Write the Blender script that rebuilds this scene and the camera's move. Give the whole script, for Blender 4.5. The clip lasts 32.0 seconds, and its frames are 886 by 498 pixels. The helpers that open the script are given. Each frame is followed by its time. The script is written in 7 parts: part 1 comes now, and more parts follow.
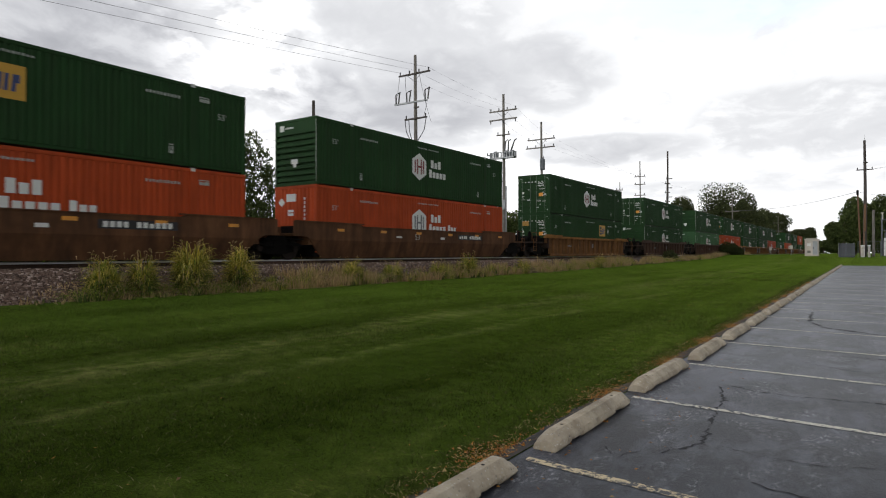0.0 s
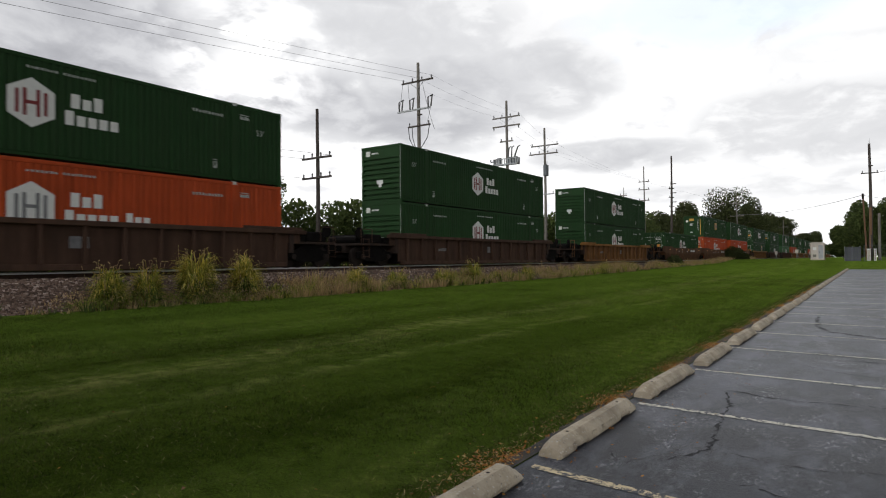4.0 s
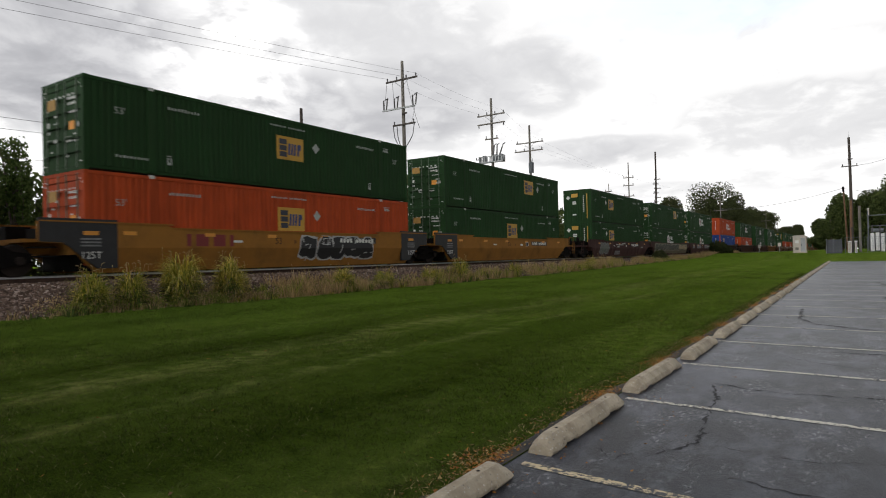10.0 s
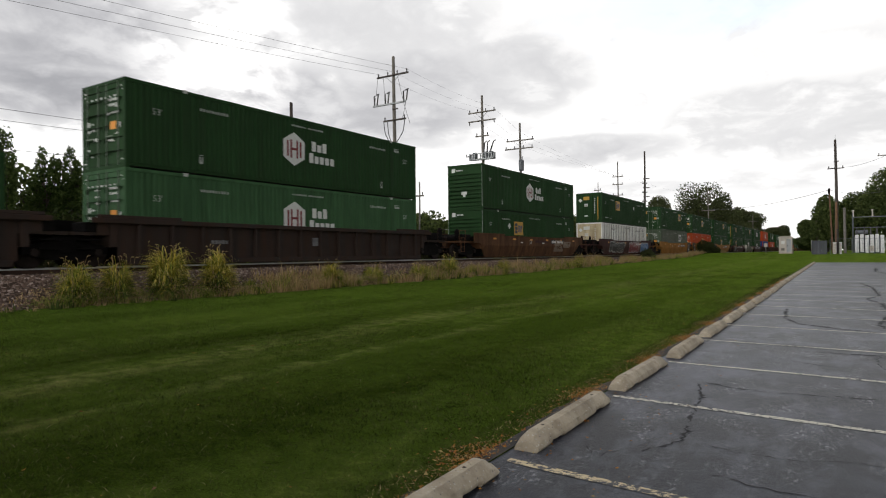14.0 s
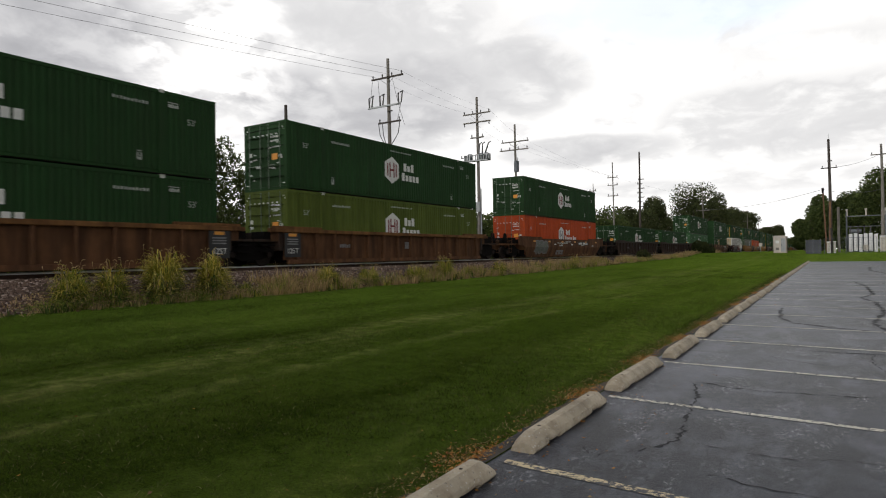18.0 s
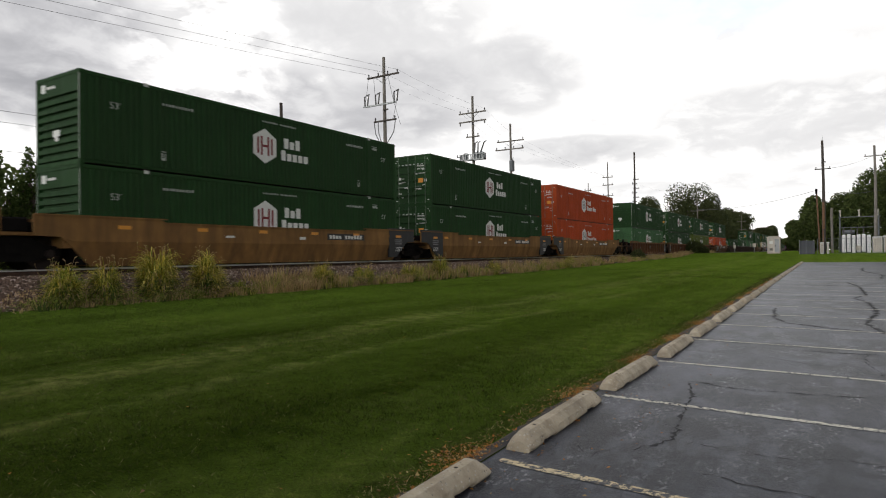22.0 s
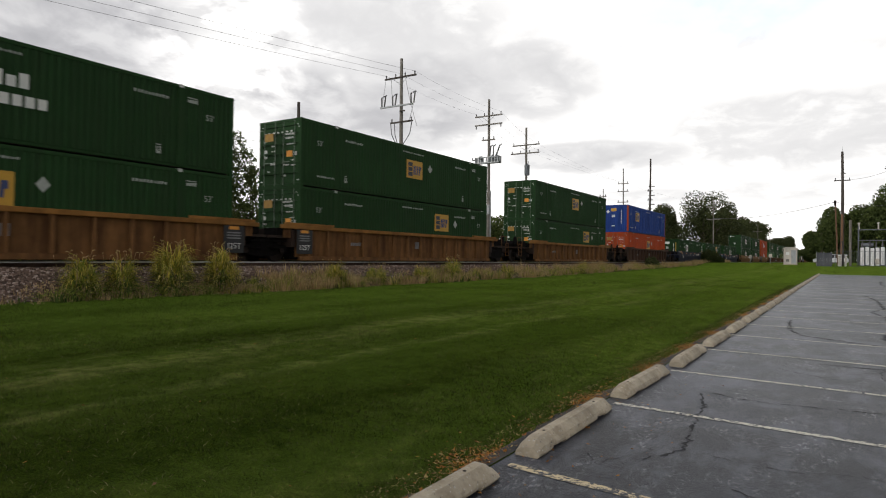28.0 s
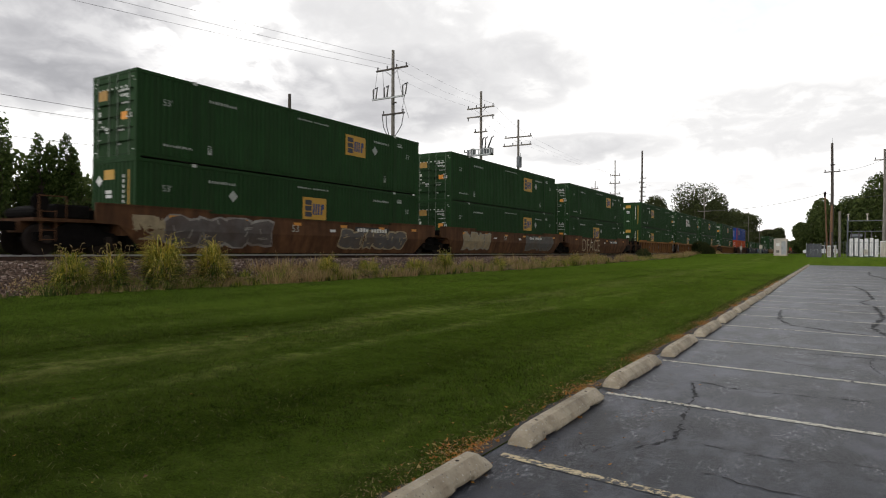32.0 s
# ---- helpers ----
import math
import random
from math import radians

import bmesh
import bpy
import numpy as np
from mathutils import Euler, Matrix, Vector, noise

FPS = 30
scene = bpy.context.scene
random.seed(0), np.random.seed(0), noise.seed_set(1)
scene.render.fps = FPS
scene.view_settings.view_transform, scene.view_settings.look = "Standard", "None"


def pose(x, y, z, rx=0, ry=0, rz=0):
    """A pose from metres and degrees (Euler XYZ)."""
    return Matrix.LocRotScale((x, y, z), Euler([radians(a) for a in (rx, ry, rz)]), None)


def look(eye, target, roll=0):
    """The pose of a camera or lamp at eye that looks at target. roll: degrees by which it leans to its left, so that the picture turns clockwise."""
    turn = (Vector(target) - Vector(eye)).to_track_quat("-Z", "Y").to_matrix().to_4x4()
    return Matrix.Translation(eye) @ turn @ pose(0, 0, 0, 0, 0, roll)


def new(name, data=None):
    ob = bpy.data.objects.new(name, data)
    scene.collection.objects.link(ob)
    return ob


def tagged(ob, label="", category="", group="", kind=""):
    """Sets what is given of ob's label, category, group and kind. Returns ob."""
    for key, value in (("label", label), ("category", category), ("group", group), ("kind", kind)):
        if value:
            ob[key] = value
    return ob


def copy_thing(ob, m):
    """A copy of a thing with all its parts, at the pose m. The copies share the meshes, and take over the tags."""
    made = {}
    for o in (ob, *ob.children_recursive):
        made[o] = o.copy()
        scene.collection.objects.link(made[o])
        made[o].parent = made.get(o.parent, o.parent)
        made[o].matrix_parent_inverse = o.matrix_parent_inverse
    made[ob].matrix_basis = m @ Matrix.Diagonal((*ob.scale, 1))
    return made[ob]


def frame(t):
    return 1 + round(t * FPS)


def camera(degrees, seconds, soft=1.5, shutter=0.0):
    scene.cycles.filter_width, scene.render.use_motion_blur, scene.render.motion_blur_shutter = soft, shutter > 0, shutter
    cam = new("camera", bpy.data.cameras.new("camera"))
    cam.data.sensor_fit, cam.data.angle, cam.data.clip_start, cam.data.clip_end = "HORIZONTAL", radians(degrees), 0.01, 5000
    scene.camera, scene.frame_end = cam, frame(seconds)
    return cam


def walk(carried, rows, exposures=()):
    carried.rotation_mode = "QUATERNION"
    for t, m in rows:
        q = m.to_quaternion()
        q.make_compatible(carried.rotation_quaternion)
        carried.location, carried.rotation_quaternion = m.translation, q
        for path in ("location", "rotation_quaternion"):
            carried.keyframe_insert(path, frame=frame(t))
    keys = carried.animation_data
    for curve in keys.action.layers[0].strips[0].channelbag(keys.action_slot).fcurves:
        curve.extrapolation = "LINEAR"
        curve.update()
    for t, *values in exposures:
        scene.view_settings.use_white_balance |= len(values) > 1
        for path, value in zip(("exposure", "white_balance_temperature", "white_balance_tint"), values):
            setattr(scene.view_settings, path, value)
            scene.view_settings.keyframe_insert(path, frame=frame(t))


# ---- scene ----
# camera: one lens, hand-held, on the spot
cam = camera(71.2, 32.0, soft=1.05, shutter=0.12)
CAMERA_PATH = [  # seconds, eye, heading to the left of +y, pitch, roll
    (0, -0.924, -0.006, 1.733, 34.43, 0.35, 0.04),
    (0.5, -0.920, -0.002, 1.741, 34.20, 0.24, -0.28),
    (1, -0.937, 0.004, 1.731, 34.72, 0.17, -0.01),
    (1.5, -0.948, 0.012, 1.731, 35.76, 0.12, -0.40),
    (2, -0.932, 0.011, 1.729, 36.66, 0.46, -0.25),
    (2.5, -0.929, 0.020, 1.726, 36.05, 0.81, -0.53),
    (3, -0.917, -0.003, 1.740, 36.02, 1.06, -0.86),
    (3.5, -0.909, -0.012, 1.741, 34.89, 1.07, -0.36),
    (5.5, -0.946, 0.025, 1.722, 34.78, 0.53, -0.56),
    (6, -0.913, -0.007, 1.745, 34.39, 0.42, -1.18),
    (6.5, -0.921, 0.018, 1.738, 33.34, 0.47, -1.37),
    (7, -0.924, 0.023, 1.743, 33.74, 0.57, -1.41),
    (7.5, -0.925, 0.010, 1.737, 34.14, 0.70, -0.92),
    (8, -0.915, 0.008, 1.743, 34.21, 0.70, -1.14),
    (8.5, -0.916, 0.005, 1.744, 34.12, 0.77, -0.92),
    (9, -0.924, 0.028, 1.733, 33.92, 0.86, -0.86),
    (9.5, -0.924, 0.024, 1.735, 33.71, 0.85, -1.37),
    (10, -0.929, 0.013, 1.738, 33.60, 0.80, -1.25),
    (10.5, -0.919, 0.021, 1.736, 33.74, 0.80, -1.43),
    (11, -0.923, 0.029, 1.734, 33.77, 0.83, -1.37),
    (11.5, -0.921, 0.014, 1.745, 33.86, 0.91, -1.37),
    (12, -0.929, 0.035, 1.727, 33.61, 0.90, -0.79),
    (12.5, -0.923, 0.015, 1.738, 33.10, 0.78, -0.64),
    (13, -0.942, 0.041, 1.728, 32.49, 0.69, -0.55),
    (13.5, -0.918, 0.011, 1.739, 32.50, 0.63, -0.23),
    (14, -0.929, 0.021, 1.736, 32.61, 0.47, -0.59),
    (14.5, -0.925, 0.022, 1.736, 32.72, 0.35, -0.52),
    (16.5, -0.927, 0.018, 1.735, 32.99, 0.23, -0.73),
    (17, -0.920, 0.026, 1.738, 32.92, 0.26, -1.29),
    (17.5, -0.913, 0.012, 1.746, 32.40, 0.36, -1.52),
    (18, -0.924, 0.021, 1.736, 32.22, 0.62, -0.97),
    (18.5, -0.919, 0.016, 1.741, 32.14, 0.91, -1.27),
    (19, -0.915, -0.003, 1.750, 32.03, 0.99, -1.16),
    (19.5, -0.922, 0.018, 1.737, 31.86, 0.84, -0.92),
    (20, -0.934, 0.033, 1.733, 31.79, 0.70, -0.50),
    (20.5, -0.921, 0.004, 1.743, 31.74, 0.58, -0.58),
    (21, -0.929, 0.027, 1.731, 31.63, 0.58, -0.31),
    (21.5, -0.937, 0.036, 1.728, 31.55, 0.52, -0.62),
    (22, -0.939, 0.032, 1.728, 31.76, 0.53, -0.72),
    (22.5, -0.934, 0.039, 1.729, 31.99, 0.47, -1.00),
    (23, -0.915, 0.017, 1.742, 32.10, 0.44, -1.05),
    (23.5, -0.930, 0.023, 1.736, 32.26, 0.50, -0.72),
    (24, -0.935, 0.035, 1.730, 32.50, 0.56, -0.71),
    (24.5, -0.924, 0.009, 1.744, 32.81, 0.53, -0.46),
    (25, -0.923, 0.021, 1.735, 33.05, 0.58, -0.45),
    (25.5, -0.919, 0.017, 1.739, 33.16, 0.55, -0.79),
    (27.5, -0.937, 0.033, 1.734, 32.73, 0.81, -0.19),
    (28, -0.942, 0.013, 1.735, 32.94, 0.73, 0.79),
    (28.5, -0.952, 0.035, 1.720, 33.31, 0.14, 1.43),
    (29, -0.944, 0.011, 1.724, 33.76, -0.02, 1.43),
    (29.5, -0.940, 0.013, 1.731, 33.17, 0.39, 0.71),
    (30, -0.939, 0.017, 1.727, 32.87, 0.61, 0.29),
    (30.5, -0.942, 0.022, 1.731, 32.77, 0.58, -0.04),
    (31, -0.940, 0.024, 1.729, 32.69, 0.50, 0.41),
    (31.5, -0.943, 0.029, 1.726, 32.51, 0.20, 0.54),
    (32, -0.950, 0.032, 1.716, 32.23, 0.05, 0.57),
]


def aim(x, y, z, heading, pitch, roll):
    a, b = radians(heading), radians(pitch)
    return look((x, y, z), (x - math.sin(a) * math.cos(b), y + math.cos(a) * math.cos(b), z + math.sin(b)), roll)


walk(cam, [(t, aim(*p)) for t, *p in CAMERA_PATH], [(0, 0.0, 6420, 10), (2, 0.0, 6440, 10), (3, -0.07, 6460, 10), (6, 0.0, 6500, 10), (12, 0.0, 6580, 10), (16, -0.03, 6610, 10), (17, -0.07, 6620, 10),
                                                     (19, 0.0, 6620, 10), (22, 0.04, 6620, 10), (23, 0.15, 6620, 10), (24, -0.08, 6600, 10), (25, -0.10, 6600, 10), (28, 0.04, 6640, 10), (32, 0.09, 6640, 10)])

# ---- light ----
SUN_HEADING, SUN_HEIGHT = 52.6, 17.0
SUN_WAY = Vector((-math.sin(radians(SUN_HEADING)) * math.cos(radians(SUN_HEIGHT)),
                  math.cos(radians(SUN_HEADING)) * math.cos(radians(SUN_HEIGHT)), math.sin(radians(SUN_HEIGHT))))


def link(tree, a, b):
    tree.links.new(a, b)


def node(tree, kind, **inputs):
    n = tree.nodes.new(kind)
    for key, value in inputs.items():
        n.inputs[key.replace("_", " ")].default_value = value
    return n


def maths(tree, op, a, b=0.5, clamp=False):
    n = tree.nodes.new("ShaderNodeMath")
    n.operation, n.use_clamp = op, clamp
    for i, v in enumerate((a, b)):
        if isinstance(v, (int, float)):
            n.inputs[i].default_value = v
        else:
            link(tree, v, n.inputs[i])
    return n.outputs[0]


def ramp(tree, fac, stops):
    n = tree.nodes.new("ShaderNodeValToRGB")
    els = n.color_ramp.elements
    while len(els) < len(stops):
        els.new(0.5)
    for e, (pos, col) in zip(els, stops):
        e.position, e.color = pos, (*col, 1)
    link(tree, fac, n.inputs[0])
    return n.outputs[0]


def mixed(tree, fac, a, b, blend="MIX"):
    n = tree.nodes.new("ShaderNodeMix")
    n.data_type, n.blend_type = "RGBA", blend
    for i, v in ((0, fac), (6, a), (7, b)):
        if isinstance(v, (int, float)):
            n.inputs[i].default_value = v
        elif isinstance(v, tuple):
            n.inputs[i].default_value = (*v, 1)
        else:
            link(tree, v, n.inputs[i])
    return n.outputs[2]


def make_sky():
    """A bright broken overcast: a white veil with grey cloud banks, a gap of pale blue, brightest round the hidden sun."""
    w = bpy.data.worlds.new("overcast_sky")
    scene.world = w
    w.use_nodes = True
    t = w.node_tree
    out = t.nodes["Background"]
    co = t.nodes.new("ShaderNodeTexCoord").outputs["Generated"]
    sep = t.nodes.new("ShaderNodeSeparateXYZ")
    link(t, co, sep.inputs[0])
    up = maths(t, "ADD", maths(t, "MAXIMUM", sep.outputs[2], 0.0), 0.28)
    flat = t.nodes.new("ShaderNodeCombineXYZ")
    link(t, maths(t, "DIVIDE", sep.outputs[0], up), flat.inputs[0])
    link(t, maths(t, "DIVIDE", sep.outputs[1], up), flat.inputs[1])
    shift = t.nodes.new("ShaderNodeMapping")
    shift.inputs["Location"].default_value = CLOUD_SHIFT
    shift.inputs["Rotation"].default_value = (0, 0, radians(CLOUD_TURN))
    link(t, flat.outputs[0], shift.inputs[0])
    big = node(t, "ShaderNodeTexNoise", Scale=1.25, Detail=8.0, Roughness=0.52, Distortion=0.0)
    fine = node(t, "ShaderNodeTexNoise", Scale=5.0, Detail=8.0, Roughness=0.56, Distortion=0.25)
    link(t, shift.outputs[0], big.inputs["Vector"])
    link(t, shift.outputs[0], fine.inputs["Vector"])
    dens = maths(t, "ADD", maths(t, "MULTIPLY", big.outputs[0], 0.6), maths(t, "MULTIPLY", fine.outputs[0], 0.4))
    rag = maths(t, "ADD", maths(t, "MULTIPLY", maths(t, "SUBTRACT", big.outputs[0], 0.5), 1.5), maths(t, "MULTIPLY", maths(t, "SUBTRACT", fine.outputs[0], 0.5), 2.2))
    # heading to the left of +y and height above the horizon, in degrees
    head = maths(t, "MULTIPLY", maths(t, "ARCTAN2", maths(t, "MULTIPLY", sep.outputs[0], -1.0), sep.outputs[1]), 57.296)
    high = maths(t, "MULTIPLY", maths(t, "ARCSINE", sep.outputs[2]), 57.296)

    def bank(h0, e0, wide, tall, weight):
        """A ragged cloud round a heading and a height."""
        a = maths(t, "DIVIDE", maths(t, "SUBTRACT", head, h0), wide)
        b = maths(t, "DIVIDE", maths(t, "SUBTRACT", high, e0), tall)
        d = maths(t, "SQRT", maths(t, "ADD", maths(t, "MULTIPLY", a, a), maths(t, "MULTIPLY", b, b)))
        m = maths(t, "DIVIDE", maths(t, "SUBTRACT", 1.45, maths(t, "ADD", d, rag)), 0.75, True)
        return maths(t, "MULTIPLY", m, weight)

    thick = 0.0
    for spec in CLOUD_BANKS:
        thick = maths(t, "MAXIMUM", thick, bank(*spec))
    # the same broken cover goes on overhead and all round, ending a little above the horizon
    away = maths(t, "ABSOLUTE", maths(t, "SUBTRACT", head, 34.0))
    rest = maths(t, "MAXIMUM", maths(t, "DIVIDE", maths(t, "SUBTRACT", away, 46.0), 14.0, True), maths(t, "DIVIDE", maths(t, "SUBTRACT", high, 23.0), 6.0, True))
    rest = maths(t, "MULTIPLY", rest, maths(t, "DIVIDE", maths(t, "SUBTRACT", high, 6.0), 7.0, True))
    rest = maths(t, "MULTIPLY", rest, maths(t, "DIVIDE", maths(t, "SUBTRACT", dens, 0.36), 0.24, True))
    thick = maths(t, "MAXIMUM", thick, rest)
    # the sun burns a ragged hole
    dot = t.nodes.new("ShaderNodeVectorMath")
    dot.operation = "DOT_PRODUCT"
    link(t, co, dot.inputs[0])
    dot.inputs[1].default_value = SUN_WAY
    away = maths(t, "MULTIPLY", maths(t, "ARCCOSINE", maths(t, "MINIMUM", dot.outputs["Value"], 1.0)), 57.296)
    hole = maths(t, "DIVIDE", maths(t, "SUBTRACT", 4.3, maths(t, "ADD", away, maths(t, "MULTIPLY", rag, 3.6))), 2.8, True)
    thick = maths(t, "MULTIPLY", thick, maths(t, "SUBTRACT", 1.0, hole))
    # billows inside the banks
    thick = maths(t, "MULTIPLY", thick, ramp(t, fine.outputs[0], [(0.36, (0.62, 0.62, 0.62)), (0.50, (0.95, 0.95, 0.95)), (0.62, (1.12, 1.12, 1.12))]))
    veil = ramp(t, fine.outputs[0], [(0.40, (0.92, 0.92, 0.915)), (0.54, (0.80, 0.80, 0.80)), (0.66, (0.66, 0.66, 0.67))])
    grey = ramp(t, thick, [(0.0, (0.78, 0.78, 0.78)), (0.35, (0.55, 0.553, 0.565)), (0.7, (0.385, 0.388, 0.408)), (1.0, (0.275, 0.279, 0.30))])
    cloud = mixed(t, ramp(t, thick, [(0.0, (0, 0, 0)), (0.30, (1, 1, 1))]), veil, grey)
    glow = ramp(t, dot.outputs["Value"], [(0.0, (0, 0, 0)), (0.975, (0.004, 0.004, 0.004)), (0.9945, (0.028, 0.028, 0.028)), (0.9990, (0.42, 0.415, 0.40))])
    glow = mixed(t, 1.0, glow, ramp(t, fine.outputs[0], [(0.42, (1.7, 1.7, 1.7)), (0.58, (0.15, 0.15, 0.15))]), "MULTIPLY")
    cloud = mixed(t, 1.0, cloud, glow, "ADD")
    over = ramp(t, sep.outputs[2], [(0.40, (1, 1, 1)), (0.70, (0.62, 0.63, 0.65))])
    cloud = mixed(t, 1.0, cloud, over, "MULTIPLY")
    # the cloud is thicker and darker to the east, thinner and brighter to the south
    east = ramp(t, maths(t, "ADD", maths(t, "MULTIPLY", sep.outputs[0], 0.5), 0.5), [(0.50, (1, 1, 1)), (0.80, (0.52, 0.52, 0.53))])
    south = ramp(t, maths(t, "ADD", maths(t, "MULTIPLY", sep.outputs[1], 0.5), 0.5), [(0.02, (2.3, 2.3, 2.25)), (0.32, (1.0, 1.0, 1.0)), (0.60, (0.80, 0.80, 0.80))])
    cloud = mixed(t, 1.0, mixed(t, 1.0, cloud, east, "MULTIPLY"), south, "MULTIPLY")
    sky = t.nodes.new("ShaderNodeTexSky")
    sky.sky_type, sky.sun_disc = "NISHITA", False
    sky.sun_elevation, sky.sun_rotation = radians(SUN_HEIGHT), radians(-SUN_HEADING)
    blue = mixed(t, 1.0, sky.outputs[0], (0.12, 0.12, 0.12), "MULTIPLY")
    gap = maths(t, "MULTIPLY", bank(9.0, 21.0, 11.0, 3.6, 0.45), maths(t, "SUBTRACT", 1.0, thick))
    link(t, mixed(t, gap, cloud, blue), out.inputs[0])
    out.inputs[1].default_value = SKY_STRENGTH


# heading, height, half width, half height in degrees, and thickness
CLOUD_BANKS = [(52, 20, 30, 5, 0.38), (69, 17.8, 17, 5.2, 0.78), (63, 13.2, 15, 2.2, 0.86), (47, 14.2, 6.5, 3.0, 0.66), (35.5, 14.8, 9, 4.2, 0.53), (37, 12.4, 8, 1.8, 0.66), (26, 16.0, 7, 3.8, 0.43),
               (40, 23.5, 12, 2.0, 0.40), (19, 9.2, 7.5, 1.5, 0.46), (4, 10.5, 11, 3.6, 0.31), (1, 16.0, 8, 1.6, 0.20), (3, 6.0, 9, 1.6, 0.24), (14, 5.6, 7, 1.0, 0.26)]
CLOUD_SHIFT, CLOUD_TURN, SKY_STRENGTH = (3.1, 0.4, 0.0), -100.0, 1.80
make_sky()
sun = new("sun", bpy.data.lights.new("sun", "SUN"))
sun.data.energy, sun.data.angle, sun.data.color = 0.35, radians(20), (1.0, 0.95, 0.88)
sun.matrix_world = look(SUN_WAY * 100, (0, 0, 0))

# ---- materials ----
MATS = {}


def paint(name, color, rough=0.5, metal=0.0, var=0.25, scale=3.0, fine=40.0, bump=0.0, dirt=None, dirt_amount=0.0, streak=False, spec=0.5, emit=0.0, rnd=0.0):
    """A procedural surface: colour with coarse and fine variation, optional dirt blotches or vertical streaks, fine relief."""
    if name in MATS:
        return MATS[name]
    m = MATS[name] = bpy.data.materials.new(name)
    m.use_nodes = True
    t = m.node_tree
    b = t.nodes["Principled BSDF"]
    b.inputs["Roughness"].default_value, b.inputs["Metallic"].default_value = rough, metal
    b.inputs["Specular IOR Level"].default_value = spec
    co = t.nodes.new("ShaderNodeTexCoord").outputs["Object"]
    n1 = node(t, "ShaderNodeTexNoise", Scale=scale, Detail=5.0, Roughness=0.6)
    n2 = node(t, "ShaderNodeTexNoise", Scale=fine, Detail=3.0, Roughness=0.6)
    link(t, co, n1.inputs["Vector"])
    link(t, co, n2.inputs["Vector"])
    dark = tuple(c * (1 - var) for c in color)
    light = tuple(min(1, c * (1 + var)) for c in color)
    c = ramp(t, n1.outputs[0], [(0.3, dark), (0.5, color), (0.7, light)])
    c = mixed(t, maths(t, "MULTIPLY", n2.outputs[0], var * 0.6), c, tuple(x * 0.55 for x in color))
    if rnd:
        info = t.nodes.new("ShaderNodeObjectInfo")
        hsv = node(t, "ShaderNodeHueSaturation")
        link(t, maths(t, "ADD", maths(t, "MULTIPLY", info.outputs["Random"], 2 * rnd), 1 - rnd), hsv.inputs["Value"])
        link(t, c, hsv.inputs["Color"])
        c = hsv.outputs[0]
    if dirt:
        n3 = node(t, "ShaderNodeTexNoise", Scale=1.0, Detail=6.0, Roughness=0.65)
        mp = t.nodes.new("ShaderNodeMapping")
        mp.inputs["Scale"].default_value = (2.5, 2.5, 0.35) if streak else (0.8, 0.8, 0.8)
        link(t, co, mp.inputs[0])
        link(t, mp.outputs[0], n3.inputs["Vector"])
        fac = ramp(t, n3.outputs[0], [(0.5 - dirt_amount * 0.25, (0, 0, 0)), (0.72, (0.85, 0.85, 0.85))])
        c = mixed(t, fac, c, dirt)
        r = maths(t, "ADD", maths(t, "MULTIPLY", fac, 0.3), rough, True)
        link(t, r, b.inputs["Roughness"])
    link(t, c, b.inputs["Base Color"])
    if bump:
        bp = node(t, "ShaderNodeBump", Strength=min(1.0, bump), Distance=0.01)
        link(t, n2.outputs[0], bp.inputs["Height"])
        link(t, bp.outputs[0], b.inputs["Normal"])
    if emit:
        b.inputs["Emission Color"].default_value, b.inputs["Emission Strength"].default_value = (*color, 1), emit
    return m


GREEN = paint("container_green_paint", (0.0155, 0.0505, 0.0140), 0.6, spec=0.12, var=0.14, scale=0.7, dirt=(0.0235, 0.0455, 0.0195), dirt_amount=0.4, streak=True, rnd=0.12)
LIGHT_GREEN = paint("faded_green_paint", (0.045, 0.115, 0.045), 0.6, spec=0.18, var=0.12, scale=0.7, dirt=(0.03, 0.07, 0.03), dirt_amount=0.4, streak=True, rnd=0.1)
OLIVE = paint("olive_green_paint", (0.085, 0.115, 0.016), 0.6, spec=0.18, var=0.12, scale=0.7, dirt=(0.05, 0.07, 0.012), dirt_amount=0.4, streak=True)
ORANGE = paint("container_orange_paint", (0.43, 0.062, 0.012), 0.6, spec=0.18, var=0.14, scale=0.8, dirt=(0.26, 0.045, 0.014), dirt_amount=0.45, streak=True, rnd=0.1)
BLUE = paint("container_blue_paint", (0.018, 0.060, 0.27), 0.6, spec=0.18, var=0.14, scale=0.8, dirt=(0.012, 0.03, 0.11), dirt_amount=0.45, streak=True)
WHITE_BOX = paint("container_white_paint", (0.82, 0.81, 0.78), 0.6, spec=0.18, var=0.1, scale=0.9, dirt=(0.50, 0.46, 0.38), dirt_amount=0.3, streak=True)
WHITE_END = paint("stained_cream_end_paint", (0.62, 0.53, 0.35), 0.6, spec=0.18, var=0.2, scale=1.2, dirt=(0.30, 0.22, 0.12), dirt_amount=0.6, streak=True)
GREY_BOX = paint("container_grey_green_paint", (0.075, 0.105, 0.065), 0.6, spec=0.18, var=0.15, scale=0.9, dirt=(0.06, 0.07, 0.05), dirt_amount=0.4, streak=True)
RIB_GREY = paint("grey_steel_rib", (0.14, 0.13, 0.11), 0.55, var=0.15)
DARK_GAP = paint("black_rubber", (0.008, 0.008, 0.008), 0.8)
WHITE_MARK = paint("white_lettering", (0.64, 0.64, 0.61), 0.6, var=0.06, scale=6)
FADED_MARK = paint("faded_lettering", (0.36, 0.38, 0.35), 0.65, var=0.15, scale=8)
RED_MARK = paint("red_lettering", (0.17, 0.012, 0.012), 0.55, var=0.08)
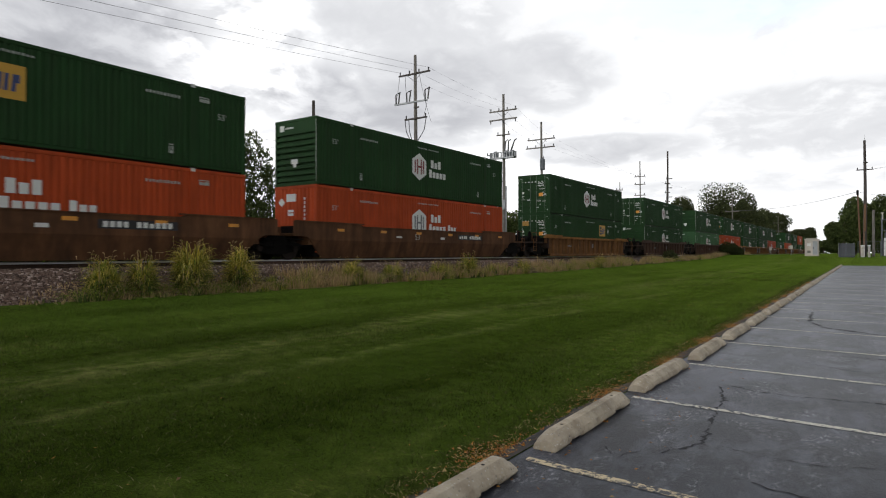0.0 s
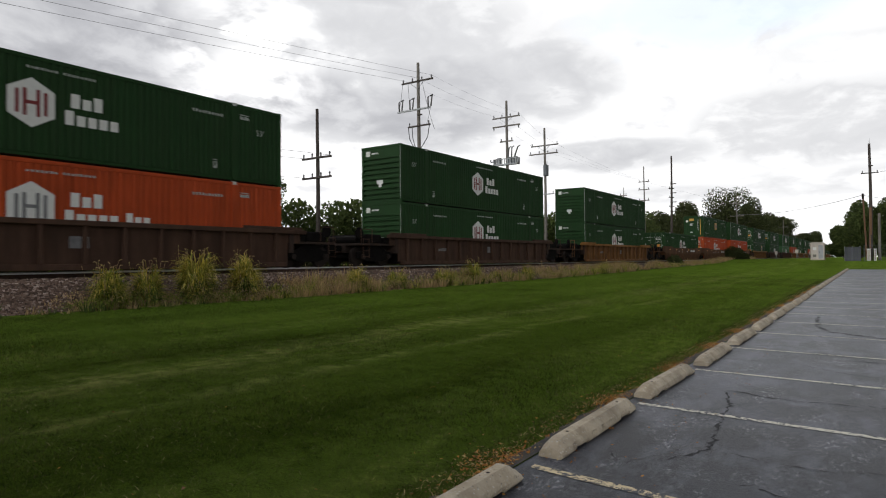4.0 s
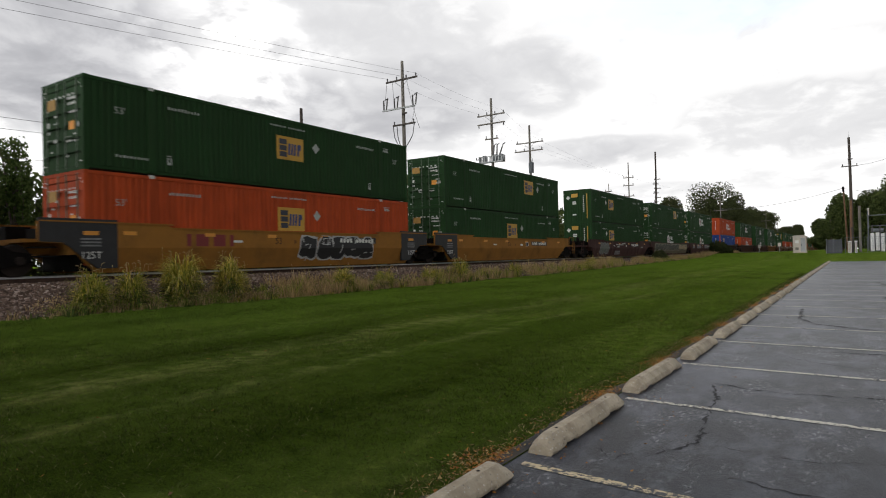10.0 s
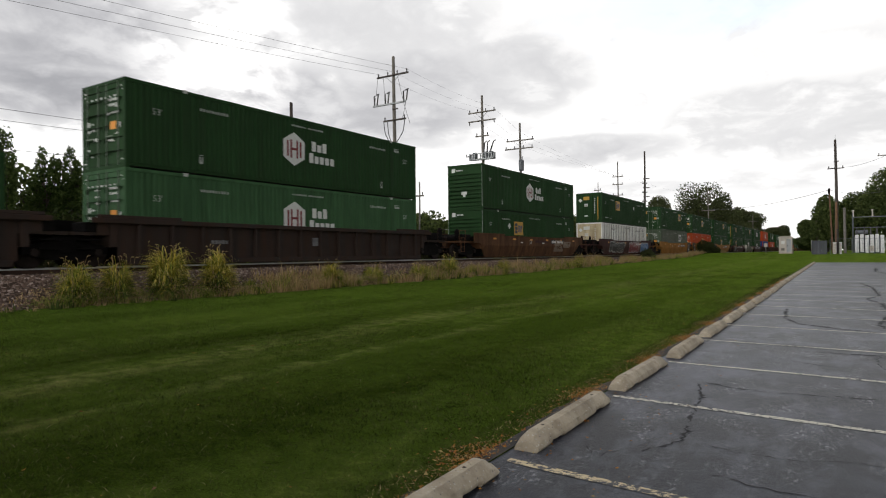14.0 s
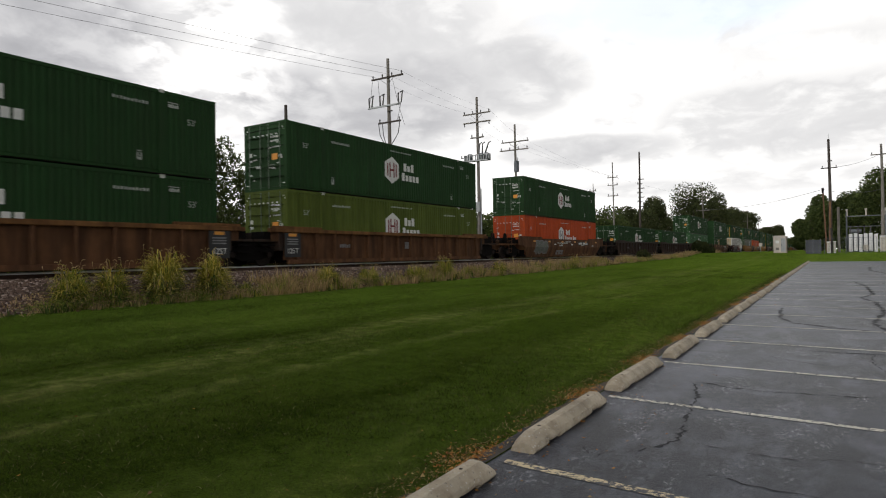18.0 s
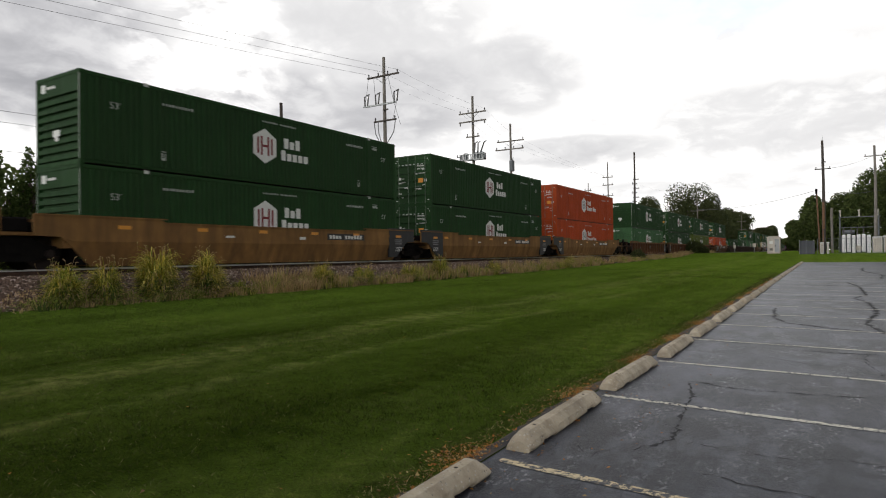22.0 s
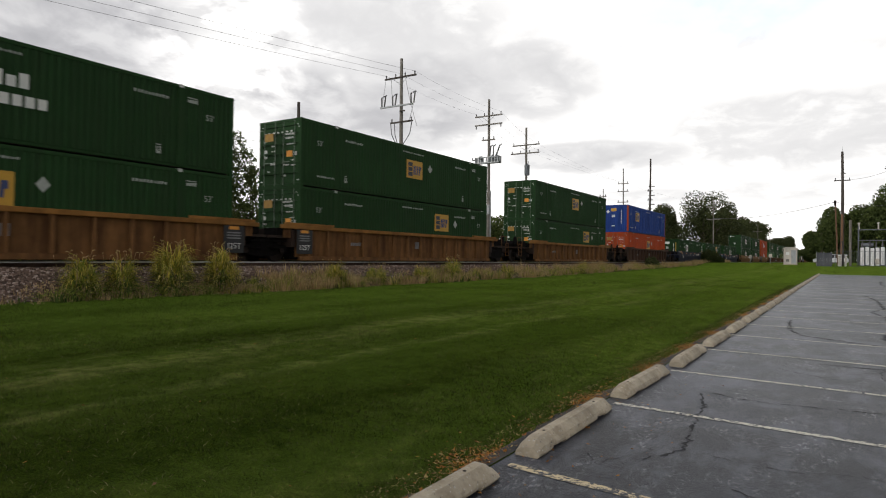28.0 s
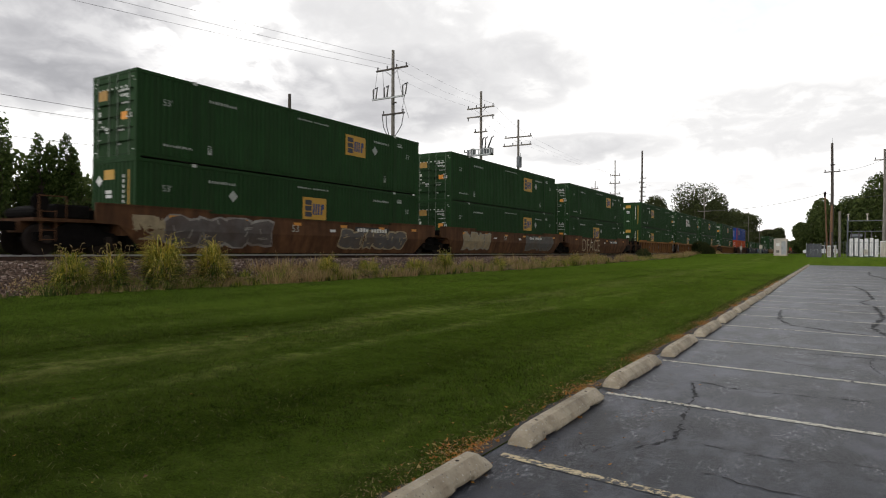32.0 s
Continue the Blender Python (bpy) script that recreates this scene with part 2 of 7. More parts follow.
GOLD_MARK = paint("gold_panel_paint", (0.50, 0.275, 0.026), 0.55, var=0.08, scale=5)
NAVY_MARK = paint("navy_lettering", (0.025, 0.028, 0.045), 0.55, var=0.08)
BLUE_MARK = paint("blue_lettering", (0.028, 0.045, 0.14), 0.55, var=0.08)
STICKER_ORANGE = paint("orange_sticker", (0.75, 0.30, 0.03), 0.6, var=0.08)
ROD = paint("painted_lock_rod", (0.13, 0.165, 0.12), 0.55, 0.1, var=0.3)
DULL_GOLD = paint("dull_gold_panel_paint", (0.36, 0.19, 0.025), 0.6, var=0.2, scale=6)
CASTING = paint("cast_steel_corner", (0.50, 0.50, 0.47), 0.6, 0.2, var=0.2)

WELL_BROWN = paint("well_brown_paint", (0.155, 0.070, 0.030), 0.7, spec=0.15, var=0.35, scale=0.9, dirt=(0.032, 0.019, 0.014), dirt_amount=0.9, streak=True, bump=0.2, rnd=0.1)
WELL_YELLOW = paint("well_yellow_paint", (0.345, 0.152, 0.027), 0.7, spec=0.15, var=0.22, scale=0.8, dirt=(0.120, 0.064, 0.022), dirt_amount=0.5, bump=0.2)
WELL_OCHRE = paint("well_grimy_ochre_paint", (0.265, 0.140, 0.046), 0.7, spec=0.15, var=0.25, scale=0.9, dirt=(0.095, 0.055, 0.028), dirt_amount=0.8, streak=True, bump=0.2)
WELL_RUST = paint("well_rusty_yellow_paint", (0.225, 0.108, 0.036), 0.7, spec=0.15, var=0.35, scale=1.1, dirt=(0.040, 0.018, 0.012), dirt_amount=0.9, streak=True, bump=0.3)
WELL_CHORD = paint("well_ochre_chord_paint", (0.285, 0.130, 0.032), 0.7, spec=0.15, var=0.2, scale=1.4, dirt=(0.090, 0.045, 0.018), dirt_amount=0.6, bump=0.2)
WELL_BLACK = paint("well_black_paint", (0.030, 0.024, 0.021), 0.7, spec=0.15, var=0.25, scale=1.2, dirt=(0.055, 0.03, 0.02), dirt_amount=0.6, streak=True, bump=0.2)
WELL_DARK = paint("well_dark_brown_paint", (0.078, 0.042, 0.027), 0.7, spec=0.15, var=0.25, scale=1.2, dirt=(0.038, 0.024, 0.018), dirt_amount=0.7, streak=True, bump=0.2)
WELL_BLUE = paint("well_blue_paint", (0.012, 0.017, 0.042), 0.6, spec=0.18, var=0.2, scale=1.2, dirt=(0.014, 0.015, 0.024), dirt_amount=0.7, streak=True, bump=0.15)
WELL_MAROON = paint("well_maroon_paint", (0.068, 0.030, 0.027), 0.7, spec=0.15, var=0.2, scale=1.2, dirt=(0.038, 0.021, 0.018), dirt_amount=0.7, streak=True, bump=0.2)
IRON = paint("grimy_cast_iron", (0.007, 0.006, 0.0055), 0.85, 0.0, spec=0.08, var=0.35, scale=4, bump=0.4)
WHEEL_STEEL = paint("worn_wheel_steel", (0.030, 0.023, 0.02), 0.75, 0.1, spec=0.1, var=0.3)
RAIL_STEEL = paint("polished_rail_head", (0.55, 0.55, 0.56), 0.28, 1.0, var=0.1)
RAIL_RUST = paint("rusty_rail_web", (0.06, 0.032, 0.02), 0.85, 0.1, var=0.35, scale=5, bump=0.3)
SPRAY_WHITE = paint("white_spray_paint", (0.40, 0.40, 0.39), 0.7, var=0.25, scale=4)
SPRAY_GREY = paint("grey_spray_paint", (0.17, 0.17, 0.175), 0.7, var=0.3, scale=4)
SPRAY_BLUE = paint("blue_spray_paint", (0.05, 0.14, 0.30), 0.65, var=0.3, scale=4)
SPRAY_RED = paint("red_spray_paint", (0.17, 0.022, 0.02), 0.65, var=0.3, scale=4)
SPRAY_BEIGE = paint("beige_spray_paint", (0.30, 0.235, 0.14), 0.7, var=0.3, scale=3)
SPRAY_BLACK = paint("black_spray_paint", (0.012, 0.012, 0.013), 0.6, var=0.3, scale=4)
SPRAY_KHAKI = paint("khaki_spray_paint", (0.15, 0.130, 0.070), 0.75, var=0.45, scale=1.6, dirt=(0.07, 0.065, 0.04), dirt_amount=0.7)
SPRAY_MOSS = paint("dark_moss_spray_paint", (0.040, 0.042, 0.030), 0.75, var=0.4, scale=3)
SPRAY_PALE = paint("pale_spray_paint", (0.27, 0.25, 0.20), 0.75, var=0.35, scale=4)
SPRAY_MIST = paint("grey_green_spray_paint", (0.115, 0.125, 0.108), 0.75, var=0.25, scale=3)
SPRAY_SILVER = paint("silver_spray_paint", (0.30, 0.285, 0.27), 0.6, var=0.4, scale=3, dirt=(0.12, 0.085, 0.06), dirt_amount=0.7)
SPRAY_HAZE = paint("faded_blue_grey_spray_paint", (0.075, 0.085, 0.095), 0.75, var=0.45, scale=2, dirt=(0.12, 0.085, 0.055), dirt_amount=0.9)
SPRAY_DUSK = paint("dusky_grey_spray_paint", (0.105, 0.095, 0.09), 0.7, var=0.4, scale=3, dirt=(0.07, 0.045, 0.035), dirt_amount=0.7)
SPRAY_THIN = paint("thin_pale_spray_paint", (0.19, 0.145, 0.105), 0.75, var=0.3, scale=5)
YELLOW_REFLECTOR = paint("yellow_reflector", (0.62, 0.25, 0.02), 0.4, var=0.1)

TIMBER = paint("weathered_pole_timber", (0.23, 0.21, 0.185), 0.85, var=0.3, scale=3, dirt=(0.10, 0.085, 0.07), dirt_amount=0.5, streak=True, bump=0.4)
DARK_TIMBER = paint("creosoted_timber", (0.060, 0.048, 0.040), 0.85, var=0.3, scale=3, bump=0.4)
BROWN_TIMBER = paint("brown_pole_timber", (0.16, 0.085, 0.045), 0.85, var=0.25, scale=3, bump=0.4)
GALV = paint("galvanised_steel", (0.32, 0.33, 0.33), 0.5, 0.5, var=0.15)
PORCELAIN = paint("dark_porcelain", (0.055, 0.05, 0.05), 0.3, var=0.1)
CABLE = paint("grey_cable", (0.10, 0.10, 0.105), 0.6)
SHED_WHITE = paint("off_white_shed_panel", (0.52, 0.465, 0.39), 0.6, var=0.1, scale=2, dirt=(0.32, 0.30, 0.26), dirt_amount=0.3, streak=True)
TRAFO_GREY = paint("transformer_light_grey", (0.72, 0.72, 0.70), 0.5, var=0.1, scale=2, dirt=(0.28, 0.28, 0.28), dirt_amount=0.3, streak=True)
FENCE_GREY = paint("fence_wire_grey", (0.13, 0.14, 0.15), 0.6, 0.3, var=0.2)
SLAT_GREY = paint("fence_slat_grey", (0.070, 0.075, 0.085), 0.7, var=0.2, rnd=0.15)
CAR_WHITE = paint("white_car_paint", (0.65, 0.65, 0.66), 0.3, var=0.05)
CAR_GLASS = paint("dark_car_glass", (0.02, 0.022, 0.025), 0.1, var=0.05)
BARK = paint("grey_brown_bark", (0.10, 0.08, 0.06), 0.95, var=0.35, scale=4, bump=0.6)


def chipped(name, color, amount):
    """Road paint worn through to the asphalt in flakes."""
    m = bpy.data.materials.new(name)
    m.use_nodes = True
    t = m.node_tree
    b = t.nodes["Principled BSDF"]
    co = t.nodes.new("ShaderNodeTexCoord").outputs["Object"]
    n1 = node(t, "ShaderNodeTexNoise", Scale=16.0, Detail=8.0, Roughness=0.72)
    n2 = node(t, "ShaderNodeTexNoise", Scale=0.9, Detail=3.0)
    link(t, co, n1.inputs["Vector"])
    link(t, co, n2.inputs["Vector"])
    wear = maths(t, "ADD", n1.outputs[0], maths(t, "MULTIPLY", n2.outputs[0], 0.35))
    link(t, mixed(t, ramp(t, wear, [(amount, (0, 0, 0)), (amount + 0.04, (1, 1, 1))]), color, (0.075, 0.077, 0.085)), b.inputs["Base Color"])
    b.inputs["Roughness"].default_value = 0.75
    return m


LINE_PAINT = chipped("worn_line_paint", (0.66, 0.63, 0.53), 0.70)
YELLOW_LINE = chipped("worn_yellow_line_paint", (0.62, 0.51, 0.31), 0.65)
CRACK = paint("crack_filler", (0.007, 0.007, 0.009), 0.75, var=0.3)


def leafy(name, colors, rough=0.7, thin=0.35, spec=0.12):
    """Leaves: colour varies from leaf to leaf, some light passes through."""
    m = bpy.data.materials.new(name)
    m.use_nodes = True
    t = m.node_tree
    b = t.nodes["Principled BSDF"]
    geo = t.nodes.new("ShaderNodeNewGeometry")
    step = 1 / (len(colors) - 1)
    c = ramp(t, geo.outputs["Random Per Island"], [(i * step, col) for i, col in enumerate(colors)])
    link(t, c, b.inputs["Base Color"])
    b.inputs["Roughness"].default_value = rough
    b.inputs["Specular IOR Level"].default_value = spec
    tr = t.nodes.new("ShaderNodeBsdfTranslucent")
    link(t, c, tr.inputs[0])
    mx = t.nodes.new("ShaderNodeMixShader")
    mx.inputs[0].default_value = thin
    link(t, b.outputs[0], mx.inputs[1])
    link(t, tr.outputs[0], mx.inputs[2])
    link(t, mx.outputs[0], t.nodes["Material Output"].inputs[0])
    return m


LEAF_DARK = leafy("dark_green_leaves", [(0.042, 0.060, 0.018), (0.072, 0.098, 0.028), (0.115, 0.145, 0.040)])
LEAF_MID = leafy("green_leaves", [(0.046, 0.076, 0.020), (0.080, 0.122, 0.030), (0.135, 0.180, 0.048)])
LEAF_FAR = leafy("far_green_leaves", [(0.040, 0.050, 0.020), (0.066, 0.080, 0.029), (0.100, 0.112, 0.042)])
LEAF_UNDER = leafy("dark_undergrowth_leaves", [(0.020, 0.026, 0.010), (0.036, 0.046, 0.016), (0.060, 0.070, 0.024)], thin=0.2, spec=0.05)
# scrub leaves: the shade behind the train is put into their colour
LEAF_SHADED_SCRUB = leafy("brown_green_scrub_leaves", [(0.016, 0.017, 0.008), (0.028, 0.030, 0.012), (0.045, 0.042, 0.018)], thin=0.1, spec=0.02)
BLADE_WEED = leafy("weed_blades", [(0.06, 0.095, 0.018), (0.20, 0.25, 0.040), (0.42, 0.43, 0.075), (0.66, 0.56, 0.15)], thin=0.45)
BLADE_GOLD = leafy("golden_weed_blades", [(0.14, 0.15, 0.025), (0.42, 0.36, 0.050), (0.80, 0.64, 0.110), (0.90, 0.78, 0.30)], thin=0.5)
BLADE_BROWN = leafy("seeding_weeds", [(0.30, 0.20, 0.115), (0.52, 0.35, 0.20), (0.68, 0.50, 0.29), (0.40, 0.36, 0.13)], thin=0.45)
LEAF_WEED = leafy("low_weed_leaves", [(0.12, 0.17, 0.036), (0.25, 0.32, 0.062), (0.46, 0.46, 0.11)], thin=0.45)
BLADE_DRY = leafy("dry_weed_blades", [(0.30, 0.21, 0.105), (0.50, 0.35, 0.18), (0.68, 0.50, 0.26), (0.28, 0.27, 0.08)], thin=0.4)
CLIPPING = leafy("dead_grass_blades", [(0.10, 0.105, 0.035), (0.17, 0.16, 0.060), (0.30, 0.26, 0.12)], thin=0.2)
LITTER = leafy("fallen_leaves", [(0.20, 0.085, 0.03), (0.42, 0.17, 0.04), (0.52, 0.25, 0.06), (0.16, 0.09, 0.05), (0.62, 0.47, 0.20)], thin=0.1)


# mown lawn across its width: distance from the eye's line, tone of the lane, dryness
# outermost tones are raised: flat-angle brightness put into the colour
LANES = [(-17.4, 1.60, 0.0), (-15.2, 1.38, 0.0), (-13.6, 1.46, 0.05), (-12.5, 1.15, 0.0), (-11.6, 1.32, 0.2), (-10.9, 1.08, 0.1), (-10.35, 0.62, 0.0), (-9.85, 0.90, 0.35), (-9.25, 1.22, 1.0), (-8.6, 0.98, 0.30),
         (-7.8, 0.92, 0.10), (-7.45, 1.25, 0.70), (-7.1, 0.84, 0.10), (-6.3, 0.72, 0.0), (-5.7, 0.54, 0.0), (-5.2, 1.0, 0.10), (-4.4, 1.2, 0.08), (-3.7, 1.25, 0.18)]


def lawn_material(name, blade=False):
    """Mown grass: lanes of the mower, a dry band, darker wheel tracks and clumps, colour brightened with distance; on
    the soil or on the blades.
    """
    m = bpy.data.materials.new(name)
    m.use_nodes = True
    t = m.node_tree
    b = t.nodes["Principled BSDF"]
    co = t.nodes.new("ShaderNodeTexCoord").outputs["Object"]
    sep = t.nodes.new("ShaderNodeSeparateXYZ")
    link(t, co, sep.inputs[0])

    def cloudy(scale, detail, rough, sx=1.0, sy=1.0):
        mp = t.nodes.new("ShaderNodeMapping")
        mp.inputs["Scale"].default_value = (sx, sy, 1.0)
        link(t, co, mp.inputs[0])
        n = node(t, "ShaderNodeTexNoise", Scale=scale, Detail=detail, Roughness=rough)
        link(t, mp.outputs[0], n.inputs["Vector"])
        return n.outputs[0]

    drift, mid, big = cloudy(0.6, 3.0, 0.55), cloudy(1.5, 6.0, 0.66, 1.1, 0.26), cloudy(0.42, 4.0, 0.6, 1.25, 0.35)
    fin, clump, tuft = cloudy(45.0, 4.0, 0.7), cloudy(3.8, 6.0, 0.70), cloudy(22.0, 5.0, 0.75)
    wob = maths(t, "MULTIPLY", maths(t, "SUBTRACT", drift, 0.5), 1.1)
    wob = maths(t, "ADD", wob, maths(t, "MULTIPLY", maths(t, "SUBTRACT", clump, 0.5), 0.55))
    u = maths(t, "DIVIDE", maths(t, "ADD", maths(t, "ADD", sep.outputs[0], wob), 17.4), 13.7, True)
    lane = ramp(t, u, [((x + 17.4) / 13.7, (k, k, k)) for x, k, d in LANES])
    dryness = ramp(t, u, [((x + 17.4) / 13.7, (d, d, d)) for x, k, d in LANES])
    # farther lawn brightened in colour, standing in for blades seen at a flat angle
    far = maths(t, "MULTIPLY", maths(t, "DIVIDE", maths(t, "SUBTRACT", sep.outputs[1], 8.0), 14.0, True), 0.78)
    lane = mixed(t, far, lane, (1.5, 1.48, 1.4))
    if blade:
        grain = t.nodes.new("ShaderNodeNewGeometry").outputs["Random Per Island"]
        c = ramp(t, grain, [(0.0, (0.034, 0.052, 0.0098)), (0.5, (0.047, 0.068, 0.0135)), (0.85, (0.070, 0.088, 0.021)), (1.0, (0.150, 0.150, 0.056))])
    else:
        c = ramp(t, fin, [(0.3, (0.019, 0.029, 0.0058)), (0.55, (0.030, 0.044, 0.0090)), (0.75, (0.043, 0.058, 0.0145))])
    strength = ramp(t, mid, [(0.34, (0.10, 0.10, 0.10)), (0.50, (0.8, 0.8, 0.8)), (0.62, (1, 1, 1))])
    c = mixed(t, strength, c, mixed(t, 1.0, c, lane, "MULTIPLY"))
    patch = mixed(t, 1.0, dryness, ramp(t, mid, [(0.40, (0.06, 0.06, 0.06)), (0.58, (1, 1, 1))]), "MULTIPLY")
    patch = mixed(t, 1.0, patch, ramp(t, clump, [(0.36, (0.25, 0.25, 0.25)), (0.60, (1, 1, 1))]), "MULTIPLY")
    c = mixed(t, mixed(t, 1.0, patch, (0.62, 0.62, 0.62), "MULTIPLY"), c, (0.165, 0.145, 0.065))
    c = mixed(t, 1.0, c, ramp(t, big, [(0.34, (0.66, 0.68, 0.66)), (0.50, (0.98, 0.98, 0.98)), (0.66, (1.32, 1.26, 1.2))]), "MULTIPLY")
    c = mixed(t, 1.0, c, ramp(t, clump, [(0.32, (0.56, 0.58, 0.60)), (0.50, (1, 1, 1)), (0.66, (1.50, 1.44, 1.3))]), "MULTIPLY")
    if not blade:
        c = mixed(t, 1.0, c, ramp(t, tuft, [(0.32, (0.72, 0.72, 0.72)), (0.5, (0.97, 0.97, 0.97)), (0.68, (1.35, 1.35, 1.28))]), "MULTIPLY")
    link(t, c, b.inputs["Base Color"])
    b.inputs["Roughness"].default_value, b.inputs["Specular IOR Level"].default_value = 0.9, 0.0
    if blade:
        tr = t.nodes.new("ShaderNodeBsdfTranslucent")
        link(t, c, tr.inputs[0])
        mx = t.nodes.new("ShaderNodeMixShader")
        mx.inputs[0].default_value = 0.48
        link(t, b.outputs[0], mx.inputs[1])
        link(t, tr.outputs[0], mx.inputs[2])
        link(t, mx.outputs[0], t.nodes["Material Output"].inputs[0])
        return m
    # fuzz of the blade tips, bright when seen at a flat angle
    b.inputs["Sheen Weight"].default_value, b.inputs["Sheen Roughness"].default_value = 0.50, 0.22
    link(t, mixed(t, 1.0, mixed(t, 0.85, (1.0, 1.0, 1.0), lane), (0.205, 0.345, 0.03), "MULTIPLY"), b.inputs["Sheen Tint"])
    bp = node(t, "ShaderNodeBump", Strength=0.8, Distance=0.03)
    link(t, fin, bp.inputs["Height"])
    link(t, bp.outputs[0], b.inputs["Normal"])
    return m


def asphalt_material():
    """Worn sealed asphalt: dark blue-black sealer, scraped pale patches in clusters, tar runs, faint broad stains."""
    m = bpy.data.materials.new("sealed_asphalt")
    m.use_nodes = True
    t = m.node_tree
    b = t.nodes["Principled BSDF"]
    co = t.nodes.new("ShaderNodeTexCoord").outputs["Object"]

    def cloudy(scale, detail, rough, sx=1.0, sy=1.0):
        mp = t.nodes.new("ShaderNodeMapping")
        mp.inputs["Scale"].default_value = (sx, sy, 1.0)
        link(t, co, mp.inputs[0])
        n = node(t, "ShaderNodeTexNoise", Scale=scale, Detail=detail, Roughness=rough)
        link(t, mp.outputs[0], n.inputs["Vector"])
        return n.outputs[0]

    big, mid, fin = cloudy(0.42, 5.0, 0.6, 1.0, 0.6), cloudy(1.9, 9.0, 0.70, 1.0, 0.45), cloudy(60.0, 6.0, 0.78, 1.0, 0.4)
    chip, cluster = cloudy(24.0, 8.0, 0.76, 1.0, 0.45), cloudy(2.1, 4.0, 0.6, 1.0, 0.45)
    c = ramp(t, big, [(0.38, (0.007, 0.0075, 0.0115)), (0.5, (0.020, 0.022, 0.030)), (0.60, (0.066, 0.070, 0.090))])
    c = mixed(t, ramp(t, mid, [(0.47, (0, 0, 0)), (0.62, (0.75, 0.75, 0.75))]), c, (0.105, 0.110, 0.135))
    c = mixed(t, 1.0, c, ramp(t, fin, [(0.34, (0.35, 0.35, 0.36)), (0.50, (0.95, 0.95, 0.95)), (0.66, (1.9, 1.9, 1.85))]), "MULTIPLY")
    flakes = mixed(t, 1.0, ramp(t, chip, [(0.52, (0, 0, 0)), (0.60, (0.85, 0.85, 0.85))]), ramp(t, cluster, [(0.50, (0.03, 0.03, 0.03)), (0.64, (1, 1, 1))]), "MULTIPLY")
    c = mixed(t, flakes, c, (0.33, 0.335, 0.35))
    tar = cloudy(1.0, 6.0, 0.6, 0.7, 1.5)
    c = mixed(t, ramp(t, tar, [(0.54, (0, 0, 0)), (0.70, (0.75, 0.75, 0.75))]), c, (0.0075, 0.0080, 0.0120))
    link(t, c, b.inputs["Base Color"])
    b.inputs["Specular IOR Level"].default_value = 0.262
    b.inputs["Specular Tint"].default_value = (0.90, 0.94, 1.0, 1)
    link(t, ramp(t, fin, [(0.3, (0.30, 0.30, 0.30)), (0.7, (0.52, 0.52, 0.52))]), b.inputs["Roughness"])
    bp = node(t, "ShaderNodeBump", Strength=0.7, Distance=0.010)
    link(t, fin, bp.inputs["Height"])
    link(t, bp.outputs[0], b.inputs["Normal"])
    return m


def concrete_material():
    """Precast concrete: warm grey, pale and dark aggregate showing through, rain stains."""
    m = bpy.data.materials.new("weathered_concrete")
    m.use_nodes = True
    t = m.node_tree
    b = t.nodes["Principled BSDF"]
    co = t.nodes.new("ShaderNodeTexCoord").outputs["Object"]
    info = t.nodes.new("ShaderNodeObjectInfo").outputs["Random"]
    mv = t.nodes.new("ShaderNodeVectorMath")
    link(t, co, mv.inputs[0])
    push = t.nodes.new("ShaderNodeCombineXYZ")
    link(t, maths(t, "MULTIPLY", info, 17.0), push.inputs[1])
    link(t, push.outputs[0], mv.inputs[1])
    co = mv.outputs[0]
    n1, n2, n3 = node(t, "ShaderNodeTexNoise", Scale=4.0, Detail=6.0, Roughness=0.65), node(t, "ShaderNodeTexNoise", Scale=70.0, Detail=4.0, Roughness=0.7), node(t, "ShaderNodeTexNoise", Scale=1.3, Detail=3.0)
    pebble = node(t, "ShaderNodeTexVoronoi", Scale=30.0)
    pit = node(t, "ShaderNodeTexVoronoi", Scale=30.0)
    for n in (n1, n2, n3, pebble, pit):
        link(t, co, n.inputs["Vector"])
    c = ramp(t, n1.outputs[0], [(0.30, (0.34, 0.275, 0.188)), (0.5, (0.56, 0.478, 0.350)), (0.7, (0.72, 0.64, 0.49))])
    c = mixed(t, ramp(t, n3.outputs[0], [(0.42, (0.45, 0.45, 0.45)), (0.60, (0, 0, 0))]), c, (0.26, 0.222, 0.165))
    c = mixed(t, ramp(t, pebble.outputs["Distance"], [(0.20, (0.85, 0.85, 0.85)), (0.28, (0, 0, 0))]), c, mixed(t, pebble.outputs["Color"], (0.15, 0.12, 0.09), (0.82, 0.78, 0.68)))
    c = mixed(t, ramp(t, pit.outputs["Distance"], [(0.06, (0.75, 0.75, 0.75)), (0.12, (0, 0, 0))]), c, (0.06, 0.05, 0.04))
    c = mixed(t, maths(t, "MULTIPLY", n2.outputs[0], 0.4), c, (0.22, 0.185, 0.14))
    link(t, c, b.inputs["Base Color"])
    b.inputs["Roughness"].default_value, b.inputs["Specular IOR Level"].default_value = 0.9, 0.25
    bp = node(t, "ShaderNodeBump", Strength=0.9, Distance=0.008)
    link(t, maths(t, "ADD", n2.outputs[0], pit.outputs["Distance"]), bp.inputs["Height"])
    link(t, bp.outputs[0], b.inputs["Normal"])
    return m


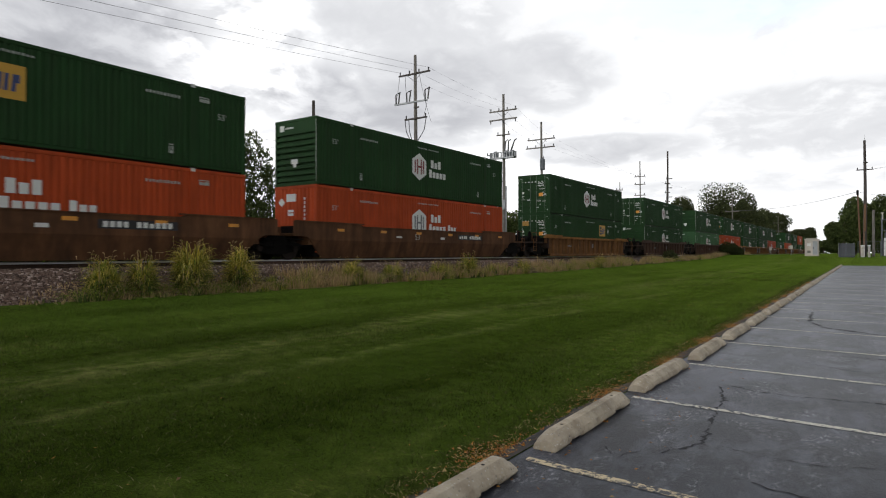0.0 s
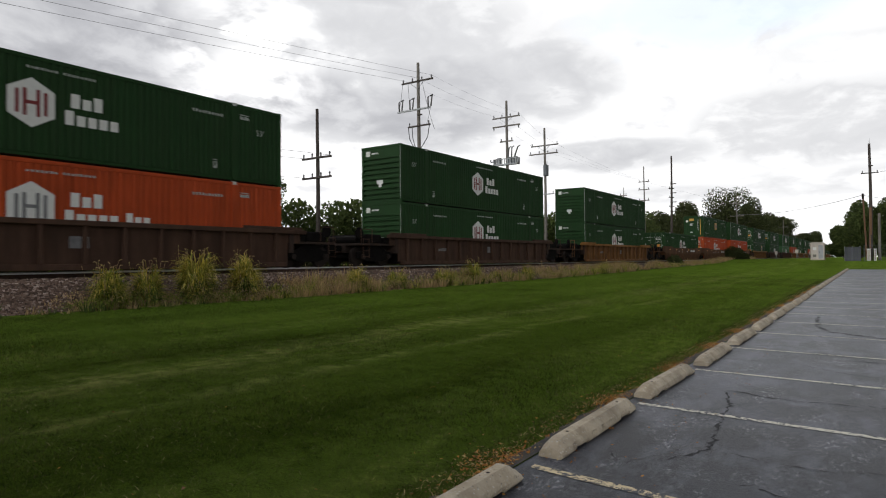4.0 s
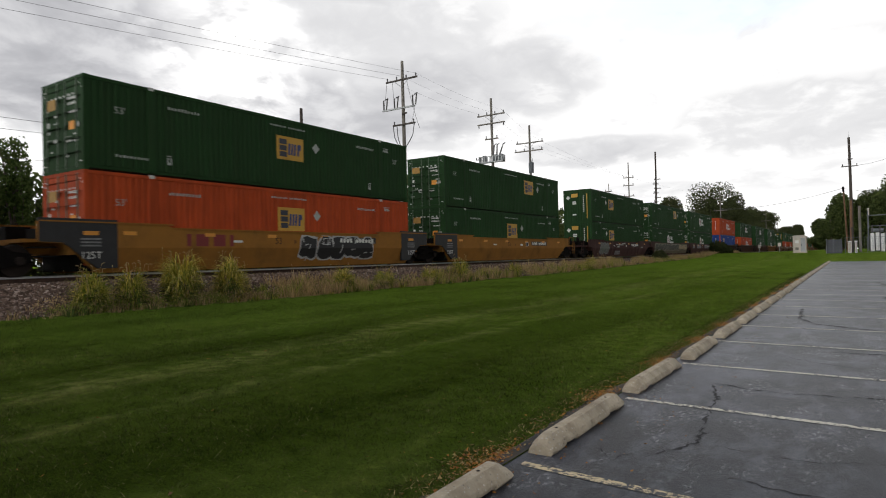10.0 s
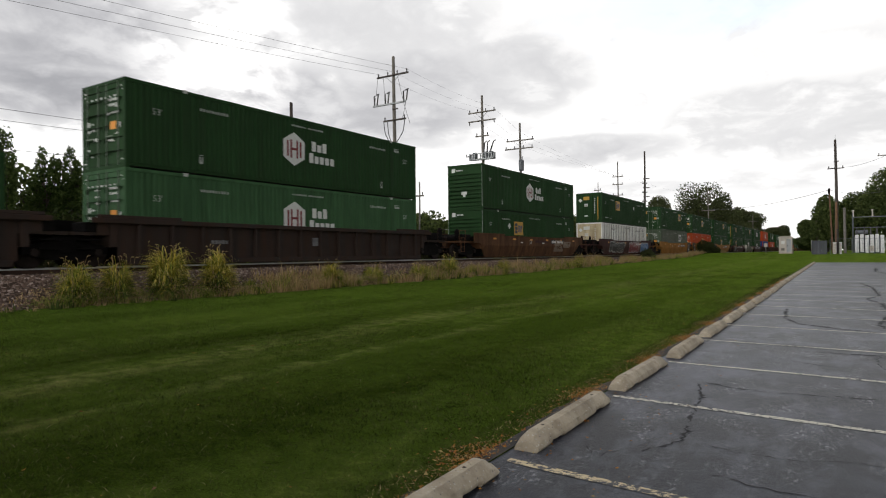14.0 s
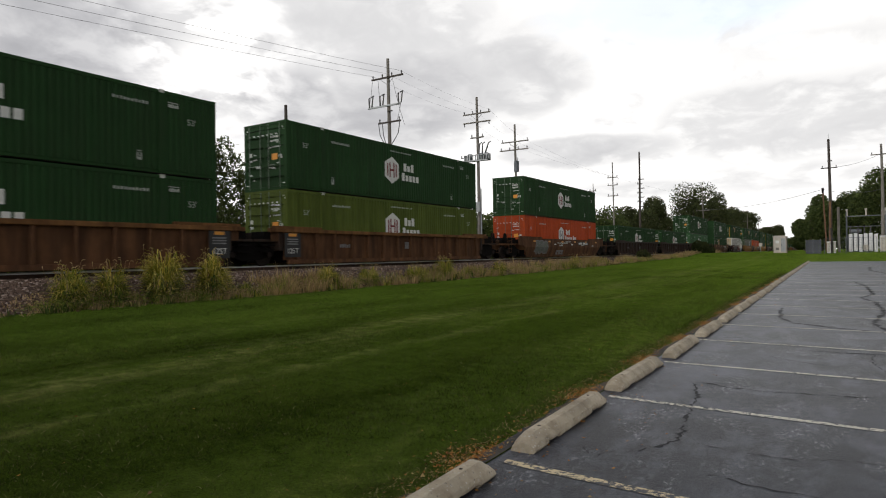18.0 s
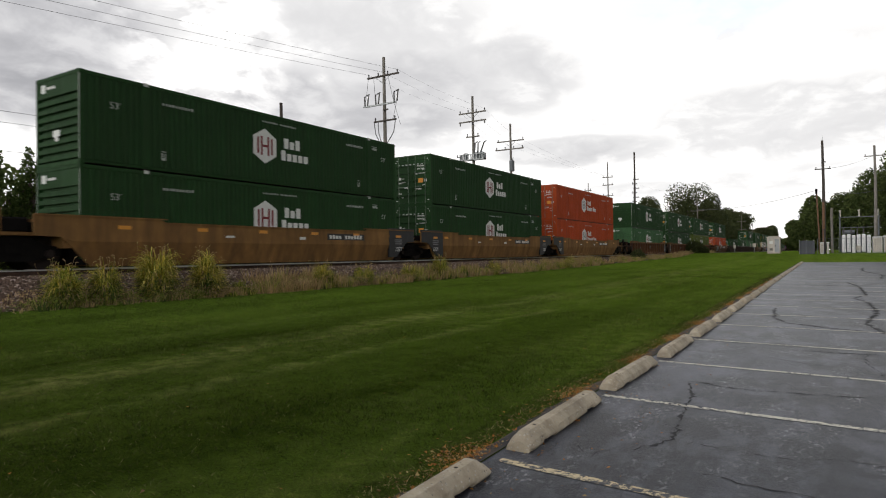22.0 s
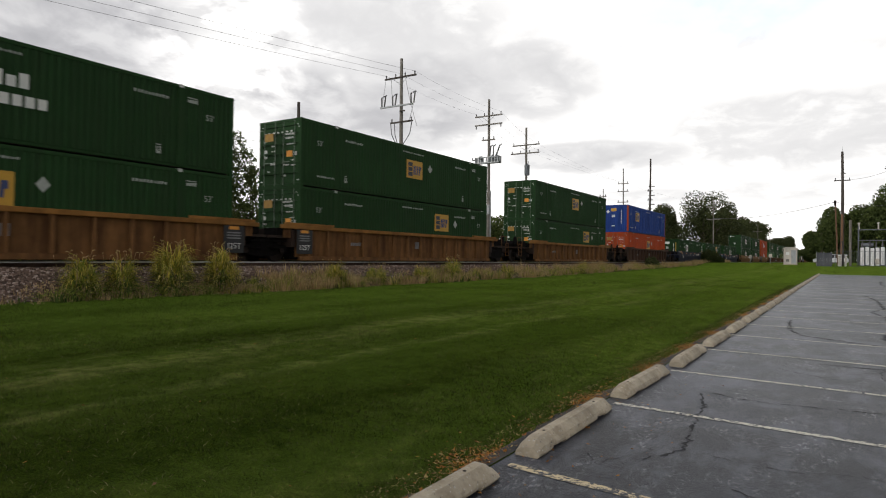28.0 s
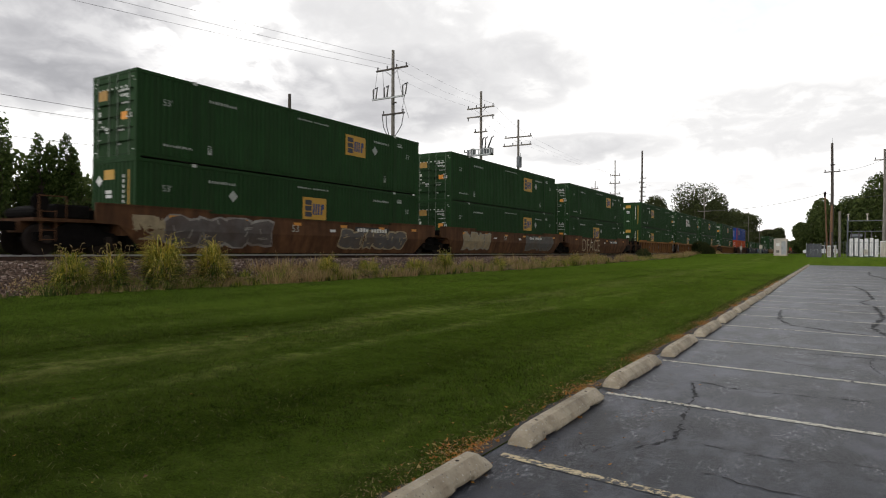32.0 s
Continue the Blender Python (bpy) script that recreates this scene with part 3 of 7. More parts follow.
def stone_material():
    m = bpy.data.materials.new("crushed_stone")
    m.use_nodes = True
    t = m.node_tree
    b = t.nodes["Principled BSDF"]
    geo = t.nodes.new("ShaderNodeNewGeometry")
    c = ramp(t, geo.outputs["Random Per Island"], [(0, (0.07, 0.045, 0.032)), (0.4, (0.165, 0.110, 0.082)), (0.8, (0.24, 0.165, 0.128)), (1, (0.56, 0.46, 0.40))])
    link(t, c, b.inputs["Base Color"])
    b.inputs["Roughness"].default_value = 0.9
    return m


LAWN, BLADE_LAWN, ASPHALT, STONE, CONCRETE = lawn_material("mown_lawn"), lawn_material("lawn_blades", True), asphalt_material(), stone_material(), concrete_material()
BALLAST_BED = paint("ballast_bed", (0.085, 0.056, 0.040), 0.95, var=0.35, scale=6, fine=28, bump=1.0)
SOIL = paint("crumbled_edge", (0.042, 0.040, 0.040), 0.95, var=0.45, scale=5, fine=45, bump=1.0, dirt=(0.12, 0.095, 0.06), dirt_amount=0.3)

# ---- mesh helpers ----
def part(name, bm, material, parent=None, label="", smooth=False, kind=""):
    """Links a bmesh as one mesh object, under a thing or part if given."""
    me = bpy.data.meshes.new(name)
    bm.to_mesh(me)
    bm.free()
    me.materials.append(material)
    if smooth:
        me.polygons.foreach_set("use_smooth", [True] * len(me.polygons))
    ob = new(name, me)
    ob.parent = parent
    if label:
        ob["label"] = label
    if kind:
        ob["kind"] = kind
    return ob


def again(ob, m, parent=None):
    """Another object on the same mesh, at the pose m."""
    o = new(ob.name.split(".")[0], ob.data)
    o.parent = parent or ob.parent
    o.matrix_basis = m
    if "label" in ob:
        o["label"] = ob["label"]
    return o


def thing(name, label, category, group="", kind=""):
    return tagged(new(name), label, category, group, kind)


def box(bm, x0, x1, y0, y1, z0, z1):
    v = [bm.verts.new((x, y, z)) for x in (x0, x1) for y in (y0, y1) for z in (z0, z1)]
    for f in ((0, 1, 3, 2), (4, 6, 7, 5), (0, 4, 5, 1), (2, 3, 7, 6), (0, 2, 6, 4), (1, 5, 7, 3)):
        bm.faces.new([v[i] for i in f])
    return v


def boxes(*items, bevel=0.0):
    bm = bmesh.new()
    for it in items:
        box(bm, *it)
    if bevel:
        bmesh.ops.bevel(bm, geom=bm.edges[:], offset=bevel, segments=1, affect="EDGES")
    return bm


def prism(bm, outline, x0, x1):
    """A closed outline in y and z, pulled from x0 to x1."""
    a = [bm.verts.new((x0, y, z)) for y, z in outline]
    b = [bm.verts.new((x1, y, z)) for y, z in outline]
    n = len(outline)
    bm.faces.new(a[::-1])
    bm.faces.new(b)
    for i in range(n):
        bm.faces.new((a[i], a[(i + 1) % n], b[(i + 1) % n], b[i]))


def rod(bm, a, b, r0, r1=None, sides=8):
    """A tapered round bar from a to b."""
    a, b = Vector(a), Vector(b)
    r1 = r0 if r1 is None else r1
    q = (b - a).to_track_quat("Z", "Y").to_matrix()
    rings = []
    for p, r in ((a, r0), (b, r1)):
        rings.append([bm.verts.new(p + q @ Vector((r * math.cos(k * 2 * math.pi / sides), r * math.sin(k * 2 * math.pi / sides), 0))) for k in range(sides)])
    for k in range(sides):
        bm.faces.new((rings[0][k], rings[0][(k + 1) % sides], rings[1][(k + 1) % sides], rings[1][k]))
    bm.faces.new(rings[0][::-1])
    bm.faces.new(rings[1])


def rods(*items, sides=8):
    bm = bmesh.new()
    for it in items:
        rod(bm, *it, sides=sides)
    return bm


def mesh_of(name, verts, faces, material):
    me = bpy.data.meshes.new(name)
    me.from_pydata([tuple(v) for v in verts], [], faces)
    me.materials.append(material)
    return new(name, me)


TEXTS = {}


def lettering(text, size):
    """A flat mesh of built-in font letters, facing +x and reading along +y."""
    key = (text, size)
    if key not in TEXTS:
        cu = bpy.data.curves.new("lettering", "FONT")
        cu.body, cu.size, cu.extrude, cu.align_x, cu.resolution_u = text, size, 0.002, "CENTER", 2
        ob = new("lettering", cu)
        dg = bpy.context.evaluated_depsgraph_get()
        me = bpy.data.meshes.new_from_object(ob.evaluated_get(dg))
        bpy.data.objects.remove(ob)
        me.transform(Matrix(((0, 0, 1, 0), (1, 0, 0, 0), (0, 1, 0, 0), (0, 0, 0, 1))))
        TEXTS[key] = me
    return TEXTS[key].copy()


def letter_part(name, text, size, material, parent, x, y, z, label=""):
    me = lettering(text, size)
    me.materials.clear()
    me.materials.append(material)
    ob = new(name, me)
    ob.parent = parent
    ob.location = (x, y, z)
    if label:
        ob["label"] = label
    return ob


# ---- plan ----
RAIL_TOP, TRACK_X = 1.44, -21.395
NEAR_RAIL = TRACK_X + 0.7175 + 0.03
KERB_X, LOT_END = -3.42, 80.0


def smooth(a, b, v):
    u = min(1.0, max(0.0, (v - a) / (b - a)))
    return u * u * (3 - 2 * u)


def lot_z(y):
    return 0.0054 * max(0.0, min(y, LOT_END) - 10.0)


def lawn_edge_x(y):
    return -17.4 - 1.2 * smooth(10, 110, y)


def ground_z(x, y):
    """Lot level by the kerb, rising gently to the track bed and, past the lot, to the substation."""
    low = lot_z(y) + 1.0 * smooth(LOT_END, 104, y)
    high = 0.42 + 0.55 * smooth(20, 110, y)
    high = max(high, low)
    if x > KERB_X:
        return low
    e = lawn_edge_x(y)
    if x > e:
        u = (KERB_X - x) / (KERB_X - e)
        return low + (high - low) * u + 0.05 * u
    return high + 0.05 + (1.0 - high) * smooth(e, e - 7, x)


def spaced(stops):
    out = []
    for a, b, n in stops:
        out += [a + (b - a) * i / n for i in range(n)]
    return out + [stops[-1][1]]


def make_ground():
    xs = spaced([(-900, -120, 8), (-120, -30, 9), (-30, -16, 14), (-16, -3.6, 31), (-3.6, -3.3, 3), (-3.3, 40, 12), (40, 900, 8)])
    ys = spaced([(-300, -10, 10), (-10, 30, 60), (30, 120, 60), (120, 400, 20), (400, 2500, 14)])
    verts, faces = [], []
    for j, y in enumerate(ys):
        for i, x in enumerate(xs):
            z = ground_z(x, y) - (0.10 if x > KERB_X + 0.05 and y < LOT_END else 0.0)
            z += 0.025 * noise.noise((x * 0.5, y * 0.35, 0)) if x < KERB_X else 0
            verts.append((x, y, z))
    n = len(xs)
    for j in range(len(ys) - 1):
        for i in range(n - 1):
            a = j * n + i
            faces.append((a, a + 1, a + n + 1, a + n))
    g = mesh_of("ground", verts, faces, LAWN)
    g.data.polygons.foreach_set("use_smooth", [True] * len(g.data.polygons))
    tagged(g, "mown green lawn with diagonal mowing stripes and dry patches", "lawn", kind="structure")


def make_lot():
    ys = spaced([(-8, 10, 9), (10, LOT_END, 35)])
    xs = [KERB_X + 0.0, -2, 0, 4, 10, 20, 40]
    verts = [(x + 0.05 * noise.noise((y, 3.1, 7)) * (i == 0), y, lot_z(y)) for y in ys for i, x in enumerate(xs)]
    n = len(xs)
    faces = [(j * n + i, j * n + i + 1, (j + 1) * n + i + 1, (j + 1) * n + i) for j in range(len(ys) - 1) for i in range(n - 1)]
    k = len(verts)
    edge = [j * n for j in range(len(ys))]
    verts += [(verts[i][0], verts[i][1], verts[i][2] - 0.12) for i in edge]
    faces += [(edge[j + 1], k + j + 1, k + j, edge[j]) for j in range(len(ys) - 1)]
    lot = mesh_of("parking_lot", verts, faces, ASPHALT)
    tagged(lot, "dark sealed asphalt parking lot with cracks and scuffs", "parking lot", kind="structure")
    for k in range(28):
        y = 4.695 + 2.74 * k
        bm = bmesh.new()
        steps = 10
        w = 0.052
        rows = []
        for s in range(steps + 1):
            x = -3.30 + 0.10 * smooth(3, 13, y) + 5.6 * s / steps
            yy = y - 0.080 * 5.6 * s / steps + 0.012 * noise.noise((x, k, 0))
            rows.append([bm.verts.new((x, yy + d * (1 + 0.2 * noise.noise((x * 5, k, d)))
                                       , lot_z(yy) + 0.004)) for d in (-w, w)])
        for a, b in zip(rows, rows[1:]):
            bm.faces.new((a[0], b[0], b[1], a[1]))
        ob = part("stall_line", bm, YELLOW_LINE if k == 0 else LINE_PAINT)
        tagged(ob, "worn yellowish painted stall line" if k == 0 else "worn white painted stall line", "line", "stall lines on the parking lot", "structure")
    # bare soil between lawn and asphalt
    verts, faces = [], []
    n = 420
    for k in range(n + 1):
        y = -6 + (LOT_END + 5) * (k / n) ** 1.6
        for i, x in enumerate((KERB_X + 0.02, KERB_X - 0.09, KERB_X - 0.10 - 0.20 * (1 - 0.7 * smooth(10, 40, y)) * (0.5 + noise.noise((y * 2.1, 0.3, 9))) - 0.05 * noise.noise((y * 9, 2, 1)))):
            verts.append((x, y, max(lot_z(y), ground_z(x, y)) + (0.012, 0.016 + 0.01 * noise.noise((y * 6, 1, 1)), -0.012)[i]))
    faces = [(3 * k + i, 3 * k + i + 1, 3 * k + i + 4, 3 * k + i + 3) for k in range(n) for i in range(2)]
    tagged(mesh_of("soil_strip", verts, faces, SOIL), "dark crumbled edge between lawn and asphalt", "soil", kind="structure")
    # cracks and filler runs, each along a few corner points
    rnd = random.Random(4)
    runs = [([(-2.49, 8.67), (-2.33, 7.81), (-2.27, 7.15), (-2.21, 6.33), (-2.15, 6.0), (-2.23, 5.9), (-2.35, 5.56), (-2.42, 5.41)], 0.024), ([(-2.42, 5.41), (-2.56, 5.49), (-2.67, 5.12), (-2.9, 5.45)], 0.007),
            ([(-1.86, 5.2), (-1.7, 5.21), (-1.53, 5.11), (-1.33, 5.08), (-1.17, 5.09), (-0.6, 4.9)], 0.011), ([(-2.49, 8.79), (-2.03, 8.59), (-1.52, 8.57), (-0.98, 8.68), (-0.38, 8.78), (1.0, 8.7)], 0.026),
            ([(-2.0, 5.98), (-1.64, 5.87), (-1.2, 5.93), (-0.86, 6.06), (-0.3, 6.0)], 0.009), ([(-2.21, 20.33), (-2.07, 17.55), (-1.77, 16.55), (-1.0, 15.92), (-0.28, 15.5), (0.06, 15.29), (2.2, 14.8)], 0.075),
            ([(-0.11, 36.04), (0.26, 32.01), (0.26, 26.89), (-0.18, 25.09), (0.17, 23.17), (0.19, 19.94), (-0.19, 16.98), (0.06, 15.29)], 0.085), ([(-1.27, 12.21), (-0.67, 12.27), (-0.15, 12.26), (2.0, 12.1)], 0.045),
            ([(-0.41, 12.2), (-0.44, 11.39), (-0.36, 10.73), (-0.3, 10.25)], 0.014), ([(-2.96, 13.23), (-2.31, 13.67), (-1.43, 14.01)], 0.018), ([(-2.1, 11.52), (-1.41, 11.03), (-0.75, 10.65)], 0.012),
            ([(-2.8, 25.4), (0.2, 25.2), (3.0, 25.0)], 0.06), ([(-2.8, 33.0), (0.5, 32.7), (4.0, 32.6)], 0.08), ([(1.5, 60.0), (1.2, 52.0), (1.9, 45.0), (1.5, 40.0)], 0.14), ([(-2.6, 45.0), (1.0, 44.6), (5.0, 44.4)], 0.10)]
    for pts, w in runs:
        bm = bmesh.new()
        prev = None
        for (x0, y0), (x1, y1) in zip(pts, pts[1:]):
            d = math.hypot(x1 - x0, y1 - y0)
            n = max(2, int(d / 0.06))
            nx, ny = -(y1 - y0) / d, (x1 - x0) / d
            for i in range(n):
                u = i / n
                j = 0.05 * noise.noise((x0 * 7 + u * d * 3, y0, 2)) + 0.022 * rnd.uniform(-1, 1)
                ww = w * rnd.choice((0.15, 0.3, 0.5, 0.7, 1.1))
                px, py = x0 + (x1 - x0) * u + nx * j, y0 + (y1 - y0) * u + ny * j
                cur = [bm.verts.new((px + nx * ww * s, py + ny * ww * s, lot_z(py) + 0.003)) for s in (-1, 1)]
                if prev and rnd.random() < 0.86:
                    bm.faces.new((prev[0], cur[0], cur[1], prev[1]))
                prev = cur
        tagged(part("asphalt_crack", bm, CRACK), "dark irregular crack in the asphalt", "crack", "cracks in the parking lot", "structure")


def make_stops():
    """Precast concrete wheel stops: bevelled bar with sloped ends and drain slots, the lower edges crumbling."""
    half, slots = 1.06, (-0.60, 0.62)
    prof = [(-0.125, 0.0), (0.0, 0.0), (0.10, 0.0), (0.125, 0.03), (0.118, 0.055), (0.105, 0.085), (0.072, 0.118), (0.040, 0.150), (-0.005, 0.151), (-0.050, 0.150), (-0.080, 0.118), (-0.112, 0.085)]

    def bar(seed):
        bm = bmesh.new()
        ys = sorted({round(-half + 2 * half * k / 58, 4) for k in range(59)} | {s + d for s in slots for d in (-0.152, -0.145, 0.145, 0.152)})
        rings = []
        for y in ys:
            rim = half - abs(y)
            low = 0.55 + 0.45 * smooth(0.0, 0.14, rim)
            ring = []
            for k, (x, z) in enumerate(prof):
                slot = k in (2, 3) and any(abs(y - s) < 0.15 for s in slots)
                zz = z * (low if z > 0.05 else 1.0)
                rough = noise.noise((x * 9 + seed, y * 4, z * 9)) * 0.003 + noise.noise((x * 40, y * 34 + seed, z * 40)) * 0.002
                crumb = max(0.0, noise.noise((y * 9, seed * 3.1, 5)) - 0.12) * ((0.07 if seed == 4.3 else 0.03) if k in (3, 4) else 0.01 if k in (2, 5) else 0.0)
                ring.append(bm.verts.new((x * (0.9 + 0.1 * low) - (0.09 if slot and k == 2 else 0.012 if slot else 0) - crumb + rough * 0.6, y, max(0.0, zz + (0.026 if slot and k == 2 else 0) + (rough if z > 0.02 else 0)))))
            rings.append(ring)
        m = len(prof)
        for a, b in zip(rings, rings[1:]):
            for k in range(m):
                bm.faces.new((a[k], a[(k + 1) % m], b[(k + 1) % m], b[k]))
        bm.faces.new(rings[0][::-1])
        bm.faces.new(rings[-1])
        bmesh.ops.recalc_face_normals(bm, faces=bm.faces[:])
        return bm

    kinds = []
    for seed, words in ((0.0, "weathered precast concrete wheel stop on the asphalt edge"), (4.3, "crumbling precast concrete wheel stop with broken lower edge"), (9.1, "stained precast concrete wheel stop on the asphalt edge")):
        first = thing("wheel_stop", words, "wheel stop", "wheel stops along the parking lot")
        part("bar", bar(seed), CONCRETE, first)
        pin = part("anchor_pin", rods(((0, -0.7, 0.12), (0, -0.7, 0.152), 0.016)), WHEEL_STEEL, first, "rusty steel anchor pin")
        again(pin, pose(0, 1.4, 0))
        kinds.append(first)
    rnd = random.Random(2)
    for k in range(28):
        y = 3.25 + 2.755 * k
        m = pose(-3.285 + 0.09 * smooth(5, 16, y) + (rnd.uniform(-0.02, 0.02) if k else 0), y + 0.03, lot_z(y), 0, 0, rnd.uniform(-0.8, 0.8) if k else 0.8)
        if k < 3:
            kinds[k].matrix_basis = m
        else:
            copy_thing(kinds[(k * 2) % 3], m)


def make_track():
    # ballast bank
    ys = spaced([(-300, -20, 14), (-20, 120, 140), (120, 2000, 30)])
    prof = [(-26.5, 0.9), (-24.0, 1.20), (-22.9, 1.24), (-19.75, 1.24), (-19.35, 1.16), (-17.75, 0.42)]
    verts, faces = [], []
    for y in ys:
        for i, (x, z) in enumerate(prof):
            xx = x + (lawn_edge_x(y) + 17.4) * 0.45 * (i == 5) + 0.16 * noise.noise((x, y * 0.6, 1)) * (i > 3)
            zz = min(z, ground_z(xx, y) - 0.03) if i in (0, 5) else z + 0.03 * noise.noise((x, y, 5))
            verts.append((xx, y, zz if i not in (0, 5) else ground_z(xx, y) - 0.06))
    n = len(prof)
    faces = [(j * n + i, j * n + i + 1, (j + 1) * n + i + 1, (j + 1) * n + i) for j in range(len(ys) - 1) for i in range(n - 1)]
    bed = mesh_of("track_bed", verts, faces, BALLAST_BED)
    tagged(bed, "grey-brown crushed stone railway ballast bank", "ballast", kind="structure")
    # loose stones on the bank's near slope
    rng = np.random.default_rng(5)
    cube = np.array([(-1, -1, -1), (1, -1, -1), (1, 1, -1), (-1, 1, -1), (-1, -1, 1), (1, -1, 1), (1, 1, 1), (-1, 1, 1)], float)
    quad = np.array([(0, 3, 2, 1), (4, 5, 6, 7), (0, 1, 5, 4), (1, 2, 6, 5), (2, 3, 7, 6), (3, 0, 4, 7)])
    count = 46000
    sy = 2 + 50 * rng.random(count) ** 1.7
    sx = -19.95 + 2.2 * rng.random(count)
    sz = np.interp(sx, [-19.95, -19.75, -19.35, -17.75], [1.24, 1.24, 1.16, 0.44])
    size = 0.015 + 0.024 * rng.random(count) ** 1.5
    pts = cube[None] * (0.55 + 0.6 * rng.random((count, 8, 1))) * size[:, None, None] * (0.7 + 0.6 * rng.random((count, 1, 3)))
    ang = rng.random(count) * 6.28
    c, s = np.cos(ang)[:, None], np.sin(ang)[:, None]
    pts = np.stack([pts[..., 0] * c - pts[..., 1] * s, pts[..., 0] * s + pts[..., 1] * c, pts[..., 2]], -1)
    pts += np.stack([sx, sy, sz + size * 0.35], -1)[:, None]
    f = (quad[None] + 8 * np.arange(count)[:, None, None]).reshape(-1, 4)
    stones = mesh_of("ballast_stones", pts.reshape(-1, 3), f.tolist(), STONE)
    tagged(stones, "loose angular grey and pink ballast stones", "ballast", kind="stuff")
    # rails
    for side, x in (("near", NEAR_RAIL), ("far", TRACK_X - 0.7475)):
        rail = thing("rail", "steel running rail with a polished head", "rail", "rails of the track", "structure")
        part("rail_foot", boxes((x - 0.07, x + 0.07, -300, 2000, RAIL_TOP - 0.17, RAIL_TOP - 0.15), (x - 0.012, x + 0.012, -300, 2000, RAIL_TOP - 0.15, RAIL_TOP - 0.045)), RAIL_RUST, rail)
        part("rail_head", boxes((x - 0.036, x + 0.036, -300, 2000, RAIL_TOP - 0.045, RAIL_TOP), bevel=0.008), RAIL_STEEL, rail)
    tie = boxes((-1.30, 1.30, -0.115, 0.115, RAIL_TOP - 0.35, RAIL_TOP - 0.172), bevel=0.01)
    first = tagged(part("railway_tie", tie, DARK_TIMBER), "dark creosoted timber railway tie under the rails", "tie", "ties of the track", "structure")
    first.matrix_basis = pose(TRACK_X, -6, 0)
    for k in range(1, 150):
        tag_like(first, again(first, pose(TRACK_X, -6 + 0.53 * k, 0)))


def tag_like(a, b):
    return tagged(b, a["label"], a["category"], a["group"], a["kind"] if "kind" in a else "")


make_ground()
make_lot()
make_stops()
make_track()

# ---- the train ----
BOX_L, BOX_W, BOX_H = 16.15, 2.59, 2.90
HL, HW = BOX_L / 2, BOX_W / 2


def corrugated(length, z0, z1, pitch, depth, x):
    """A trapezoid-corrugated sheet in the plane x, along y, folded inwards by depth, with a folded edge."""
    bm = bmesh.new()
    n = int(length / pitch)
    p = length / n
    line = []
    for i in range(n):
        y = -length / 2 + i * p
        line += [(x, y), (x, y + 0.42 * p), (x - depth, y + 0.56 * p), (x - depth, y + 0.86 * p)]
    line.append((x, length / 2))
    low = [bm.verts.new((a, b, z0)) for a, b in line]
    top = [bm.verts.new((a, b, z1)) for a, b in line]
    for i in range(len(line) - 1):
        bm.faces.new((low[i], low[i + 1], top[i + 1], top[i]))
    back = [bm.verts.new((x - depth - 0.02, s * length / 2, z)) for s, z in ((-1, z0), (1, z0), (1, z1), (-1, z1))]
    bm.faces.new(back[::-1])
    return bm


def plate(bm, x, y0, y1, z0, z1, t=0.004):
    box(bm, x, x + t, y0, y1, z0, z1)


def polygon(bm, x, pts, t=0.004):
    a = [bm.verts.new((x + t, y, z)) for y, z in pts]
    b = [bm.verts.new((x, y, z)) for y, z in pts]
    bm.faces.new(a)
    for i in range(len(pts)):
        j = (i + 1) % len(pts)
        bm.faces.new((a[j], a[i], b[i], b[j]))


def word(bm, x, y, z, width, height, letters, rnd, gap=0.22):
    """A word that cannot be read: a row of bars, one a letter."""
    w = width / letters
    for i in range(letters):
        h = height * rnd.choice((0.8, 1.0, 1.0, 0.9))
        plate(bm, x, y + i * w, y + (i + 1 - gap) * w, z, z + h)


def hex_logo(c, x, y, z, red):
    """White upright hexagon with red bars and two short lines of bars beside it."""
    bm = bmesh.new()
    polygon(bm, x, [(y, z - 0.70), (y + 0.60, z - 0.36), (y + 0.60, z + 0.36), (y, z + 0.70), (y - 0.60, z + 0.36), (y - 0.60, z - 0.36)])
    sign = part("logo_panel", bm, WHITE_MARK, c, "white hexagon panel")
    bm = bmesh.new()
    for o, h in ((-0.36, 0.33), (-0.17, 0.38), (0.17, 0.38), (0.36, 0.33)):
        plate(bm, x + 0.005, y + o - 0.05, y + o + 0.05, z - h, z + h)
    plate(bm, x + 0.005, y - 0.12, y + 0.12, z - 0.05, z + 0.05)
    part("logo_bar", bm, red, sign)
    bm = bmesh.new()
    rnd = random.Random(3)
    long = red is SPRAY_GREY
    for oy, oz, w, n in ((1.02, 0.05, 0.98, 3), (0.86, -0.46, 1.62, 5)) + (((2.66, -0.46, 0.84, 3),) if long else ()):
        k = w / n
        for i in range(n):
            a, b = y + oy + i * k, y + oy + (i + 0.84) * k
            z0, z1 = z + oz, z + oz + (0.42 if (oz > 0 and i != 1) or i == 0 else 0.31)
            plate(bm, x, a + 0.05 * k, b - 0.05 * k, z0, z1)
    part("name_lettering", bm, WHITE_MARK, c, "white lettering bars", kind="stuff")


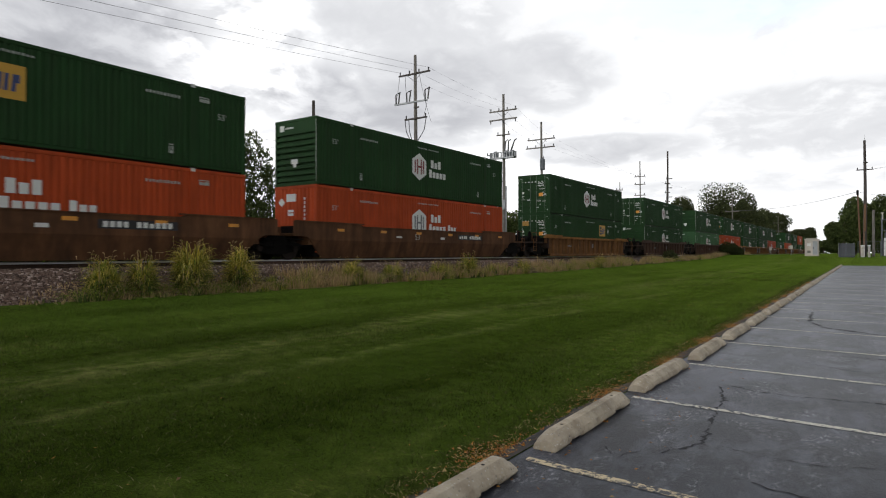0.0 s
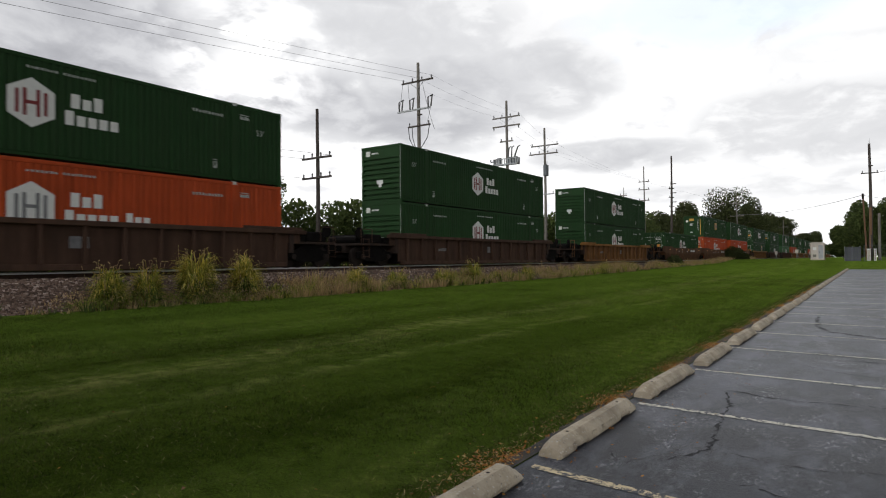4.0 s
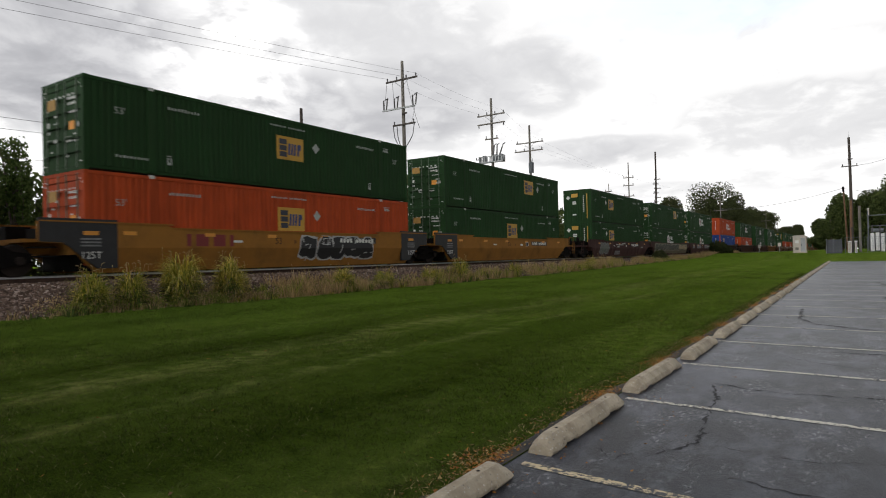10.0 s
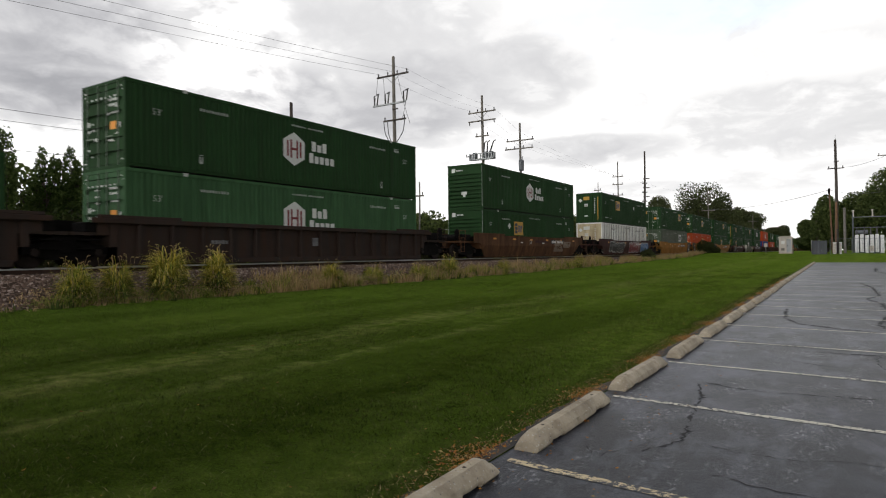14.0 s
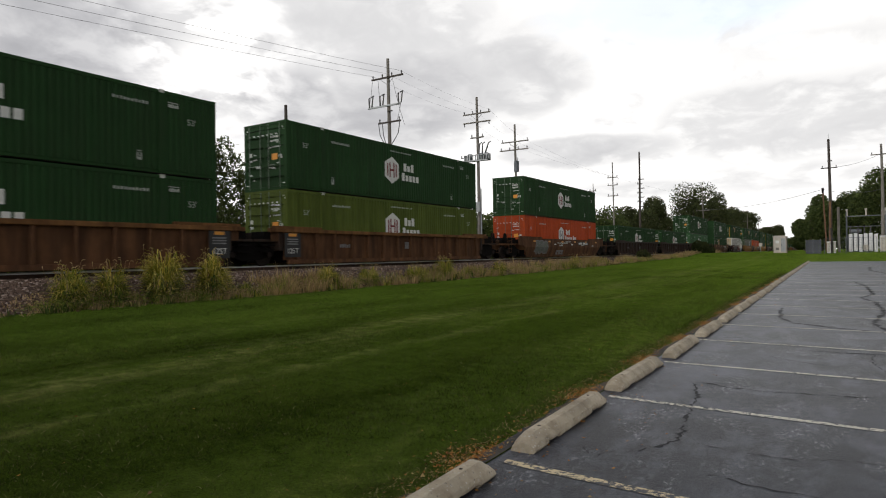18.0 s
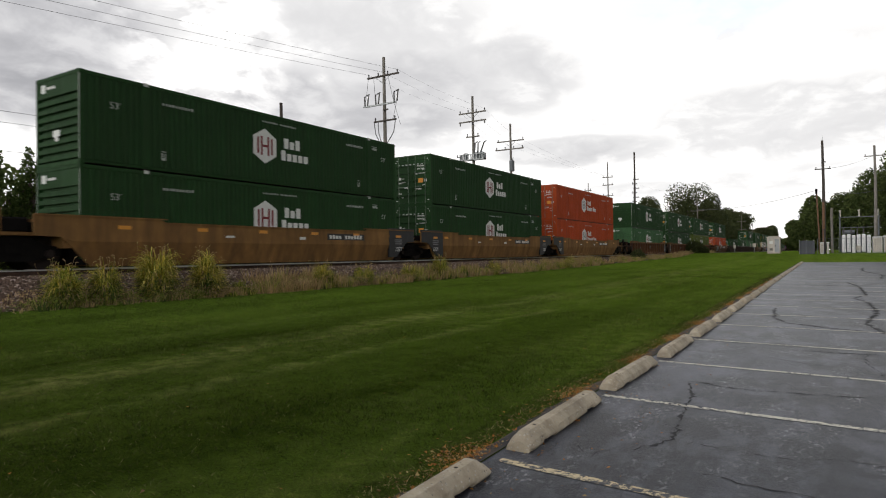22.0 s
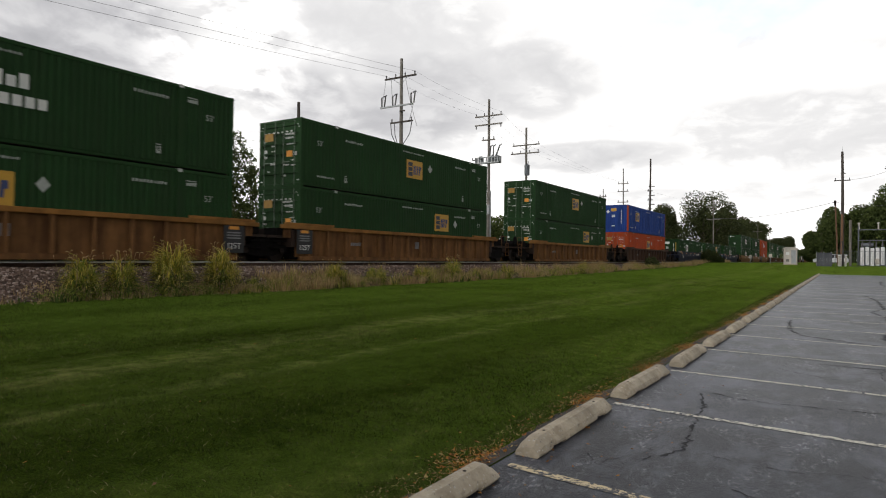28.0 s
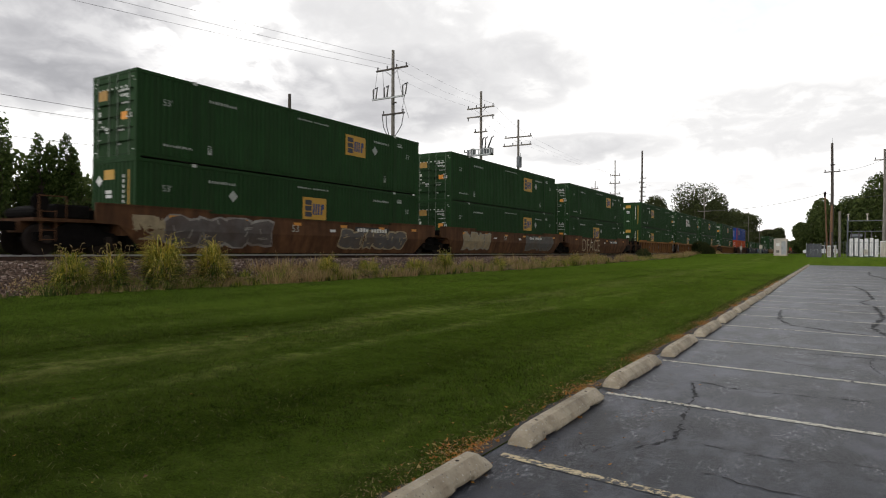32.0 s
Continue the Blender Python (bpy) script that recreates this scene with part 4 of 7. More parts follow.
def square_logo(c, x, y, z, white=False, size=0.72):
    """Gold panel with a dark block and slanted blue strokes."""
    s = size
    bm = bmesh.new()
    plate(bm, x, y - s, y + s, z - s * 0.66, z + s * 0.66)
    sign = part("logo_panel", bm, WHITE_MARK if white else GOLD_MARK, c, "pale panel" if white else "gold panel")
    bm = bmesh.new()
    for o in (-0.50, -0.145, 0.21):
        plate(bm, x + 0.005, y - 0.80 * s, y - 0.26 * s, z + o * s, z + (o + 0.29) * s)
    part("logo_block", bm, NAVY_MARK, sign, "dark block")
    bm = bmesh.new()
    for o, w in ((-0.18, 0.15), (0.04, 0.13), (0.24, 0.15), (0.50, 0.15)):
        polygon(bm, x + 0.005, [(y + o * s, z - 0.36 * s), (y + (o + w) * s, z - 0.36 * s), (y + (o + w + 0.05) * s, z + 0.30 * s), (y + (o + 0.05) * s, z + 0.30 * s)])
    plate(bm, x + 0.005, y + 0.60 * s, y + 0.80 * s, z - 0.02 * s, z + 0.30 * s)
    part("logo_stroke", bm, NAVY_MARK if white else BLUE_MARK, sign, "blue strokes")


BOXES_MADE, WELLS_MADE = {}, {}
LABELS = {"green": "dark green", "light": "faded green", "olive": "olive green", "orange": "orange", "blue": "blue", "white": "white ribbed", "grey": "grey-green ribbed"}
SKINS = {"green": GREEN, "light": LIGHT_GREEN, "olive": OLIVE, "orange": ORANGE, "blue": BLUE, "white": WHITE_BOX, "grey": GREY_BOX}


def make_container(skin, logo, end, logo_y, dashes=False):
    """A 53-foot container: corrugated sides, rails, posts and castings; rear end with doors, slats or plain folds."""
    key = (skin, logo, end, logo_y, dashes)
    if key in BOXES_MADE:
        return copy_thing(BOXES_MADE[key], Matrix())
    m = SKINS[skin]
    marks = {"hex": "white hexagon logo", "gold": "gold square logo", "pale": "pale square logo", "none": "small dark marks"}[logo]
    ends = {"door": "steel doors with lock rods", "slats": "slatted end wall", "folds": "ribbed end wall"}[end]
    c = BOXES_MADE[key] = thing("shipping_container", f"{LABELS[skin]} container, {marks}, {ends}", "container", "containers on the train")
    rnd = random.Random(sum(map(ord, str(key))))
    # side walls
    plated = skin in ("white", "grey")
    if plated:
        side = part("side_wall", boxes((HW - 0.05, HW - 0.015, -HL + 0.12, HL - 0.12, 0.17, BOX_H - 0.13)), m, c)
        rib = part("side_rib", boxes((HW - 0.015, HW + 0.014, -0.03, 0.03, 0.17, BOX_H - 0.13)), RIB_GREY, c, "grey vertical rib")
        rib.matrix_basis = pose(0, -HL + 0.62, 0)
        for k in range(1, 27):
            again(rib, pose(0, -HL + 0.62 + 0.575 * k, 0))
    else:
        side = part("side_wall", corrugated(BOX_L - 0.24, 0.17, BOX_H - 0.13, 0.215, 0.034, HW - 0.008), m, c)
    again(side, pose(0, 0, 0, 0, 0, 180))
    rail = part("top_rail", boxes((HW - 0.07, HW, -HL + 0.1, HL - 0.1, BOX_H - 0.13, BOX_H - 0.01), bevel=0.01), m, c)
    again(rail, pose(0, 0, 0, 0, 0, 180))
    rail = part("bottom_rail", boxes((HW - 0.12, HW - 0.04, -HL + 0.1, HL - 0.1, 0.06, 0.17), bevel=0.01), m, c)
    again(rail, pose(0, 0, 0, 0, 0, 180))
    post = part("corner_post", boxes((HW - 0.12, HW, HL - 0.12, HL, 0.12, BOX_H - 0.12), bevel=0.012), m, c)
    casting = part("corner_casting", boxes((HW - 0.16, HW + 0.004, HL - 0.16, HL + 0.004, 0, 0.12), bevel=0.008), m, c)
    for s, t in ((-1, 1), (1, -1), (-1, -1)):
        mm = Matrix.Diagonal((s, t, 1, 1))
        again(post, mm)
        again(casting, mm)
    for s, t in ((1, 1), (-1, 1), (1, -1), (-1, -1)):
        again(casting, Matrix.Translation((0, 0, BOX_H - 0.12)) @ Matrix.Diagonal((s, t, 1, 1)))
    mid = part("lift_post", boxes((HW - 0.05, HW + 0.006, -0.11, 0.11, 0.12, BOX_H - 0.1), (HW + 0.006, HW + 0.012, -0.03, 0.03, 0.15, BOX_H - 0.14)), m, c)
    mid.matrix_basis = pose(0, -5.90, 0)
    again(mid, pose(0, 5.90, 0))
    lift = part("lift_casting", boxes((HW - 0.16, HW + 0.01, -0.09, 0.09, BOX_H - 0.11, BOX_H + 0.012), bevel=0.008), CASTING, c, "pale worn lift casting")
    lift.matrix_basis = pose(0, -5.90, 0)
    again(lift, pose(0, 5.90, 0))
    # roof and floor
    bm = bmesh.new()
    n = 46
    rows = []
    for i in range(n * 2 + 1):
        y = -HL + 0.03 + (BOX_L - 0.06) * i / (n * 2)
        rows.append([bm.verts.new((x, y, BOX_H - 0.02 + 0.012 * (i % 2))) for x in (-HW + 0.06, HW - 0.06)])
    for a, b in zip(rows, rows[1:]):
        bm.faces.new((a[0], a[1], b[1], b[0]))
    part("roof", bm, m, c)
    part("floor", boxes((-HW + 0.09, HW - 0.09, -HL + 0.1, HL - 0.1, 0.05, 0.14)), DARK_TIMBER, c)
    # front end wall
    part("front_wall", boxes((-HW + 0.1, HW - 0.1, HL - 0.06, HL - 0.03, 0.1, BOX_H - 0.1)), m, c)
    part("end_header", boxes((-HW + 0.1, HW - 0.1, -HL, -HL + 0.1, BOX_H - 0.12, BOX_H), bevel=0.01), m, c)
    part("end_sill", boxes((-HW + 0.1, HW - 0.1, -HL, -HL + 0.1, 0.0, 0.14), bevel=0.01), m, c)
    # rear end
    if end == "door":
        for s in (-1, 1):
            x0, x1 = (0.012, HW - 0.125) if s > 0 else (-HW + 0.125, -0.012)
            items = [(x0, x1, -HL + 0.115, -HL + 0.135, 0.15, BOX_H - 0.13), (x0, x0 + 0.06, -HL + 0.012, -HL + 0.115, 0.15, BOX_H - 0.13), (x1 - 0.06, x1, -HL + 0.012, -HL + 0.115, 0.15, BOX_H - 0.13)]
            hx = x1 - 0.05 if s > 0 else x0 - 0.08
            items += [(hx, hx + 0.13, -HL - 0.008, -HL + 0.012, zz, zz + 0.12) for zz in (0.35, 1.1, 1.9, 2.55)]
            items += [(x0 + 0.06, x1 - 0.06, -HL + 0.012, -HL + 0.115, z, z + (0.27 if z < 2.5 else 0.16)) for z in (0.15, 0.58, 1.01, 1.44, 1.87, 2.30, 2.61)]
            leaf = part("door_leaf", boxes(*items), m, c)
            for xx in (x0 + 0.22, x1 - 0.26):
                part("lock_rod", rods(((xx, -HL - 0.012, 0.08), (xx, -HL - 0.012, BOX_H - 0.08), 0.017), sides=6), ROD, leaf, "bare steel lock rod")
            part("door_handle", boxes((x0 + 0.2, x0 + 0.62, -HL - 0.03, -HL - 0.012, 1.05, 1.085)), ROD, leaf)
        bm = bmesh.new()
        for i in range(7):
            x = -0.98 + 0.27 * i
            box(bm, x, x + rnd.uniform(0.06, 0.12), -HL + 0.006, -HL + 0.011, 2.34, 2.40)
        for x, z, w, n, h in ((0.35, 2.05, 0.5, 6, 0.08), (0.35, 2.22, 0.5, 5, 0.08), (-0.95, 1.5, 0.14, 1, 0.16), (0.45, 1.80, 0.50, 7, 0.05), (0.84, 1.32, 0.22, 2, 0.16), (-0.95, 1.28, 0.2, 2, 0.08), (-0.55, 0.98, 0.28, 3, 0.10), (0.2, 0.92, 0.4, 5, 0.05), (-1.17, 2.62, 0.12, 1, 0.04), (1.05, 2.62, 0.12, 1, 0.04), (-1.17, 2.5, 0.03, 1, 0.14), (1.14, 2.5, 0.03, 1, 0.14), (-1.17, 0.25, 0.12, 1, 0.04), (1.05, 0.25, 0.12, 1, 0.04)):
            for i in range(n):
                box(bm, x + w * i / n, x + w * (i + (0.6 if n > 1 else 1.0)) / n, -HL + 0.004, -HL + 0.010, z, z + h)
        for k in range(9):
            x, z, w = rnd.choice((-1.0, -0.75, -0.5, 0.2, 0.45, 0.7)), 0.45 + 0.22 * k, rnd.uniform(0.12, 0.3)
            for i in range(4):
                box(bm, x + w * i / 4, x + w * (i + 0.62) / 4, -HL + 0.003, -HL + 0.010, z, z + rnd.uniform(0.03, 0.07))
        part("door_markings", bm, WHITE_MARK, c, "small white door markings", kind="stuff")
        part("warning_sticker", boxes((0.42, 0.76, -HL + 0.004, -HL + 0.010, 1.28, 1.54)), STICKER_ORANGE, c, "orange sticker")
        if logo in ("gold", "pale"):
            part("door_logo", boxes((-0.98, -0.42, -HL + 0.003, -HL + 0.009, 2.02, 2.36)), DULL_GOLD, c, "dull gold panel")
    elif end == "slats":
        items = [(-HW + 0.12, HW - 0.12, -HL + 0.12, -HL + 0.14, 0.12, BOX_H - 0.12), (-HW + 0.12, HW - 0.12, -HL + 0.02, -HL + 0.12, 2.25, BOX_H - 0.12)]
        wall = part("end_wall", boxes(*items), m, c)
        slat = part("slat", boxes((-HW + 0.12, HW - 0.12, -HL + 0.015, -HL + 0.12, 0, 0.15), bevel=0.012), m, wall)
        slat.matrix_basis = pose(0, 0, 0.2)
        for k in range(1, 8):
            again(slat, pose(0, 0, 0.2 + 0.255 * k))
        bm = bmesh.new()
        box(bm, -0.98, -0.72, -HL + 0.008, -HL + 0.019, 2.42, 2.68)
        for i in range(5):
            box(bm, -0.62 + 0.1 * i, -0.55 + 0.1 * i, -HL + 0.008, -HL + 0.019, 2.5, 2.58)
        box(bm, -0.25, 0.15, -HL + 0.002, -HL + 0.014, 0.95, 1.15)
        box(bm, -0.13, 0.05, -HL + 0.002, -HL + 0.014, 0.80, 0.95)
        part("end_markings", bm, WHITE_MARK, c, "white end-wall markings", kind="stuff")
        strip = part("edge_strip", boxes((HW - 0.018, HW + 0.004, -HL - 0.005, -HL, 0.14, BOX_H - 0.14)), FADED_MARK, c, "pale worn corner edge")
        again(strip, pose(-2 * HW + 0.03, 0, 0))
    else:
        bm = corrugated(BOX_W - 0.26, 0.13, BOX_H - 0.12, 0.23, 0.035, 0.0)
        wall = part("end_wall", bm, WHITE_END if skin == "white" else m, c)
        wall.matrix_basis = pose(0, -HL + 0.012, 0, 0, 0, -90)
        bm = bmesh.new()
        part("end_logo", boxes((-0.55, 0.05, -HL - 0.002, -HL + 0.008, 2.22, 2.55)), GOLD_MARK if logo == "gold" else WHITE_MARK, c, "end-wall panel")
        for z in (1.75, 1.6, 0.62):
            box(bm, -0.45, -0.1, -HL - 0.002, -HL + 0.008, z, z + 0.11)
        for k in range(9):
            box(bm, 0.55, 0.63, -HL - 0.002, -HL + 0.008, 0.9 + 0.17 * k, 1.0 + 0.17 * k)
        v = [bm.verts.new((-0.85 + a, -HL - 0.003, 2.2 + b)) for a, b in ((0, -0.2), (0.2, 0), (0, 0.2), (-0.2, 0))]
        bm.faces.new(v)
        part("end_markings", bm, WHITE_MARK, c, "white end-wall markings", kind="stuff")
        if skin == "green":
            part("reflective_strip", boxes((0.86, 0.93, -HL - 0.002, -HL + 0.008, 0.3, BOX_H - 0.4)), GOLD_MARK, c, "yellow strip")
        if skin == "blue":
            for s in (-1, 1):
                part("orange_post_face", boxes((s * HW - 0.07 - 0.055 * s, s * HW + 0.07 - 0.055 * s, -HL - 0.006, -HL, 0.1, BOX_H - 0.1)), ORANGE, c, "orange painted corner post")
            part("orange_post_side", boxes((HW, HW + 0.006, -HL - 0.006, -HL + 0.30, 0.1, BOX_H - 0.1), (HW, HW + 0.006, HL - 0.16, HL, 0.1, BOX_H - 0.1)), ORANGE, c, "orange painted corner post")
    # markings on the side towards the lawn
    x = HW + (0.011 if plated else -0.006)
    ink = NAVY_MARK if skin == "white" else WHITE_MARK
    if logo == "hex":
        hex_logo(c, x, -HL + logo_y, BOX_H - 1.34, SPRAY_GREY if skin == "orange" else RED_MARK)
    elif logo in ("gold", "pale"):
        big_mark = logo_y == 7.2
        square_logo(c, x, -HL + logo_y, BOX_H - {10.9: 0.98, 8.2: 1.20, 7.2: 1.26, 5.1: 1.02, 8.1: 1.16}.get(logo_y, 1.14), logo == "pale", 0.86 if big_mark else 0.72)
        for y in (-HL + (11.0 if logo_y == 5.1 else 3.86 if end == "folds" else logo_y + 1.45 if logo_y > 6.5 else logo_y - 1.45),):
            bm = bmesh.new()
            polygon(bm, x, [(y, BOX_H - 1.23), (y + 0.21, BOX_H - 1.0), (y, BOX_H - 0.77), (y - 0.21, BOX_H - 1.0)])
            part("placard", bm, FADED_MARK if logo_y > 6.5 else ink, c, "white diamond placard")
    bm = bmesh.new()
    word(bm, x, -5.3, BOX_H - 0.60, 1.25, 0.10, 10, rnd, 0.42)
    word(bm, x, 4.2, BOX_H - 0.60, 1.25, 0.10, 10, rnd, 0.42)
    word(bm, x, -0.9, BOX_H - 0.38, 0.85, 0.07, 7, rnd, 0.4)
    word(bm, x, 0.05, BOX_H - 0.38, 0.95, 0.07, 8, rnd, 0.4)
    for y in (-5.35, 5.0):
        plate(bm, x, y, y + 0.16, 0.42, 0.50)
        plate(bm, x, y, y + 0.05, 0.5, 0.66)
        plate(bm, x, y + 0.11, y + 0.16, 0.5, 0.66)
        plate(bm, x, y, y + 0.16, 0.70, 0.73)
    for y in (6.15,):
        word(bm, x, y, BOX_H - 0.55, 0.4, 0.12, 4, rnd, 0.15)
        plate(bm, x, y - 0.02, y + 0.38, BOX_H - 0.40, BOX_H - 0.37)
    if logo != "hex":
        word(bm, x, -7.1, 0.48, 1.30, 0.08, 11, rnd, 0.42)
    part("side_lettering", bm, NAVY_MARK if skin == "white" else FADED_MARK, c, "small lettering bars", kind="stuff")
    for y, z in ((-6.95, BOX_H - 1.05), (7.05, 0.52 if skin == "orange" else BOX_H - 1.05)):
        if skin != "white":
            letter_part("size_mark", "53'", 0.31, FADED_MARK if ink is WHITE_MARK else ink, c, x, y, z, "white size mark")
    if dashes:
        bm = bmesh.new()
        for k in range(27):
            y = -HL + 0.45 + 0.575 * k
            plate(bm, HW - 0.05, y, y + 0.30, 0.08, 0.15)
        part("reflective_tape", bm, WHITE_MARK, c, "broken white reflective tape", kind="stuff")
    return c


def wheelset(parent, y):
    w = part("wheel", rods(((0.66, y, 0.46), (0.79, y, 0.46), 0.46, 0.45), ((0.655, y, 0.46), (0.66, y, 0.46), 0.49, 0.49), sides=24), WHEEL_STEEL, parent, smooth=False)
    again(w, pose(0, 2 * y, 0, 0, 0, 180))
    part("axle", rods(((-1.08, y, 0.46), (1.08, y, 0.46), 0.08), sides=10), IRON, parent)


def make_truck(car, y):
    """A two-axle truck: cast side frames with springs, bolster, wheelsets and journal caps."""
    t = part("truck", boxes((-1.1, 1.1, y - 0.22, y + 0.22, 0.42, 0.78), bevel=0.03), IRON, car, "grimy cast iron truck")
    bm = bmesh.new()
    prism(bm, [(y - 1.22, 0.40), (y - 1.22, 0.66), (y - 0.75, 0.72), (y - 0.30, 0.98), (y + 0.30, 0.98), (y + 0.75, 0.72), (y + 1.22, 0.66), (y + 1.22, 0.40), (y + 0.95, 0.38), (y + 0.45, 0.24), (y - 0.45, 0.24), (y - 0.95, 0.38)], 0.94, 1.08)
    frame_ = part("side_frame", bm, IRON, t)
    again(frame_, pose(0, 2 * y, 0, 0, 0, 180))
    part("spring_nest", rods(*[((1.01, y + d, 0.30), (1.01, y + d, 0.62), 0.07) for d in (-0.16, 0.0, 0.16)], sides=8), WHEEL_STEEL, t)
    for d in (-0.90, 0.90):
        wheelset(t, y + d)
        part("journal_cap", rods(((1.06, y + d, 0.46), (1.16, y + d, 0.46), 0.12), sides=12), WHEEL_STEEL, t)


WELL_LOOK = {"umber": (WELL_BROWN, WELL_RUST, "brown ribbed"), "brown": (WELL_BROWN, WELL_BROWN, "brown"), "yellow": (WELL_YELLOW, WELL_YELLOW, "yellow-ochre"), "ochre": (WELL_OCHRE, WELL_OCHRE, "grimy ochre-brown"), "rust": (WELL_RUST, WELL_CHORD, "rusty ochre ribbed"),
             "black": (WELL_BLACK, WELL_BLACK, "black ribbed"), "dark": (WELL_DARK, WELL_DARK, "dark brown ribbed"), "blue": (WELL_BLUE, WELL_BLUE, "dark blue"), "maroon": (WELL_MAROON, WELL_MAROON, "dark maroon")}


LEAN = 0.25


def tag_art(car, x, seed, y0, y1, z0, z1, inks, lined=False):
    """Sprayed scrawl: fat bent strokes with a pale outline, in a stretch of the side."""
    rnd = random.Random(seed)

    def face(z):
        return x - LEAN * max(0.0, 0.82 - z) / 0.76

    layers = {ink: bmesh.new() for ink in inks}
    n = max(3, int((y1 - y0) / 0.75))
    for i in range(n):
        cy = y0 + (i + 0.5) * (y1 - y0) / n
        wid = (y1 - y0) / n * 0.62
        for k, ink in enumerate(inks):
            bm = layers[ink]
            if lined:
                rnd.seed(seed * 100 + i)
            for s in range(4):
                a = rnd.uniform(0, 6.28)
                px, pz = cy + rnd.uniform(-wid, wid) * 0.7, rnd.uniform(z0 + 0.1, z1 - 0.1)
                prev = None
                w = ((0.19, 0.13, 0.03)[k] if lined else 0.13 if k == 0 else 0.05) * rnd.uniform(0.7, 1.2)
                for j in range(9):
                    nx, nz = -math.sin(a) * w, math.cos(a) * w
                    ends = [(px + nx * q, min(z1, max(z0, pz + nz * q))) for q in (-1, 1)]
                    cur = [bm.verts.new((face(b) + 0.006 + 0.004 * k + 0.0003 * s, a_, b)) for a_, b in ends]
                    if prev:
                        bm.faces.new((prev[0], cur[0], cur[1], prev[1]))
                    prev = cur
                    px = min(y1, max(y0, px + 0.14 * math.cos(a)))
                    pz = min(z1, max(z0, pz + 0.17 * math.sin(a)))
                    a += rnd.uniform(-1.0, 1.0)
    for ink, bm in layers.items():
        part("graffiti", bm, ink, car, "sprayed graffiti strokes", kind="stuff")


def tag_piece(car, x, seed, y0, y1, z0, z1, count, fill, line, drips=False):
    """A sprayed piece: a row of fat overlapping shapes with a pale outline, cut by thin strokes; it follows the fold of the side."""
    rnd = random.Random(seed)
    lower, upper, cuts = bmesh.new(), bmesh.new(), bmesh.new()
    w = (y1 - y0) / count
    mid, tall = (z0 + z1) / 2, (z1 - z0) / 2

    def shape(bm, pts, lift):
        vs = [bm.verts.new((lift, a, min(z1, max(z0, b)))) for a, b in pts]
        bm.faces.new(vs)

    for i in range(count):
        cy = y0 + (i + 0.5) * w
        lift = 0.0004 * (i % 5)
        pts = []
        for k in range(11):
            a = 6.2832 * k / 11
            r = rnd.choice((0.78, 0.95, 1.08, 1.0, 0.62))
            pts.append((math.cos(a) * r * w * 0.60, math.copysign(abs(math.sin(a)) ** 0.45, math.sin(a)) * tall * min(1.0, r + 0.08)))
        shape(lower, [(cy + a * 1.0 + math.copysign(0.055, a), mid + b * 1.02 + math.copysign(0.05, b)) for a, b in pts], 0.004 + lift)
        shape(upper, [(cy + a, mid + b * 0.93) for a, b in pts], 0.008 + lift)
        for k in range(3):
            a, b = cy + rnd.uniform(-0.32, 0.32) * w, mid + rnd.uniform(-0.55, 0.5) * tall
            if rnd.random() < 0.5:
                da, db, q = rnd.uniform(-0.1, 0.1) * w, rnd.uniform(0.35, 0.6) * tall, 0.035
                shape(cuts, [(a - q, b), (a + q, b), (a + da + q * 0.6, b + db), (a + da - q * 0.6, b + db)], 0.012 + lift)
            else:
                da, q = rnd.uniform(0.2, 0.34) * w, 0.03
                shape(cuts, [(a, b - q), (a + da, b - q * 0.5 + 0.04), (a + da, b + q * 0.5 + 0.04), (a, b + q)], 0.012 + lift)
        if drips and i % 2 == 0:
            a = cy + rnd.uniform(-0.3, 0.3) * w
            shape(lower, [(a - 0.03, z0 + 0.12), (a + 0.03, z0 + 0.12), (a + 0.02, z0), (a - 0.02, z0)], 0.0055)
    for bm, ink in ((lower, line), (upper, fill), (cuts, line)):
        for z in (0.82, 0.5):
            bmesh.ops.bisect_plane(bm, geom=bm.verts[:] + bm.edges[:] + bm.faces[:], plane_co=(0, 0, z), plane_no=(0, 0, 1))
        for v in bm.verts:
            v.co.x += x - LEAN * max(0.0, 0.82 - v.co.z) / 0.76
        bmesh.ops.recalc_face_normals(bm, faces=bm.faces[:])
        part("graffiti", bm, ink, car, "sprayed graffiti piece", kind="stuff")


def well_side(bm, raised, s):
    """One smooth well side: upright upper sheet, lower sheet leaning in, raised ends, cut away over the trucks."""
    top, hi, fold, low = 1.46, 1.58, 0.82, 0.06
    cols = [(-9.45, 0.98, hi), (-8.75, 0.95, hi), (-8.35, 0.62, hi), (-7.75, low, hi), (-5.55, low, hi), (-5.25, low, top), (0.0, low, top), (5.25, low, top), (5.55, low, hi), (7.75, low, hi), (8.35, 0.62, hi), (8.75, 0.95, hi), (9.45, 0.98, hi)]
    prev = None
    for y, b, t in cols:
        fz = max(fold, b)
        lean = 1.50 - LEAN * (fold - min(b, fold)) / (fold - low)
        ring = [bm.verts.new((s * xx, y, z)) for xx, z in ((lean, b), (1.50, fz + 0.002), (1.50, t), (1.42, t), (1.42, fz + 0.002), (lean - 0.08, b))]
        if prev:
            for k in range(6):
                bm.faces.new((prev[k], prev[(k + 1) % 6], ring[(k + 1) % 6], ring[k]))
        else:
            bm.faces.new(ring)
        prev = ring
    bm.faces.new(prev[::-1])
    bmesh.ops.recalc_face_normals(bm, faces=bm.faces[:])


